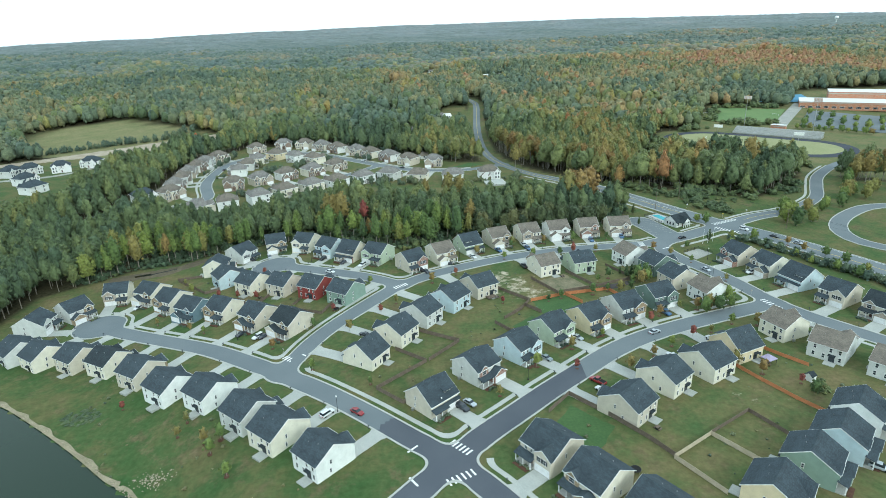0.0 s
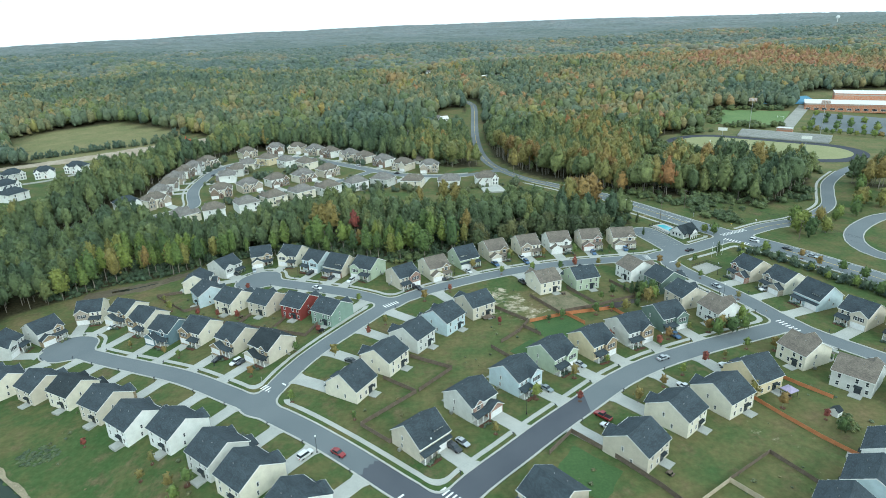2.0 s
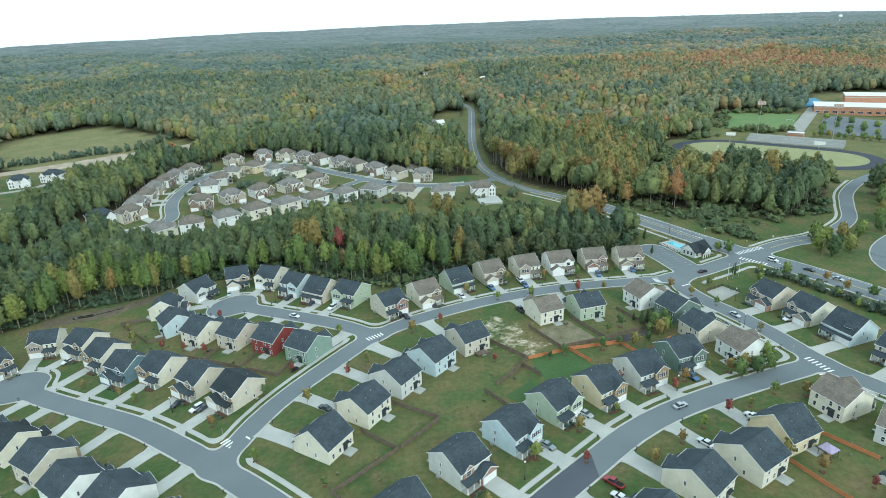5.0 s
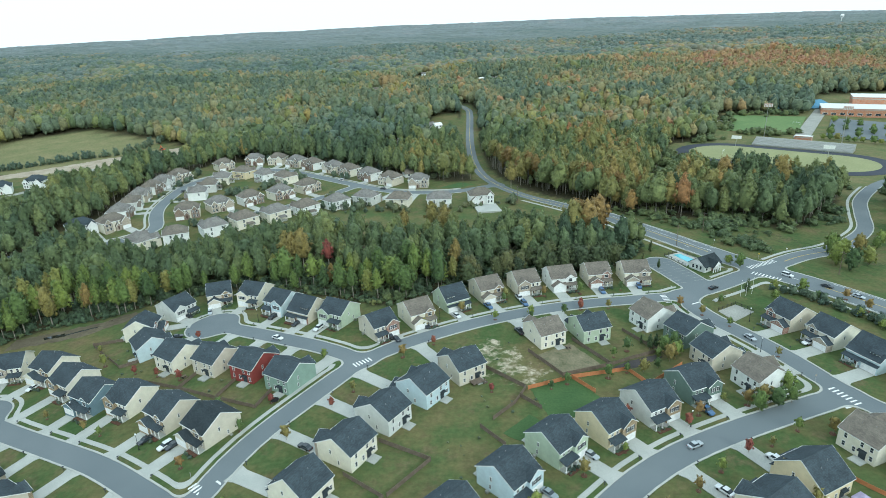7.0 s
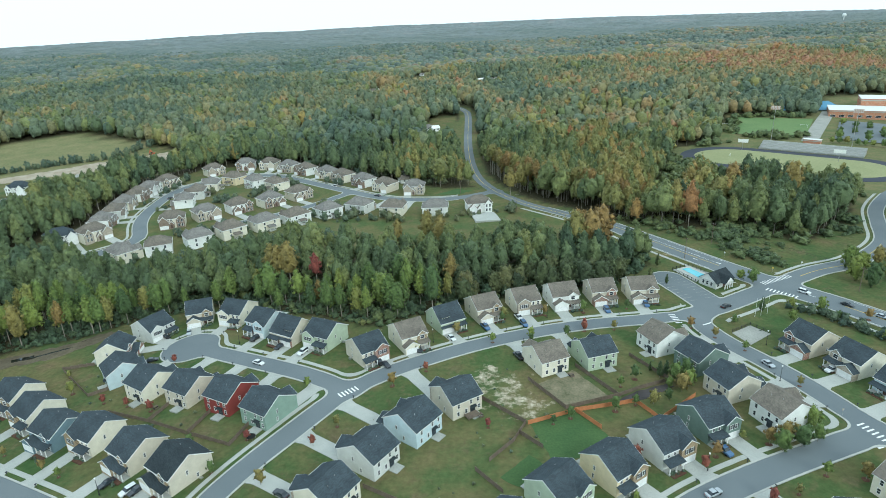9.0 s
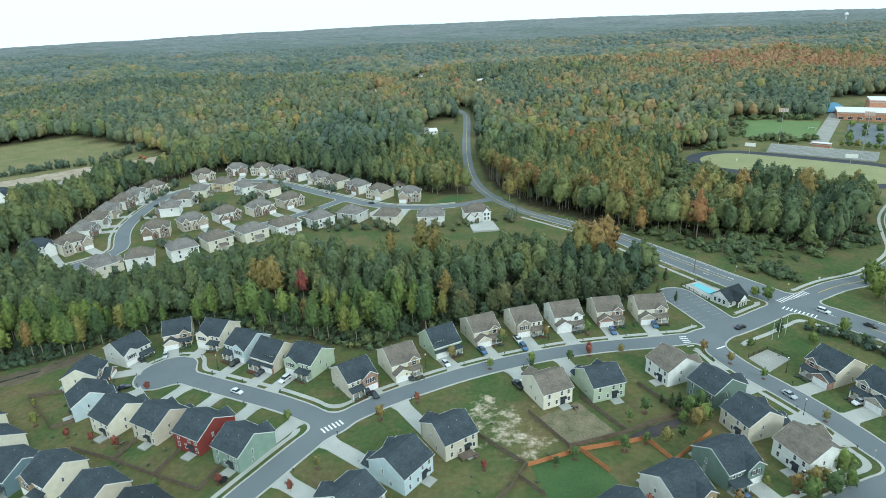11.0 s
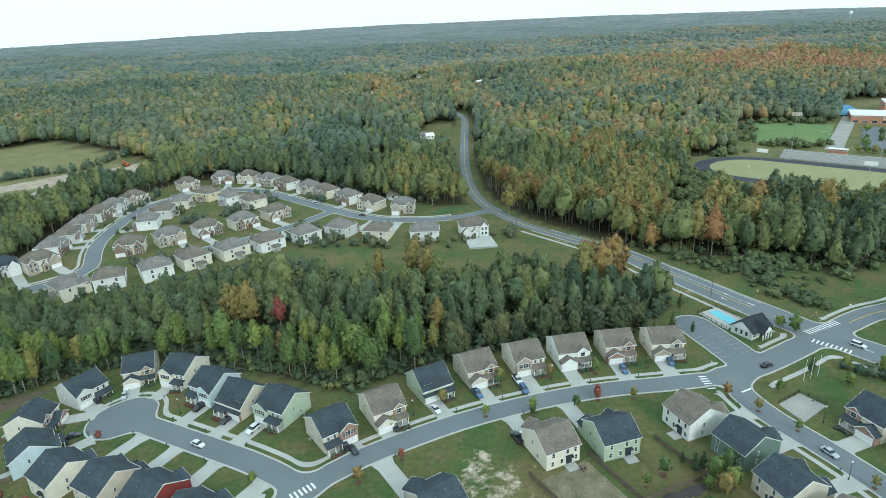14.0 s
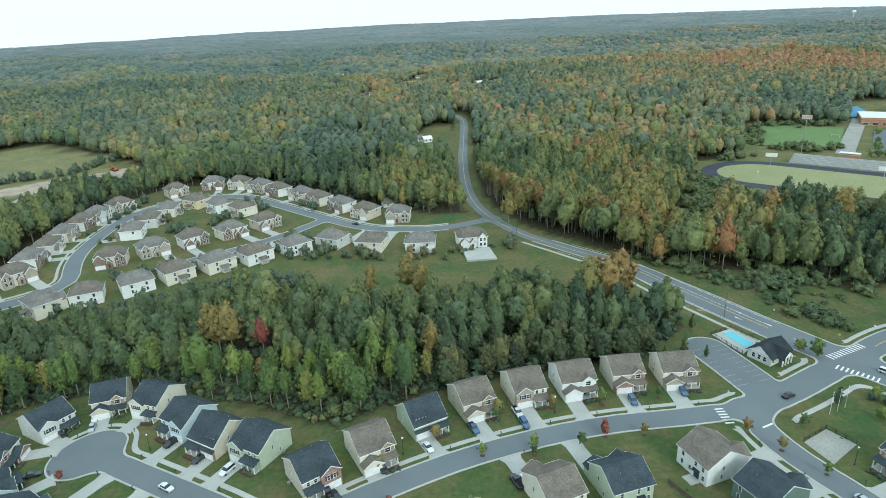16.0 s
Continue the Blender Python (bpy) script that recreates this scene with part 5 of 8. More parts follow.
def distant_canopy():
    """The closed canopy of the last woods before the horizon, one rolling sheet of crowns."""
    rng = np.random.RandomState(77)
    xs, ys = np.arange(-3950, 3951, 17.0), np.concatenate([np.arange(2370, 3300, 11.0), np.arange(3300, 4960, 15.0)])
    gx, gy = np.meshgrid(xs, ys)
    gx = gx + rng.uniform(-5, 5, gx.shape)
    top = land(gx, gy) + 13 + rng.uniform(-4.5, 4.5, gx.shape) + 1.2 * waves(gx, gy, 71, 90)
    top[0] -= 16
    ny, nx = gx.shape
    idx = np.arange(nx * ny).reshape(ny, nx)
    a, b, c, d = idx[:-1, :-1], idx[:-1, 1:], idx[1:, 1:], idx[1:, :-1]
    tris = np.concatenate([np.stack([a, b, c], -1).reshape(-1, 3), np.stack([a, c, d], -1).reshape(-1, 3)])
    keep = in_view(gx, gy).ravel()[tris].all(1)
    # tint shifts bluer with distance: haze put into the canopy's colour
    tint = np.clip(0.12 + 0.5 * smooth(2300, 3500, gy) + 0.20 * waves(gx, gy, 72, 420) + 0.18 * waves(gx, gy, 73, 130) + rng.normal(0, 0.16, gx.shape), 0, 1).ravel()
    me = raw_mesh("horizon_woods", np.stack([gx, gy, top], -1).reshape(-1, 3), tris[keep], LEAF_HORIZON_HAZE, tint)
    tagged(new("horizon_woods", me), "distant woodland to the horizon, blue-grey haze painted into its leaves", "woodland", kind="stuff")


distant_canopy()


# ---- single trees: tapered trunk with limbs, crown of clumps and leaf sprays ----
def limb(points, radii, sides=6):
    verts, faces = [], []
    for (px, py, pz), r in zip(points, radii):
        verts += [(px + r * math.cos(6.2832 * i / sides), py + r * math.sin(6.2832 * i / sides), pz) for i in range(sides)]
    for k in range(len(points) - 1):
        for i in range(sides):
            a, b = k * sides + i, k * sides + (i + 1) % sides
            faces.append((a, b, b + sides, a + sides))
    faces.append(tuple(range((len(points) - 1) * sides, len(points) * sides)))
    return verts, faces


def trunk_data(seed, height, low, spread, girth):
    rng = random.Random(seed)
    lean = (rng.uniform(-0.4, 0.4), rng.uniform(-0.4, 0.4))
    pieces = [limb([(0, 0, -0.5), (lean[0] * 0.3, lean[1] * 0.3, height * 0.3), (lean[0], lean[1], height * 0.62), (lean[0] * 1.4, lean[1] * 1.4, height * 0.88)], [girth, girth * 0.8, girth * 0.5, girth * 0.15])]
    for k in range(6):
        z = height * rng.uniform(low * 0.9, 0.72)
        a = k * 1.15 + rng.uniform(-0.4, 0.4)
        r = spread * rng.uniform(0.28, 0.42)
        pieces.append(limb([(lean[0] * 0.7, lean[1] * 0.7, z), (r * 0.5 * math.cos(a), r * 0.5 * math.sin(a), z + r * 0.45), (r * math.cos(a), r * math.sin(a), z + r * 1.1)], [girth * 0.4, girth * 0.25, girth * 0.08], 5))
    return join(*pieces)


def tree_proto(seed, height, width, low, shape, material, label, category, group, clumps=24, leaves=18, leaf=(0.025, 0.055), at=(0, 0)):
    base = thing("tree", at[0], at[1], 0, label, category, group)
    solid("trunk", *trunk_data(seed, height, low, width, max(0.06, height * 0.013)), BARK, base, smooth_faces=True)
    tv, tf = crown_template(100 + seed, 1, clumps, leaves, low, shape, leaf, (0.09, 0.16), min(1.0, width / height), 0.72)
    ob = new("crown", raw_mesh("crown", tv * (width, width, height), tf, material))
    ob.parent = base
    return base


def plant(protos, places, rng, lo=0.8, hi=1.2):
    """The first place takes the prototype itself, the rest are copies of one or another."""
    for k, (px, py) in enumerate(places):
        m = pose(px, py, ground_at(px, py) - 0.05, 0, 0, rng.uniform(0, 360))
        ob = protos[k] if k < len(protos) else copy_thing(protos[k % len(protos)], m)
        ob.matrix_basis = m
        s = rng.uniform(lo, hi)
        ob.scale = (s * rng.uniform(0.85, 1.15), s * rng.uniform(0.85, 1.15), s)


rng_t = random.Random(21)
BRIGHT = [(-63.0, 336.0), (-58.0, 335.0), (-66.5, 339.0), (-44.5, 329.0), (-52.0, 334.0)]
STRIP = [p for p in STRIP if all(abs(p[0] - cx) > 3.6 or not cy - 16 < p[1] < cy + 3 for cx, cy in BRIGHT)]
strip_xy = np.array(STRIP)
order = np.argsort(strip_xy[:, 1] - 0.14 * np.abs(strip_xy[:, 0] + 20))
near_xy, back_xy = strip_xy[order[:112]], strip_xy[order[112:]]
WOOD_LABEL = "tall slender woodland tree with grey-green autumn crown"
strip_protos = [tree_proto(s, rng_t.uniform(15, 19), rng_t.uniform(5.4, 7.6), (0.22, 0.36, 0.28)[s % 3], "tall" if s % 3 else "round", LEAF_TREE, WOOD_LABEL, "tree", "trees of the wood strip", 30, 22) for s in range(9)]
east = near_xy[:, 0] > 18
plant(strip_protos, [tuple(p) for p in near_xy[~east]], rng_t, 0.72, 1.2)
oak_protos = [tree_proto(70 + q, 12.5, 8.0, 0.10, "round", LEAF_OAK, "bushy dark olive oak at the edge of the wood", "tree", "trees of the wood strip", 28, 20) for q in range(3)]
plant(oak_protos, [tuple(p) for p in near_xy[east]], rng_t, 0.7, 1.2)
h = np.array([rng_t.uniform(13, 21) for _ in back_xy])
woodland("strip_woods", back_xy[:, 0], back_xy[:, 1], h, h * 0.46, np.clip(hue(back_xy[:, 0], back_xy[:, 1], 31) * 0.8 + 0.08 - 0.12 * smooth(0, 40, back_xy[:, 0]), 0, 1), T_NEAR, "dense green wood between the two estates", 0.0, LEAF_GROVE)
AMBER_LABEL, RED_LABEL = "tall tree in orange autumn leaf with bare pale trunk", "slender tree in dark red autumn leaf"
amber = [tree_proto(31, 20, 9, 0.30, "tall", LEAF_ORANGE, AMBER_LABEL, "tree", "autumn trees")]
plant(amber, [(-63.0, 336.0), (-58.0, 335.0), (-66.5, 339.0), (5.0, 376.0), (-10.0, 372.0), (12.0, 366.0), (60.0, 470.0), (68.0, 480.0), (170.0, 425.0), (188.0, 430.0), (205.0, 424.0), (215.0, 440.0), (112.0, 470.0), (84.0, 466.0), (279.0, 392.0), (286.5, 391.4), (293.0, 397.0), (300.0, 394.0), (288.0, 401.0), (306.0, 402.0), (297.0, 407.0)], rng_t, 0.9, 1.15)
giant = [tree_proto(35, 25, 12, 0.22, "round", LEAF_ORANGE, "great spreading tree in orange-brown autumn leaf", "tree", "autumn trees")]
plant(giant, [(85.0, 352.0), (77.0, 351.0), (92.0, 360.0), (81.0, 358.0), (118.0, 432.0), (128.0, 446.0), (140.0, 478.0), (150.0, 496.0), (104.0, 455.0), (192.0, 436.0), (172.0, 408.0), (226.0, 430.0)], rng_t, 0.85, 1.05)
edge_tree = [tree_proto(q, 22, 7.0, 0.54, "round" if q % 2 else "tall", LEAF_ORANGE, "tall golden autumn tree with long bare trunk", "tree", "trees along the road") for q in (36, 37)]
edge_line = spline([(53, 545), (60, 512), (72, 482), (90, 458), (108, 438), (122, 414)], 1.0)
plant(edge_tree, [(edge_line[k][0] + rng_t.uniform(-1, 4), edge_line[k][1] + rng_t.uniform(-2, 3)) for k in range(0, len(edge_line), 3)], rng_t, 0.8, 1.1)
scarlet = [tree_proto(33, 18, 6, 0.4, "tall", LEAF_RED, RED_LABEL, "tree", "autumn trees", 16, 14)]
plant(scarlet, [(-44.5, 329.0)], rng_t, 0.95, 1.05)

# brush along the edge of the wood: shrubs and saplings
bx, by = scatter(-190, 112, 284, 352, 2.5, 41)
edge = wooded(bx, by) & (by < 340)
south = np.interp(bx, [-196, -166, -128, -95, -50, -14, 11, 42, 78, 104], [268, 300, 316, 324, 305, 289, 303, 312, 318, 325])
edge &= (by - south < 16)
bh = np.random.RandomState(42).uniform(0.6, 2.6, bx.shape)
woodland("wood_edge_brush", bx[edge], by[edge], bh[edge], bh[edge] * 1.5, np.clip(hue(bx, by, 43)[edge] - 0.16, 0, 1), T_SHRUB, "tangled brush and saplings along the wood's edge", 0.3, LEAF_GROVE)
ux, uy = scatter(-190, 112, 284, 372, 5.0, 44)
deep = uy - np.interp(ux, [-196, -166, -128, -95, -50, -14, 11, 42, 78, 104], [268, 300, 316, 324, 305, 289, 303, 312, 318, 325])
keep = wooded(ux, uy) & (deep > 3) & (deep < 30)
ux, uy, deep = ux[keep], uy[keep], deep[keep]
uh = np.random.RandomState(45).uniform(2.0, 5.5, ux.shape) + 2.5 * smooth(20, 80, ux)
woodland("understory", ux, uy, uh, uh * 1.0, np.clip(hue(ux, uy, 49) - 0.18, 0, 0.5), T_BUSH, "dark understory of shrubs below the wood's crowns", 0.3, LEAF_GROVE)
rng_b = random.Random(46)
bx, by, bh = [], [], []
for cx, cy, rad, n, lo, hi in ((161, 347, 4, 7, 2.5, 4.5), (166, 339, 4, 8, 2.5, 4.5), (171, 330, 3.5, 7, 2.0, 4.0), (158, 359, 5, 9, 2.0, 4.0), (163, 370, 6, 10, 2.0, 4.5), (152, 376, 6, 10, 1.5, 3.5), (178, 362, 7, 9, 1.2, 2.6), (184, 372, 9, 9, 1.5, 3.5), (134, 392, 6, 8, 1.5, 3.5), (142, 384, 6, 8, 1.5, 3.5), (196, 362, 7, 8, 1.5, 4.0), (236, 402, 7, 10, 2.0, 5.0), (246, 416, 6, 9, 2.0, 5.0), (170, 394, 12, 16, 2.0, 5.0), (196, 384, 12, 16, 2.0, 5.0), (116, 412, 7, 9, 2.0, 4.0), (165, 340, 4, 14, 2.5, 4.5), (168, 383, 12, 34, 2.0, 5.0), (150, 378, 9, 16, 1.5, 3.5), (136, 400, 9, 22, 2.0, 4.5), (202, 376, 12, 18, 1.5, 3.5), (222, 374, 8, 14, 2.0, 4.5), (240, 390, 6, 12, 2.0, 4.5)):
    for k in range(n):
        px, py = rng_b.gauss(cx, rad * 0.6), rng_b.gauss(cy, rad * 0.6)
        if field_at(px, py) > 6.5:
            bx.append(px)
            by.append(py)
            bh.append(rng_b.uniform(lo, hi))
# scrub on the banks of the track and in the gully beside the forest
for x0, y0, x1, y1, n, spread in ((152, 428, 188, 520, 46, 5), (188, 520, 208, 572, 34, 5), (205, 570, 268, 622, 40, 4), (196, 470, 230, 458, 18, 5), (232, 456, 262, 432, 20, 4), (196, 500, 214, 545, 24, 5), (288, 642, 320, 706, 26, 3), (296, 636, 352, 622, 22, 2.5), (326, 716, 398, 700, 34, 4), (214, 462, 300, 420, 40, 5)):
    for k in range(n):
        t = rng_b.random()
        bx.append(x0 + (x1 - x0) * t + rng_b.gauss(0, spread))
        by.append(y0 + (y1 - y0) * t + rng_b.gauss(0, spread))
        bh.append(rng_b.uniform(2.0, 6.5))
bx, by, bh = np.array(bx), np.array(by), np.array(bh)
clear = ~inside(bx, by, turned(283, 535, -42, oval(84, 45))) & (road_field(bx, by)[0] > 3)
bx, by, bh = bx[clear], by[clear], bh[clear]
woodland("roadside_brush", bx, by, bh, bh * 1.4, np.clip(hue(bx, by, 47) * 0.5 + 0.10, 0, 0.45), T_BUSH, "thicket of green brush between main road and forest", 0.3, LEAF_GROVE)
# hedges, shrubs and saplings between the gardens of the older estate
bx, by, bh = [], [], []
for x0, y0, x1, y1, n in ((-180, 470, -150, 525, 16), (-140, 480, -92, 536, 40), (-70, 470, -40, 440, 26), (-132, 560, -60, 520, 14), (-112, 415, -62, 446, 22), (-128, 440, -108, 420, 10), (-60, 432, 30, 424, 26), (-200, 430, -190, 560, 18), (30, 428, 60, 440, 10), (-160, 380, -115, 388, 14), (20, 505, -60, 560, 26), (-160, 610, -70, 575, 26), (-168, 366, -120, 378, 34), (-130, 378, -60, 402, 60), (-100, 384, -50, 396, 40), (-150, 414, -100, 432, 12)):
    for k in range(n):
        t = rng_b.random()
        px, py = x0 + (x1 - x0) * t + rng_b.gauss(0, 3.0), y0 + (y1 - y0) * t + rng_b.gauss(0, 3.0)
        if field_at(px, py) > 1.5 and all((px - q[0]) ** 2 + (py - q[1]) ** 2 > 60 for q in FAR_WEST + FAR_SOUTH + FAR_RIDGE + FAR_YARD + FAR_INNER):
            bx.append(px)
            by.append(py)
            bh.append(rng_b.uniform(1.5, 6.5))
bx, by, bh = np.array(bx), np.array(by), np.array(bh)
woodland("garden_hedges", bx, by, bh, bh * rng_b.uniform(0.8, 1.0), np.clip(hue(bx, by, 57) * 0.8, 0, 0.8), T_BUSH, "hedges and shrubs between the far gardens", 0.2)
# hedge that screens the gardens from the main road
hl_ = spline([(149, 292), (160, 279), (171, 257), (184, 231), (197, 205), (214, 172), (232, 138)], 1.6)
bh = np.array([rng_b.uniform(1.8, 4.8) for _ in hl_])
woodland("road_hedge", hl_[:, 0] + np.array([rng_b.gauss(0, 1.3) for _ in hl_]), hl_[:, 1] + np.array([rng_b.gauss(0, 1.0) for _ in hl_]), bh, bh * 0.95, np.array([rng_b.uniform(0.0, 0.3) for _ in hl_]), T_BUSH, "dark unclipped hedge between gardens and main road", 0.2)
# weeds and saplings in the back yards
bx, by = scatter(-130, 160, 100, 300, 3.6, 61)
keep = inside(bx, by, NEAR_SUBURB) & (road_field(bx, by)[0] > 13) & (waves(bx, by, 62, 38) > 0.15) & (np.random.RandomState(63).uniform(size=bx.shape) < 0.26)
for q in DRIVES:
    keep &= (bx - q[0]) ** 2 + (by - q[1]) ** 2 > 110
bx, by = bx[keep], by[keep]
bh = np.random.RandomState(64).uniform(0.25, 1.0, bx.shape)
woodland("yard_weeds", bx, by, bh, bh * 1.5, np.clip(hue(bx, by, 65) + 0.12, 0, 1), T_SHRUB, "low weeds and saplings in the unmown back yards", 0.15)
# hedgerow between the graded site and the meadow
hl_ = spline([(-430, 575), (-362, 615), (-335, 632), (-300, 648), (-285, 680), (-278, 705)], 3.0)
bh = np.array([rng_b.uniform(3, 9) for _ in hl_])
woodland("hedgerow", hl_[:, 0] + np.array([rng_b.gauss(0, 1.5) for _ in hl_]), hl_[:, 1], bh, bh * 0.7, np.array([rng_b.uniform(0.0, 0.35) for _ in hl_]), T_BUSH, "dark hedgerow along the meadow", 0.3)

# small trees planted along the streets and in the yards
YOUNG = "young street tree in sparse {} leaf on a mulch ring"
ring = mesh_from("mulch_ring", *tube(0.75, -0.2, 0.09, 10), MULCH)


def young(seed, material, word):
    base = tree_proto(seed, 4.6, 2.6, 0.3, "round", material, YOUNG.format(word), "tree", "street trees", 9, 9, (0.05, 0.10))
    r = new("mulch_ring", ring)
    r.parent = base
    return base


young_red, young_amber, young_green = young(51, LEAF_RED, "red"), young(52, LEAF_ORANGE, "amber"), young(53, LEAF_TREE, "green")
plant([young_red], [(-88.6, 275.5), (65.4, 281.0), (5.5, 255.5), (43.0, 172.0), (88.9, 190.6), (-26.0, 218.9), (-104.0, 253.0), (62.0, 208.0), (78.0, 203.0), (23.9, 223.8), (64.9, 278.9), (-98.0, 262.0), (-84.0, 244.5), (-94.0, 249.0), (-46.0, 223.5), (110.0, 159.0), (-107.5, 168.4)], rng_t, 0.7, 1.05)
plant([young_amber], [(76.0, 279.0), (110.1, 270.0), (52.6, 293.0), (104.4, 277.9), (-36.7, 204.1), (-64.4, 196.4), (99.0, 211.5), (122.4, 237.8), (96.7, 193.2), (70.6, 178.0), (82.9, 207.6), (44.1, 184.9), (171.6, 278.3), (173.0, 267.3), (-104.9, 220.6), (-20.4, 227.1), (-5.4, 247.4), (17.0, 280.5), (-60.0, 130.0), (101.0, 165.0), (-81.7, 150.3), (-71.6, 145.3), (-80.8, 155.8)], rng_t, 0.7, 1.25)
plant([young_green], [(44.2, 275.0), (29.8, 273.1), (116.3, 260.3), (57.4, 274.9), (115.6, 197.2), (106.9, 199.0), (79.0, 184.3), (57.0, 193.0), (93.0, 213.9), (108.1, 214.8), (-51.7, 210.1), (-37.2, 236.7), (-122.9, 230.0), (-97.9, 216.6), (-33.2, 248.5), (2.0, 269.0), (35.0, 289.0), (68.0, 294.0), (86.0, 296.0), (-25.0, 167.0), (-46.0, 178.0), (16.0, 158.0), (30.0, 174.0), (60.0, 170.0), (-68.2, 140.5), (-66.6, 145.2), (-59.6, 129.1), (73.3, 245.4), (67.6, 241.6), (69.2, 231.6), (62.3, 228.9), (48.4, 226.4), (42.9, 224.1), (43.9, 272.4), (36.0, 291.6), (-62.0, 222.0), (-120.0, 262.0), (-128.0, 274.0)], rng_t, 0.7, 1.25)
yard_tree = tree_proto(61, 7.5, 5.0, 0.16, "round", LEAF_TREE, "bushy green garden tree", "tree", "garden trees", 14, 12, (0.04, 0.08))
plant([yard_tree], [(121.8, 280.0), (149.2, 290.6), (144.3, 280.7), (160.8, 279.3), (164.1, 271.6), (167.2, 263.4), (168.7, 253.6), (158.4, 286.3), (175.0, 245.0), (179.0, 236.0), (180.5, 262.0), (184.1, 252.7), (187.1, 242.5), (191.0, 232.0), (143.0, 319.5), (146.5, 315.5), (107.0, 210.0), (112.5, 212.0), (114.0, 218.0), (85.6, 243.5), (85.4, 237.4), (80.0, 233.8), (74.7, 231.8), (88.5, 240.0), (82.5, 240.0), (90.0, 246.0), (104.0, 212.5), (101.0, 208.5), (96.0, 172.0), (110.5, 153.0)], rng_t, 0.5, 0.95)
verge_tree = tree_proto(63, 10.5, 6.5, 0.08, "round", LEAF_TREE, "dense dark green tree on the verge", "tree", "verge trees", 20, 16, (0.035, 0.07))
plant([verge_tree], [(195.8, 327.2), (199.5, 324.0), (210.9, 329.9), (192.3, 306.8), (203.7, 312.4), (190.2, 314.8), (220.8, 331.9), (226.0, 336.5), (245.3, 351.0), (251.0, 356.5), (259.0, 361.8), (264.0, 372.0), (268.1, 383.2), (261.4, 352.8), (274.7, 366.4), (236.0, 338.0), (282.0, 352.0), (292.0, 372.0), (275.0, 392.0), (284.0, 400.0)], rng_t, 0.6, 1.15)
pine = tree_proto(71, 7.0, 3.2, 0.06, "cone", LEAF_SHRUB, "small dark conical evergreen", "tree", "evergreens", 14, 12, (0.04, 0.08))
plant([pine], [(136.5, 288.5), (96.0, 319.0), (104.0, 322.0), (110.0, 318.0), (88.0, 322.0), (79.6, 249.5), (81.5, 246.0), (83.7, 246.4), (103.0, 366.0), (106.0, 361.0), (113.0, 338.0)], rng_t, 0.5, 1.0)

# clipped shrubs in front of the porches, one mass
bx, by, bh = [], [], []
for hx_, hy_, ang, xf_, run_, gm_ in DRIVES:
    if hy_ < 330:
        a = radians(ang)
        for k in range(5):
            lx, ly = xf_ + 1.0 + rng_t.uniform(0, 1.0), -gm_ * (0.35 + 0.35 * k) + rng_t.uniform(-0.3, 0.3)
            if abs(ly - gm_) > 3.0:
                bx.append(hx_ + lx * math.cos(a) - ly * math.sin(a))
                by.append(hy_ + lx * math.sin(a) + ly * math.cos(a))
                bh.append(rng_t.uniform(0.6, 1.2))
bx, by, bh = np.array(bx), np.array(by), np.array(bh)
woodland("porch_shrubs", bx, by, bh, bh * 1.2, np.clip(hue(bx, by, 48) - 0.15, 0, 1), T_SHRUB, "small clipped shrubs in beds before the porches", 0.1)


# ---- pond ----
def patch(name, poly, material, top, label, category, thick=0.2, kind="structure", level=None):
    pts = [(px, py, (ground_at(px, py) if level is None else level) + top) for px, py in poly]
    area = sum(a[0] * b[1] - b[0] * a[1] for a, b in zip(pts, pts[1:] + pts[:1]))
    if area < 0:
        pts.reverse()
    return tagged(solid(name, *slab_poly(pts, thick), material), label, category, kind=kind)


STRAW_BANK = mottled("bank_earth", (0.15, 0.14, 0.085), (0.36, 0.31, 0.21), 0.3, 2.5, 0.95, 0.5)
m, nt, b = shader("pond_water", 0.12, 0, 0.22)
b.inputs["Base Color"].default_value = (0.014, 0.030, 0.017, 1)
bump(nt, b, noise_tex(nt, 0.35, 4), 0.12, 0.1)
patch("pond", [(-50, 60), (-66, 120), (-88, 140), (-118, 162), (-158, 190), (-180, 196), (-230, 192), (-250, 120), (-215, 40), (-80, 40)], m, 0.0, "still dark green pond below the houses", "pond", 0.05, level=-9.5)
rx, ry = [], []
for (x0, y0), (x1, y1) in zip(POND[:7], POND[1:8]):
    for k in range(60):
        t = rng_t.random()
        rx.append(x0 + (x1 - x0) * t + rng_t.uniform(-0.3, 0.7))
        ry.append(y0 + (y1 - y0) * t + rng_t.uniform(-0.3, 0.7))
for k in range(150):
    rx.append(-85.5 + rng_t.gauss(0, 2.6) + 1.5 * k / 60)
    ry.append(135.4 + rng_t.gauss(0, 1.6))
iv, if_ = ico()
vs, fs = [], []
for k, (px, py) in enumerate(zip(rx, ry)):
    s = rng_t.uniform(0.08, 0.28)
    jit = np.random.RandomState(k).uniform(0.75, 1.25, (12, 1))
    vs.append(iv * jit * s * (1, 1, 0.6) + (px, py, ground_at(px, py) + 0.1))
    fs.append(if_ + 12 * k)
bank = spline(POND[:7], 2.0)
bv, bf = [], []
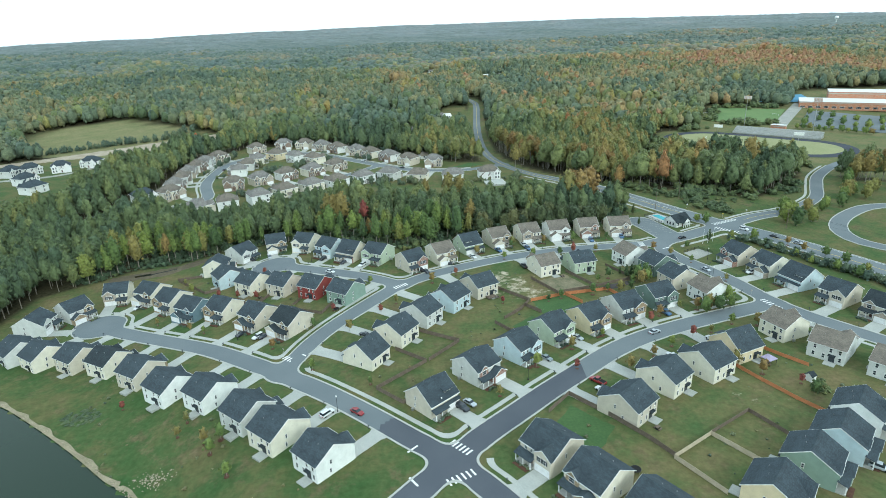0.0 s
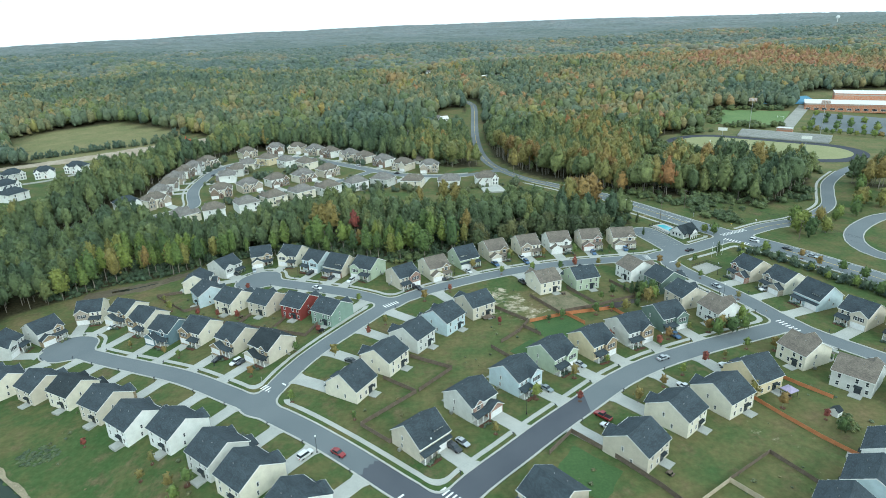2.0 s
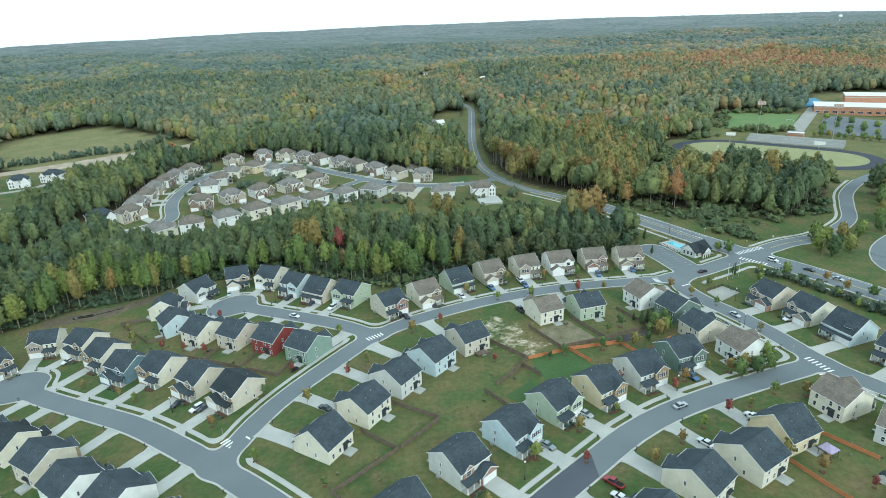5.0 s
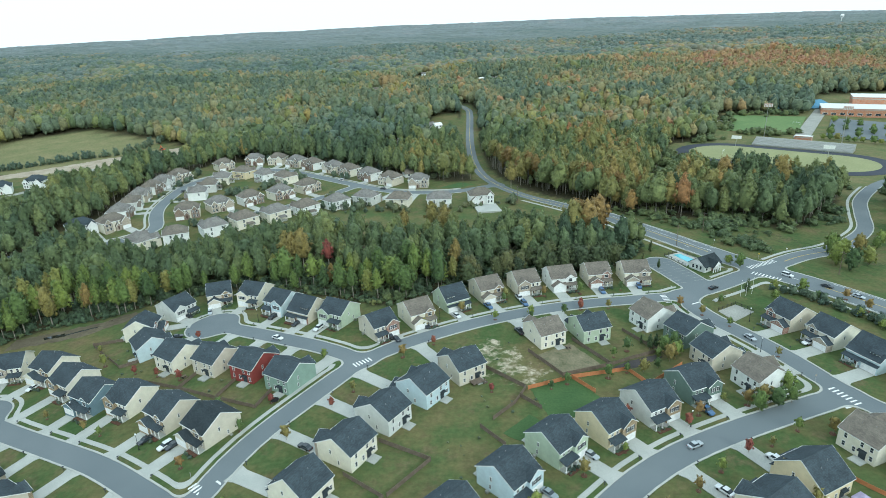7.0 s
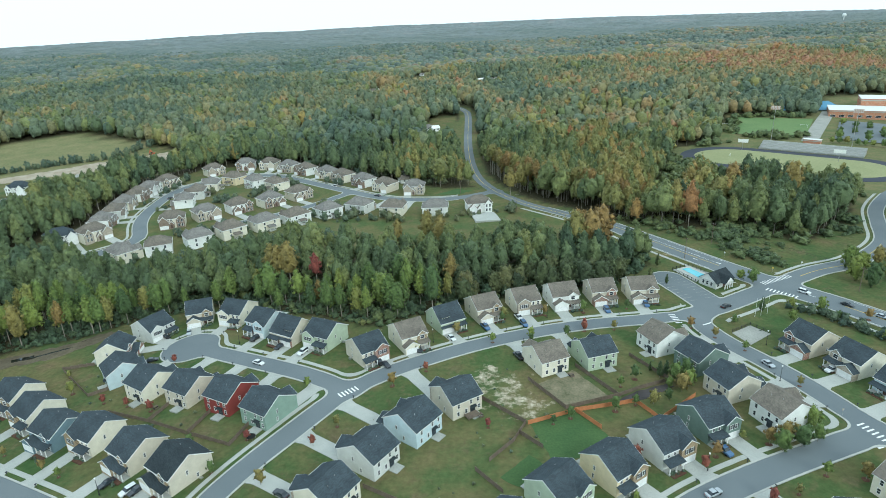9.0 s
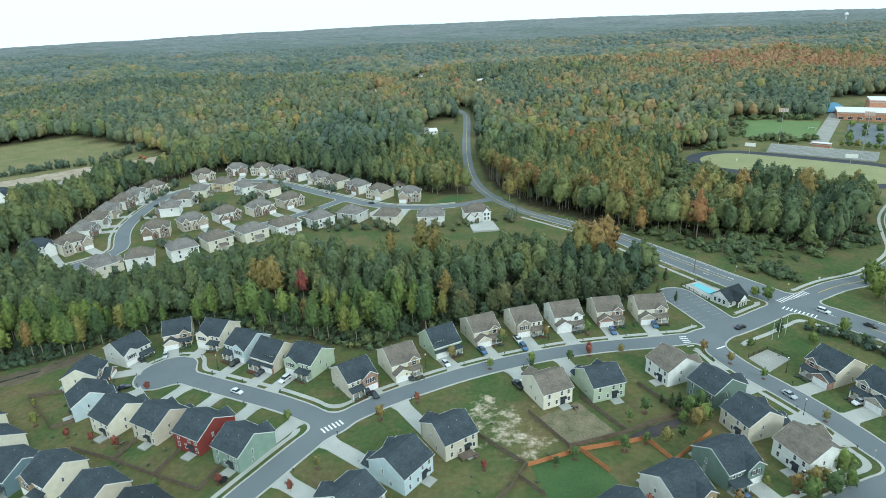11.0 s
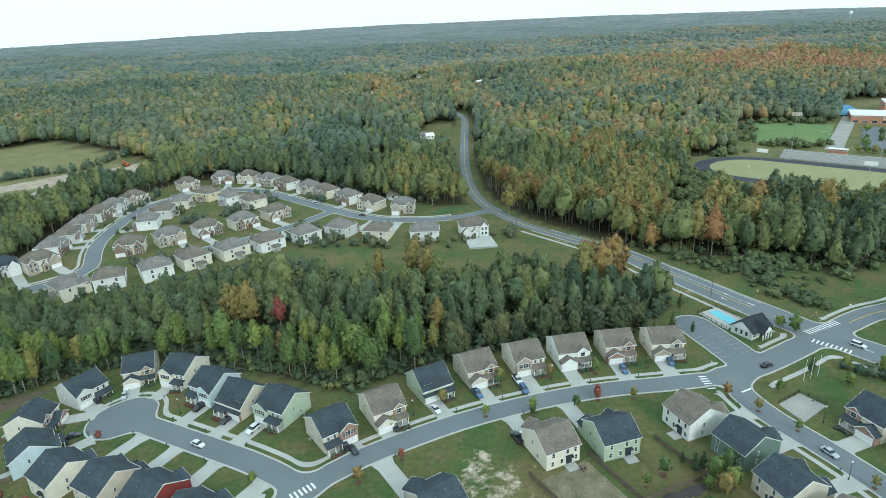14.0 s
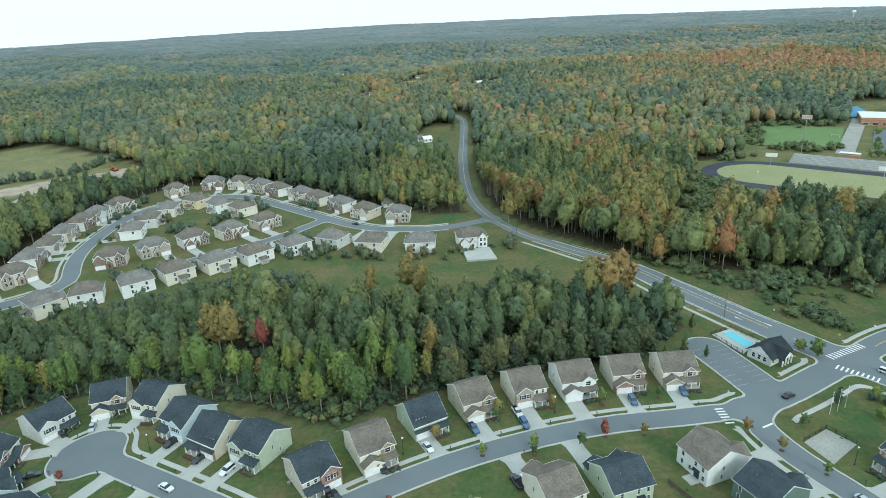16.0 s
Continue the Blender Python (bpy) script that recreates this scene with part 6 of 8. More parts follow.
for k in range(len(bank)):
    u = bank[min(k + 1, len(bank) - 1)] - bank[max(k - 1, 0)]
    u = u / np.linalg.norm(u)
    nx_, ny_ = -u[1], u[0]
    if float(shore(np.array(bank[k][0] + nx_), np.array(bank[k][1] + ny_))) < 0:
        nx_, ny_ = -nx_, -ny_
    wide_ = 1.1 + 0.5 * math.sin(k * 0.9) + rng_t.uniform(-0.3, 0.3)
    for off in (-0.6, wide_):
        px, py = bank[k][0] + nx_ * off, bank[k][1] + ny_ * off
        bv.append((px, py, max(ground_at(px, py), -9.5) + 0.07))
    if k:
        bf.append((2 * k - 2, 2 * k - 1, 2 * k + 1, 2 * k))
tagged(solid("pond_bank", bv, bf, STRAW_BANK), "thin bank of pale bare earth round the pond", "bank", kind="structure")
tagged(new("shore_stones", raw_mesh("shore_stones", np.concatenate(vs), np.concatenate(fs), CLAY)), "pale stones along the pond's bank", "stones", kind="stuff")

# ---- patches of bare earth, new turf and concrete ----
TURF = mottled("new_turf", (0.050, 0.098, 0.034), (0.075, 0.125, 0.044), 0.12, 1.4, 0.95, 0.5, dist=0.1)
MUD = mottled("mud", (0.085, 0.070, 0.046), (0.15, 0.125, 0.085), 0.2, 1.2, 0.9, 0.5)
DITCH = plain("ditch_water", (0.020, 0.022, 0.018), 0.08, 0.5)
SOIL = mottled("dark_soil", (0.050, 0.045, 0.046), (0.085, 0.075, 0.074), 0.3, 2.0, 0.95, 0.5)
STRAW = mottled("straw_yard", (0.085, 0.095, 0.048), (0.25, 0.21, 0.14), 0.25, 1.6, 0.95, 0.5)


def ribbon(name, line, offset, half, top, material, label):
    """A thin painted line along a road."""
    verts, faces = [], []
    n = len(line)
    for k in range(n):
        u = line[min(k + 1, n - 1)] - line[max(k - 1, 0)]
        u = u / np.linalg.norm(u)
        for s in (-1, 1):
            px, py = line[k][0] - u[1] * (offset + s * half), line[k][1] + u[0] * (offset + s * half)
            verts.append((px, py, ground_at(px, py) + top))
    faces = [(2 * k, 2 * k + 1, 2 * k + 3, 2 * k + 2) for k in range(n - 1)]
    tagged(solid(name, verts, faces, material), label, "road marking", kind="structure")


def blob(name, poly, material, top, label, category, ragged=0.0, seed=0):
    """A patch of ground cover that hugs the land, with a ragged edge where it is natural."""
    rng = random.Random(seed)
    pts = []
    for (x0, y0), (x1, y1) in zip(poly, poly[1:] + poly[:1]):
        n = max(1, int(math.hypot(x1 - x0, y1 - y0) / (2.0 if ragged else 8.0)))
        for k in range(n):
            pts.append((x0 + (x1 - x0) * k / n + rng.uniform(-ragged, ragged), y0 + (y1 - y0) * k / n + rng.uniform(-ragged, ragged)))
    return patch(name, pts, material, top, label, category, 0.12)


blob("turf_1", [(36.3, 224.5), (51.0, 231.0), (57.7, 217.5), (49.5, 210.0), (40.0, 207.6)], TURF, 0.0, "bright green new turf in a fenced yard", "turf", 0.3, 1)
blob("turf_2", [(25.0, 203.0), (34.0, 211.5), (38.0, 206.0), (31.0, 199.0)], TURF, 0.004, "bright green new turf behind a house", "turf", 0.3, 2)
blob("turf_3", [(28.0, 139.0), (36.5, 152.0), (47.0, 141.0), (40.0, 131.0)], TURF, 0.0, "bright green lawn inside a wooden fence", "turf", 0.3, 3)
blob("turf_4", [(9.0, 482.0), (25.0, 495.0), (36.0, 488.0), (24.0, 480.5)], TURF, 0.004, "bright green lawn at the far estate entry", "turf", 0.3, 5)
patch("patio_terrace", [(31.0, 432.0), (45.5, 433.0), (48.0, 417.0), (33.0, 415.5)], CONCRETE, 0.9, "raised pale patio behind a house", "patio", 1.2, "")
blob("bare_yard", [(42.1, 245.4), (54.8, 252.3), (63.1, 235.8), (48.2, 232.0)], STRAW, 0.0, "bare straw-coloured fenced yard", "yard", 0.3, 4)
blob("mulch_strip", [(63.5, 233.7), (72.5, 238.8), (83.2, 242.6), (84.0, 240.5), (72.7, 234.2), (65.1, 232.6)], SOIL, 0.004, "dark bare mulch between two yards", "bare earth", 0.4, 6)
patch("concrete_pad", [(117.7, 272.8), (126.8, 277.8), (130.9, 270.9), (120.2, 263.8)], CONCRETE_OLD, 0.1, "empty pale concrete parking pad", "pavement")
blob("building_works", [(-248, 668), (-231, 638), (-250, 630), (-272, 611), (-292, 598), (-322, 590), (-420, 536), (-420, 552), (-338, 609), (-306, 634), (-278, 646)], CLAY, 0.05, "bare graded earth of a building site", "bare earth", 1.5, 20)
ribbon("cove_street", spline([(-300, 600), (-296, 574), (-298, 552), (-308, 530), (-322, 505), (-345, 492), (-385, 482)], 3.0), 0.0, 3.4, 0.05, CONCRETE_OLD, "pale new street of the western cove")
blob("muddy_bank", [(-172, 282), (-160, 287), (-146, 292), (-134, 301), (-126, 309), (-132, 312), (-144, 305), (-158, 298), (-174, 291)], MUD, 0.0, "bare trampled mud along the wood's edge", "bare earth", 0.8, 31)
blob("ditch_water", [(-161, 290.5), (-152, 293.5), (-143, 298.5), (-137.5, 304.5), (-139.5, 306), (-147, 300.5), (-155, 296), (-162.5, 292.5)], DITCH, 0.05, "dark still water in a drainage ditch", "water", 0.3, 32)
digger = thing("excavator", -261, 655, 150, "orange tracked excavator on the graded earth", "excavator")
ORANGE_PAINT = plain("orange_paint", (0.55, 0.10, 0.04), 0.45)
for s_ in (-1, 1):
    solid("track", *box_data(-2.0, 2.0, s_ * 1.3 - 0.35, s_ * 1.3 + 0.35, 0.0, 0.9), RUBBER, digger)
solid("body", *join(box_data(-1.9, 1.3, -1.4, 1.4, 0.95, 2.1), box_data(-1.9, -0.6, -1.4, 1.4, 2.1, 2.5)), ORANGE_PAINT, digger)
solid("cab", *box_data(0.0, 1.6, 0.3, 1.4, 1.0, 3.0), GLASS, digger)
solid("boom", [(1.0, -0.5, 1.6), (1.0, 0.0, 1.6), (4.2, 0.0, 4.6), (4.2, -0.5, 4.6), (0.8, -0.5, 2.2), (0.8, 0.0, 2.2), (4.2, 0.0, 5.2), (4.2, -0.5, 5.2)], BOX_FACES, ORANGE_PAINT, digger)
solid("stick", [(4.0, -0.45, 4.7), (4.0, -0.05, 4.7), (6.0, -0.05, 1.2), (6.0, -0.45, 1.2), (4.5, -0.45, 5.1), (4.5, -0.05, 5.1), (6.5, -0.05, 1.4), (6.5, -0.45, 1.4)], BOX_FACES, ORANGE_PAINT, digger)
solid("bucket", *box_data(5.7, 6.6, -0.8, 0.3, 0.3, 1.3), METAL, digger)

# ---- pool, clubhouse and car park by the entry ----
patch("pool_deck", [(118.6, 333.2), (127.4, 337.2), (132.4, 327.2), (123.4, 319.0)], CONCRETE, 0.12, "pale concrete pool deck", "pool deck")
m, nt, b = shader("pool_water", 0.05, 0, 0.5)
b.inputs["Base Color"].default_value = (0.12, 0.45, 0.53, 1)
bump(nt, b, noise_tex(nt, 1.2, 3), 0.1, 0.05)
pool = thing("swimming_pool", 126.0, 329.0, 0, "turquoise swimming pool with pale coping", "pool")
pq = [(-3.2, 4.6), (0.6, 5.8), (4.4, -3.2), (0.4, -6.2)]
solid("coping", *slab_poly([(a * 1.1, b_ * 1.08, 0.2) for a, b_ in pq[::-1]], 0.3), KERB, pool)
solid("water", *slab_poly([(a, b_, 0.206) for a, b_ in pq[::-1]], 0.1), m, pool)


def clubhouse(x, y, turn):
    base = thing("clubhouse", x, y, turn, "small white clubhouse with black cross-gabled roof and porch", "building")
    solid("wall", *box_data(-5.5, 5.5, -4.2, 4.2, -0.5, 3.1), SIDING["grey"], base)
    solid("gable_wall", [(-5.5, -4.2, 3.1), (-5.5, 4.2, 3.1), (-5.5, 0, 6.0), (5.5, -4.2, 3.1), (5.5, 4.2, 3.1), (5.5, 0, 6.0)], [(0, 1, 2), (3, 5, 4), (0, 2, 5, 3), (1, 4, 5, 2), (0, 3, 4, 1)], TRIM, base)
    for s in (-1, 1):
        c = [(-6.0, s * 4.8, 2.75), (6.0, s * 4.8, 2.75), (6.0, 0, 6.2), (-6.0, 0, 6.2)]
        solid("roof", *slab_poly(c if s < 0 else c[::-1], 0.2), ROOF["black"], base)
    solid("porch_gable", [(-2.6, -4.3, 3.0), (2.6, -4.3, 3.0), (0, -4.3, 5.2), (-2.6, -6.6, 3.0), (2.6, -6.6, 3.0), (0, -6.6, 5.2)], [(0, 2, 1), (3, 4, 5), (0, 3, 5, 2), (1, 2, 5, 4), (0, 1, 4, 3)], TRIM, base)
    for s in (-1, 1):
        c = [(s * 3.1, -6.9, 2.7), (s * 3.1, -2.0, 2.7), (0, -0.2, 5.5), (0, -6.9, 5.5)]
        solid("porch_roof", *slab_poly(c if s > 0 else c[::-1], 0.18), ROOF["black"], base)
    post_me = mesh_from("post", *box_data(-0.16, 0.16, -0.16, 0.16, -0.3, 3.0), TRIM)
    for k in (-2.4, -0.8, 0.8, 2.4):
        place("post", post_me, base, k, -6.4, 0, 0)
    for k in (-4.2, 4.2):
        window(base, k, -4.2, 0.9, -90, 1.4, 1.6)
    for k in (-2.0, 0.0, 2.0):
        window(base, 5.5, k, 0.9, 0, 1.2, 1.6)
        window(base, -5.5, k, 0.9, 180, 1.2, 1.6)
    solid("door", *box_data(-0.9, 0.9, -4.27, -4.2, 0, 2.3), DOOR_DARK, base)


clubhouse(131.0, 317.0, 30)


def fence(points, material, tall, label, step=3.3, pickets=False, name="wooden_fence"):
    """Posts with panels between them, following the ground."""
    x0, y0 = points[0]
    base = thing(name, x0, y0, 0, label, "fence", "fences")
    z0 = ground_at(x0, y0)
    post_me = shared(("fpost", tall, material.name), lambda: mesh_from("post", *join(box_data(-0.06, 0.06, -0.06, 0.06, -0.4, tall + 0.08)), material))
    for (ax, ay), (bx_, by_) in zip(points, points[1:]):
        length = math.hypot(bx_ - ax, by_ - ay)
        n = max(1, round(length / step))
        seg = length / n
        ang = math.degrees(math.atan2(by_ - ay, bx_ - ax))

        def panel():
            if pickets:
                return mesh_from("panel", *join(box_data(0, seg, -0.02, 0.02, 0.15, 0.2), box_data(0, seg, -0.02, 0.02, tall - 0.15, tall - 0.1), *[box_data(q, q + 0.03, -0.015, 0.015, 0.1, tall) for q in np.arange(0.15, seg, 0.3)]), material)
            boards = int(seg / 0.3)
            vv, ff = [], []
            prof = []
            for q in range(boards):
                prof += [(q * seg / boards, 0.03), ((q + 0.85) * seg / boards, 0.03), ((q + 0.9) * seg / boards, 0.012)]
            prof += [(seg, 0.012), (seg, -0.03), (0, -0.03)]
            k = len(prof)
            vv = [(u, v, z) for z in (0.06, tall) for u, v in prof]
            ff = [(i, (i + 1) % k, (i + 1) % k + k, i + k) for i in range(k)] + [tuple(range(k - 1, -1, -1)), tuple(range(k, 2 * k))]
            return mesh_from("panel", vv, ff, material)
        pm_ = shared(("panel", round(seg, 2), tall, material.name), panel)
        for k in range(n):
            px, py = ax + (bx_ - ax) * k / n, ay + (by_ - ay) * k / n
            place("post", post_me, base, px - x0, py - y0, ground_at(px, py) - z0, ang)
            place("panel", pm_, base, px - x0, py - y0, ground_at(px, py) - z0, ang)
    place("post", post_me, base, points[-1][0] - x0, points[-1][1] - y0, ground_at(*points[-1]) - z0, 0)


CEDAR, GREY_F, PALE_F = "new red-brown cedar board fence round a yard", "weathered grey-brown board fence round a yard", "pale wooden board fence round a yard"
fence([(35.6, 224.4), (47.4, 228.4), (50.6, 229.6), (66.2, 232.3), (69.5, 233.1)], WOOD_NEW, 1.5, CEDAR)
fence([(50.7, 229.4), (56.1, 221.1)], WOOD_NEW, 1.5, CEDAR)
fence([(69.7, 232.8), (73.9, 223.8)], WOOD_NEW, 1.5, CEDAR)
fence([(74.2, 224.0), (88.5, 234.7)], WOOD_NEW, 1.5, CEDAR)
fence([(92.8, 174.0), (98.8, 160.9), (103.9, 150.8), (109.0, 142.6)], WOOD_NEW, 1.3, CEDAR)
fence([(107.5, 182.5), (112.0, 176.0), (117.8, 168.5)], WOOD_NEW, 1.3, CEDAR)
fence([(29.5, 148.5), (37.2, 157.1), (45.9, 147.0), (54.8, 134.8), (59.0, 127.5)], WOOD_OLD, 1.6, GREY_F)
fence([(80.2, 123.7), (71.9, 135.9), (58.5, 127.0), (66.3, 113.8)], WOOD_PALE, 1.5, PALE_F)
fence([(71.9, 136.2), (87.0, 145.8), (94.1, 131.8)], WOOD_OLD, 1.3, GREY_F)
fence([(56.0, 254.6), (65.5, 236.2), (48.0, 231.1), (39.0, 247.7)], WOOD_OLD, 1.5, GREY_F)
fence([(75.9, 260.0), (84.0, 243.7), (72.5, 239.6), (65.7, 236.4)], WOOD_OLD, 1.4, GREY_F)
fence([(21.7, 239.4), (35.0, 224.9), (30.5, 217.0), (23.0, 209.3)], WOOD_OLD, 1.5, GREY_F)
fence([(19.0, 206.1), (25.4, 197.5)], WOOD_OLD, 1.5, GREY_F)
fence([(32.4, 220.6), (38.1, 213.7)], WOOD_OLD, 1.5, GREY_F)
fence([(-18.2, 188.4), (-7.0, 179.5), (-22.8, 163.8), (-13.8, 155.6), (-9.6, 159.2)], WOOD_OLD, 1.5, GREY_F)
fence([(-9.9, 201.5), (4.7, 192.7), (-6.2, 180.1)], WOOD_OLD, 1.5, GREY_F)
fence([(-122.7, 281.6), (-134.6, 280.6), (-112.7, 258.8), (-105.0, 263.0)], WOOD_OLD, 1.4, GREY_F)
fence([(-99.0, 246.5), (-82.0, 238.5), (-66.0, 229.5), (-50.5, 221.5)], WOOD_OLD, 1.4, GREY_F)
fence([(-82.0, 238.8), (-79.0, 247.0)], WOOD_OLD, 1.4, GREY_F)
fence([(-66.0, 229.8), (-62.5, 240.0)], WOOD_OLD, 1.4, GREY_F)
fence([(-50.5, 221.8), (-47.5, 231.0)], WOOD_OLD, 1.4, GREY_F)
fence([(123.2, 319.2), (118.4, 333.4), (127.5, 337.5), (132.6, 327.2)], METAL, 1.3, "dark metal picket fence round the pool", 2.4, True, "metal_fence")
fence([(130.9, 271.2), (127.0, 278.2), (118.0, 273.4)], METAL, 1.2, "dark metal railing round the concrete pad", 2.4, True, "metal_fence")

# ---- painted markings ----
STRIPE = {}


def crossing(ax, ay, bx_, by_, count, long=2.6, wide=0.55):
    """White bars laid across a street from kerb to kerb."""
    base = thing("crosswalk", (ax + bx_) / 2, (ay + by_) / 2, math.degrees(math.atan2(by_ - ay, bx_ - ax)), "white bars of a pedestrian crossing", "road marking", "crossings")
    base["kind"] = "structure"
    length = math.hypot(bx_ - ax, by_ - ay)
    me = shared(("bar", long, wide), lambda: mesh_from("bar", *box_data(-wide / 2, wide / 2, -long / 2, long / 2, 0.0, 0.034), PAINT_WHITE))
    for k in range(count):
        place("bar", me, base, -length / 2 + length * (k + 0.5) / count, 0, 0, 0)


def stop_line(ax, ay, bx_, by_):
    base = thing("stop_line", (ax + bx_) / 2, (ay + by_) / 2, math.degrees(math.atan2(by_ - ay, bx_ - ax)), "white stop line on the asphalt", "road marking", "stop lines")
    base["kind"] = "structure"
    length = math.hypot(bx_ - ax, by_ - ay)
    me = mesh_from("bar", *box_data(-length / 2, length / 2, -0.3, 0.3, 0, 0.036), PAINT_WHITE)
    place("bar", me, base, 0, 0, 0, 0)


crossing(101.6, 289.8, 101.9, 281.8, 6)
crossing(-22.4, 242.9, -16.6, 247.3, 6)
crossing(-58.4, 188.6, -52.4, 184.4, 6)
crossing(128.2, 219.0, 131.4, 209.4, 7)
crossing(0.2, 137.3, 5.6, 131.9, 6)
crossing(-1.2, 120.9, 6.4, 125.0, 6)
crossing(150.0, 314.3, 166.2, 321.6, 12, 3.0)
crossing(148.9, 309.2, 157.5, 299.6, 9, 3.0)
stop_line(110.0, 279.7, 113.9, 281.5)
stop_line(-11.6, 133.2, -8.9, 135.9)
stop_line(-10.7, 123.5, -8.4, 120.3)
stop_line(-51.9, 189.4, -49.2, 187.4)
stop_line(126.4, 208.2, 128.5, 208.9)


mline = spline(STREETS["main"], 2.5)
part_n = mline[mline[:, 1] > 335]
part_s = mline[mline[:, 1] < 292]
for nm, seg_ in (("north", part_n), ("south", part_s)):
    ribbon(f"centre_line_{nm}", seg_, 0.0, 0.16, 0.03, PAINT_YELLOW, "yellow centre line of the main road")
    lower = seg_[seg_[:, 1] < 430]
    for s in (-1, 1):
        ribbon(f"edge_line_{nm}_{'a' if s < 0 else 'b'}", lower, s * 6.3, 0.09, 0.032, PAINT_WHITE, "white edge line of the main road")
ribbon("lane_line", part_n[(part_n[:, 1] < 400)], 2.2, 0.08, 0.034, PAINT_WHITE, "white turning-lane line on the main road")
eline = spline(STREETS["entry"], 2.5)
ribbon("entry_line", eline[(eline[:, 0] > 168) & (eline[:, 0] < 232)], 0.0, 0.14, 0.03, PAINT_YELLOW, "yellow centre line of the side road")
bay_me = mesh_from("bay_line", *box_data(-2.4, 2.4, -0.05, 0.05, 0.0, 0.03), CONCRETE)
for k in range(9):
    for side in (-1, 1):
        px, py = 112.3 + 0.76 * k + side * 4.3, 324.0 - 2.75 * k + side * 1.2
        ob = new("bay_line", bay_me)
        ob.matrix_basis = pose(px, py, ground_at(px, py), 0, 0, 15)
        tagged(ob, "worn white parking bay line on asphalt", "road marking", "parking bays", "structure")
arrow_me = mesh_from("arrow", [(-1.6, -0.12, 0.036), (0.6, -0.12, 0.036), (0.6, -0.5, 0.036), (1.6, 0, 0.036), (0.6, 0.5, 0.036), (0.6, 0.12, 0.036), (-1.6, 0.12, 0.036)], [(0, 1, 5, 6), (2, 3, 4)], PAINT_WHITE)
for px, py, ang in ((136.5, 350.0, -62), (142.5, 339.0, -62), (134.0, 345.0, 118), (171.5, 291.0, 120), (176.0, 281.5, 120), (146.5, 326.5, -60), (163.5, 300.5, 120)):
    ob = new("lane_arrow", arrow_me)
    ob.matrix_basis = pose(px, py, ground_at(px, py), 0, 0, ang)
    tagged(ob, "white turning arrow painted on the road", "road marking", "lane arrows", "structure")


# ---- cars ----
CAR_PAINT = {k: plain(k + "_car_paint", c, 0.3, 0.5, 0.2, 0.6) for k, c in
             {"white": (0.72, 0.73, 0.74), "silver": (0.42, 0.45, 0.48), "grey": (0.22, 0.26, 0.28), "dark": (0.03, 0.035, 0.045), "black": (0.012, 0.012, 0.014), "red": (0.25, 0.02, 0.025), "blue": (0.06, 0.13, 0.26)}.items()}
HEADLIGHT = plain("headlight", (0.7, 0.7, 0.68), 0.1, 0.6)
TAILLIGHT = plain("taillight", (0.35, 0.02, 0.02), 0.2, 0.5)


def loft(sections):
    """A shell through closed sections of equal length, with capped ends."""
    n = len(sections[0])
    verts = [v for s in sections for v in s]
    faces = []
    for k in range(len(sections) - 1):
        faces += [(k * n + i, k * n + (i + 1) % n, (k + 1) * n + (i + 1) % n, (k + 1) * n + i) for i in range(n)]
    faces += [tuple(range(n - 1, -1, -1)), tuple(range((len(sections) - 1) * n, len(sections) * n))]
    return verts, faces


def car_meshes(shape, colour):
    long, wide, deck, top = {"sedan": (4.7, 1.82, 0.92, 1.45), "suv": (4.8, 1.92, 1.05, 1.75), "truck": (5.6, 1.98, 1.08, 1.85)}[shape]
    hl, hw = long / 2, wide / 2

    def ring_(x, z1, w):
        return [(x, -w * 0.92, 0.28), (x, w * 0.92, 0.28), (x, w, 0.55), (x, w * 0.97, z1 - 0.08), (x, w * 0.86, z1), (x, -w * 0.86, z1), (x, -w * 0.97, z1 - 0.08), (x, -w, 0.55)]
    body = loft([ring_(-hl, deck * 0.86, hw * 0.86), ring_(-hl + 0.25, deck, hw), ring_(0, deck, hw), ring_(hl * 0.45, deck, hw), ring_(hl - 0.35, deck * 0.86, hw * 0.97), ring_(hl, deck * 0.7, hw * 0.82)])
    c0, c1, t0, t1 = {"sedan": (-1.75, 1.0, -1.0, 0.25), "suv": (-2.25, 1.05, -2.05, 0.4), "truck": (-0.55, 1.35, -0.4, 0.75)}[shape]
    cw, tw = hw * 0.9, hw * 0.76

    def cabin(z0, z1, grow=0.0):
        return ([(c0 - grow, -cw - grow, z0), (c1 + grow, -cw - grow, z0), (c1 + grow, cw + grow, z0), (c0 - grow, cw + grow, z0), (t0 - grow, -tw - grow, z1), (t1 + grow, -tw - grow, z1), (t1 + grow, tw + grow, z1), (t0 - grow, tw + grow, z1)], BOX_FACES)
    paint = CAR_PAINT[colour]
    out = {"body": mesh_from("body", *body, paint, False), "cabin_glass": mesh_from("cabin_glass", *cabin(deck - 0.02, top - 0.06), GLASS),
           "roof_panel": mesh_from("roof_panel", *slab_poly([(t0 - 0.03, -tw, top), (t1 + 0.03, -tw, top), (t1 + 0.03, tw, top), (t0 - 0.03, tw, top)], 0.09), paint)}
    if shape == "truck":
        out["bed"] = mesh_from("cargo_bed", *box_data(-hl + 0.2, c0 - 0.12, -hw * 0.8, hw * 0.8, deck - 0.3, deck + 0.004), RUBBER)
    return out, hl, hw, deck


wheel_me = None


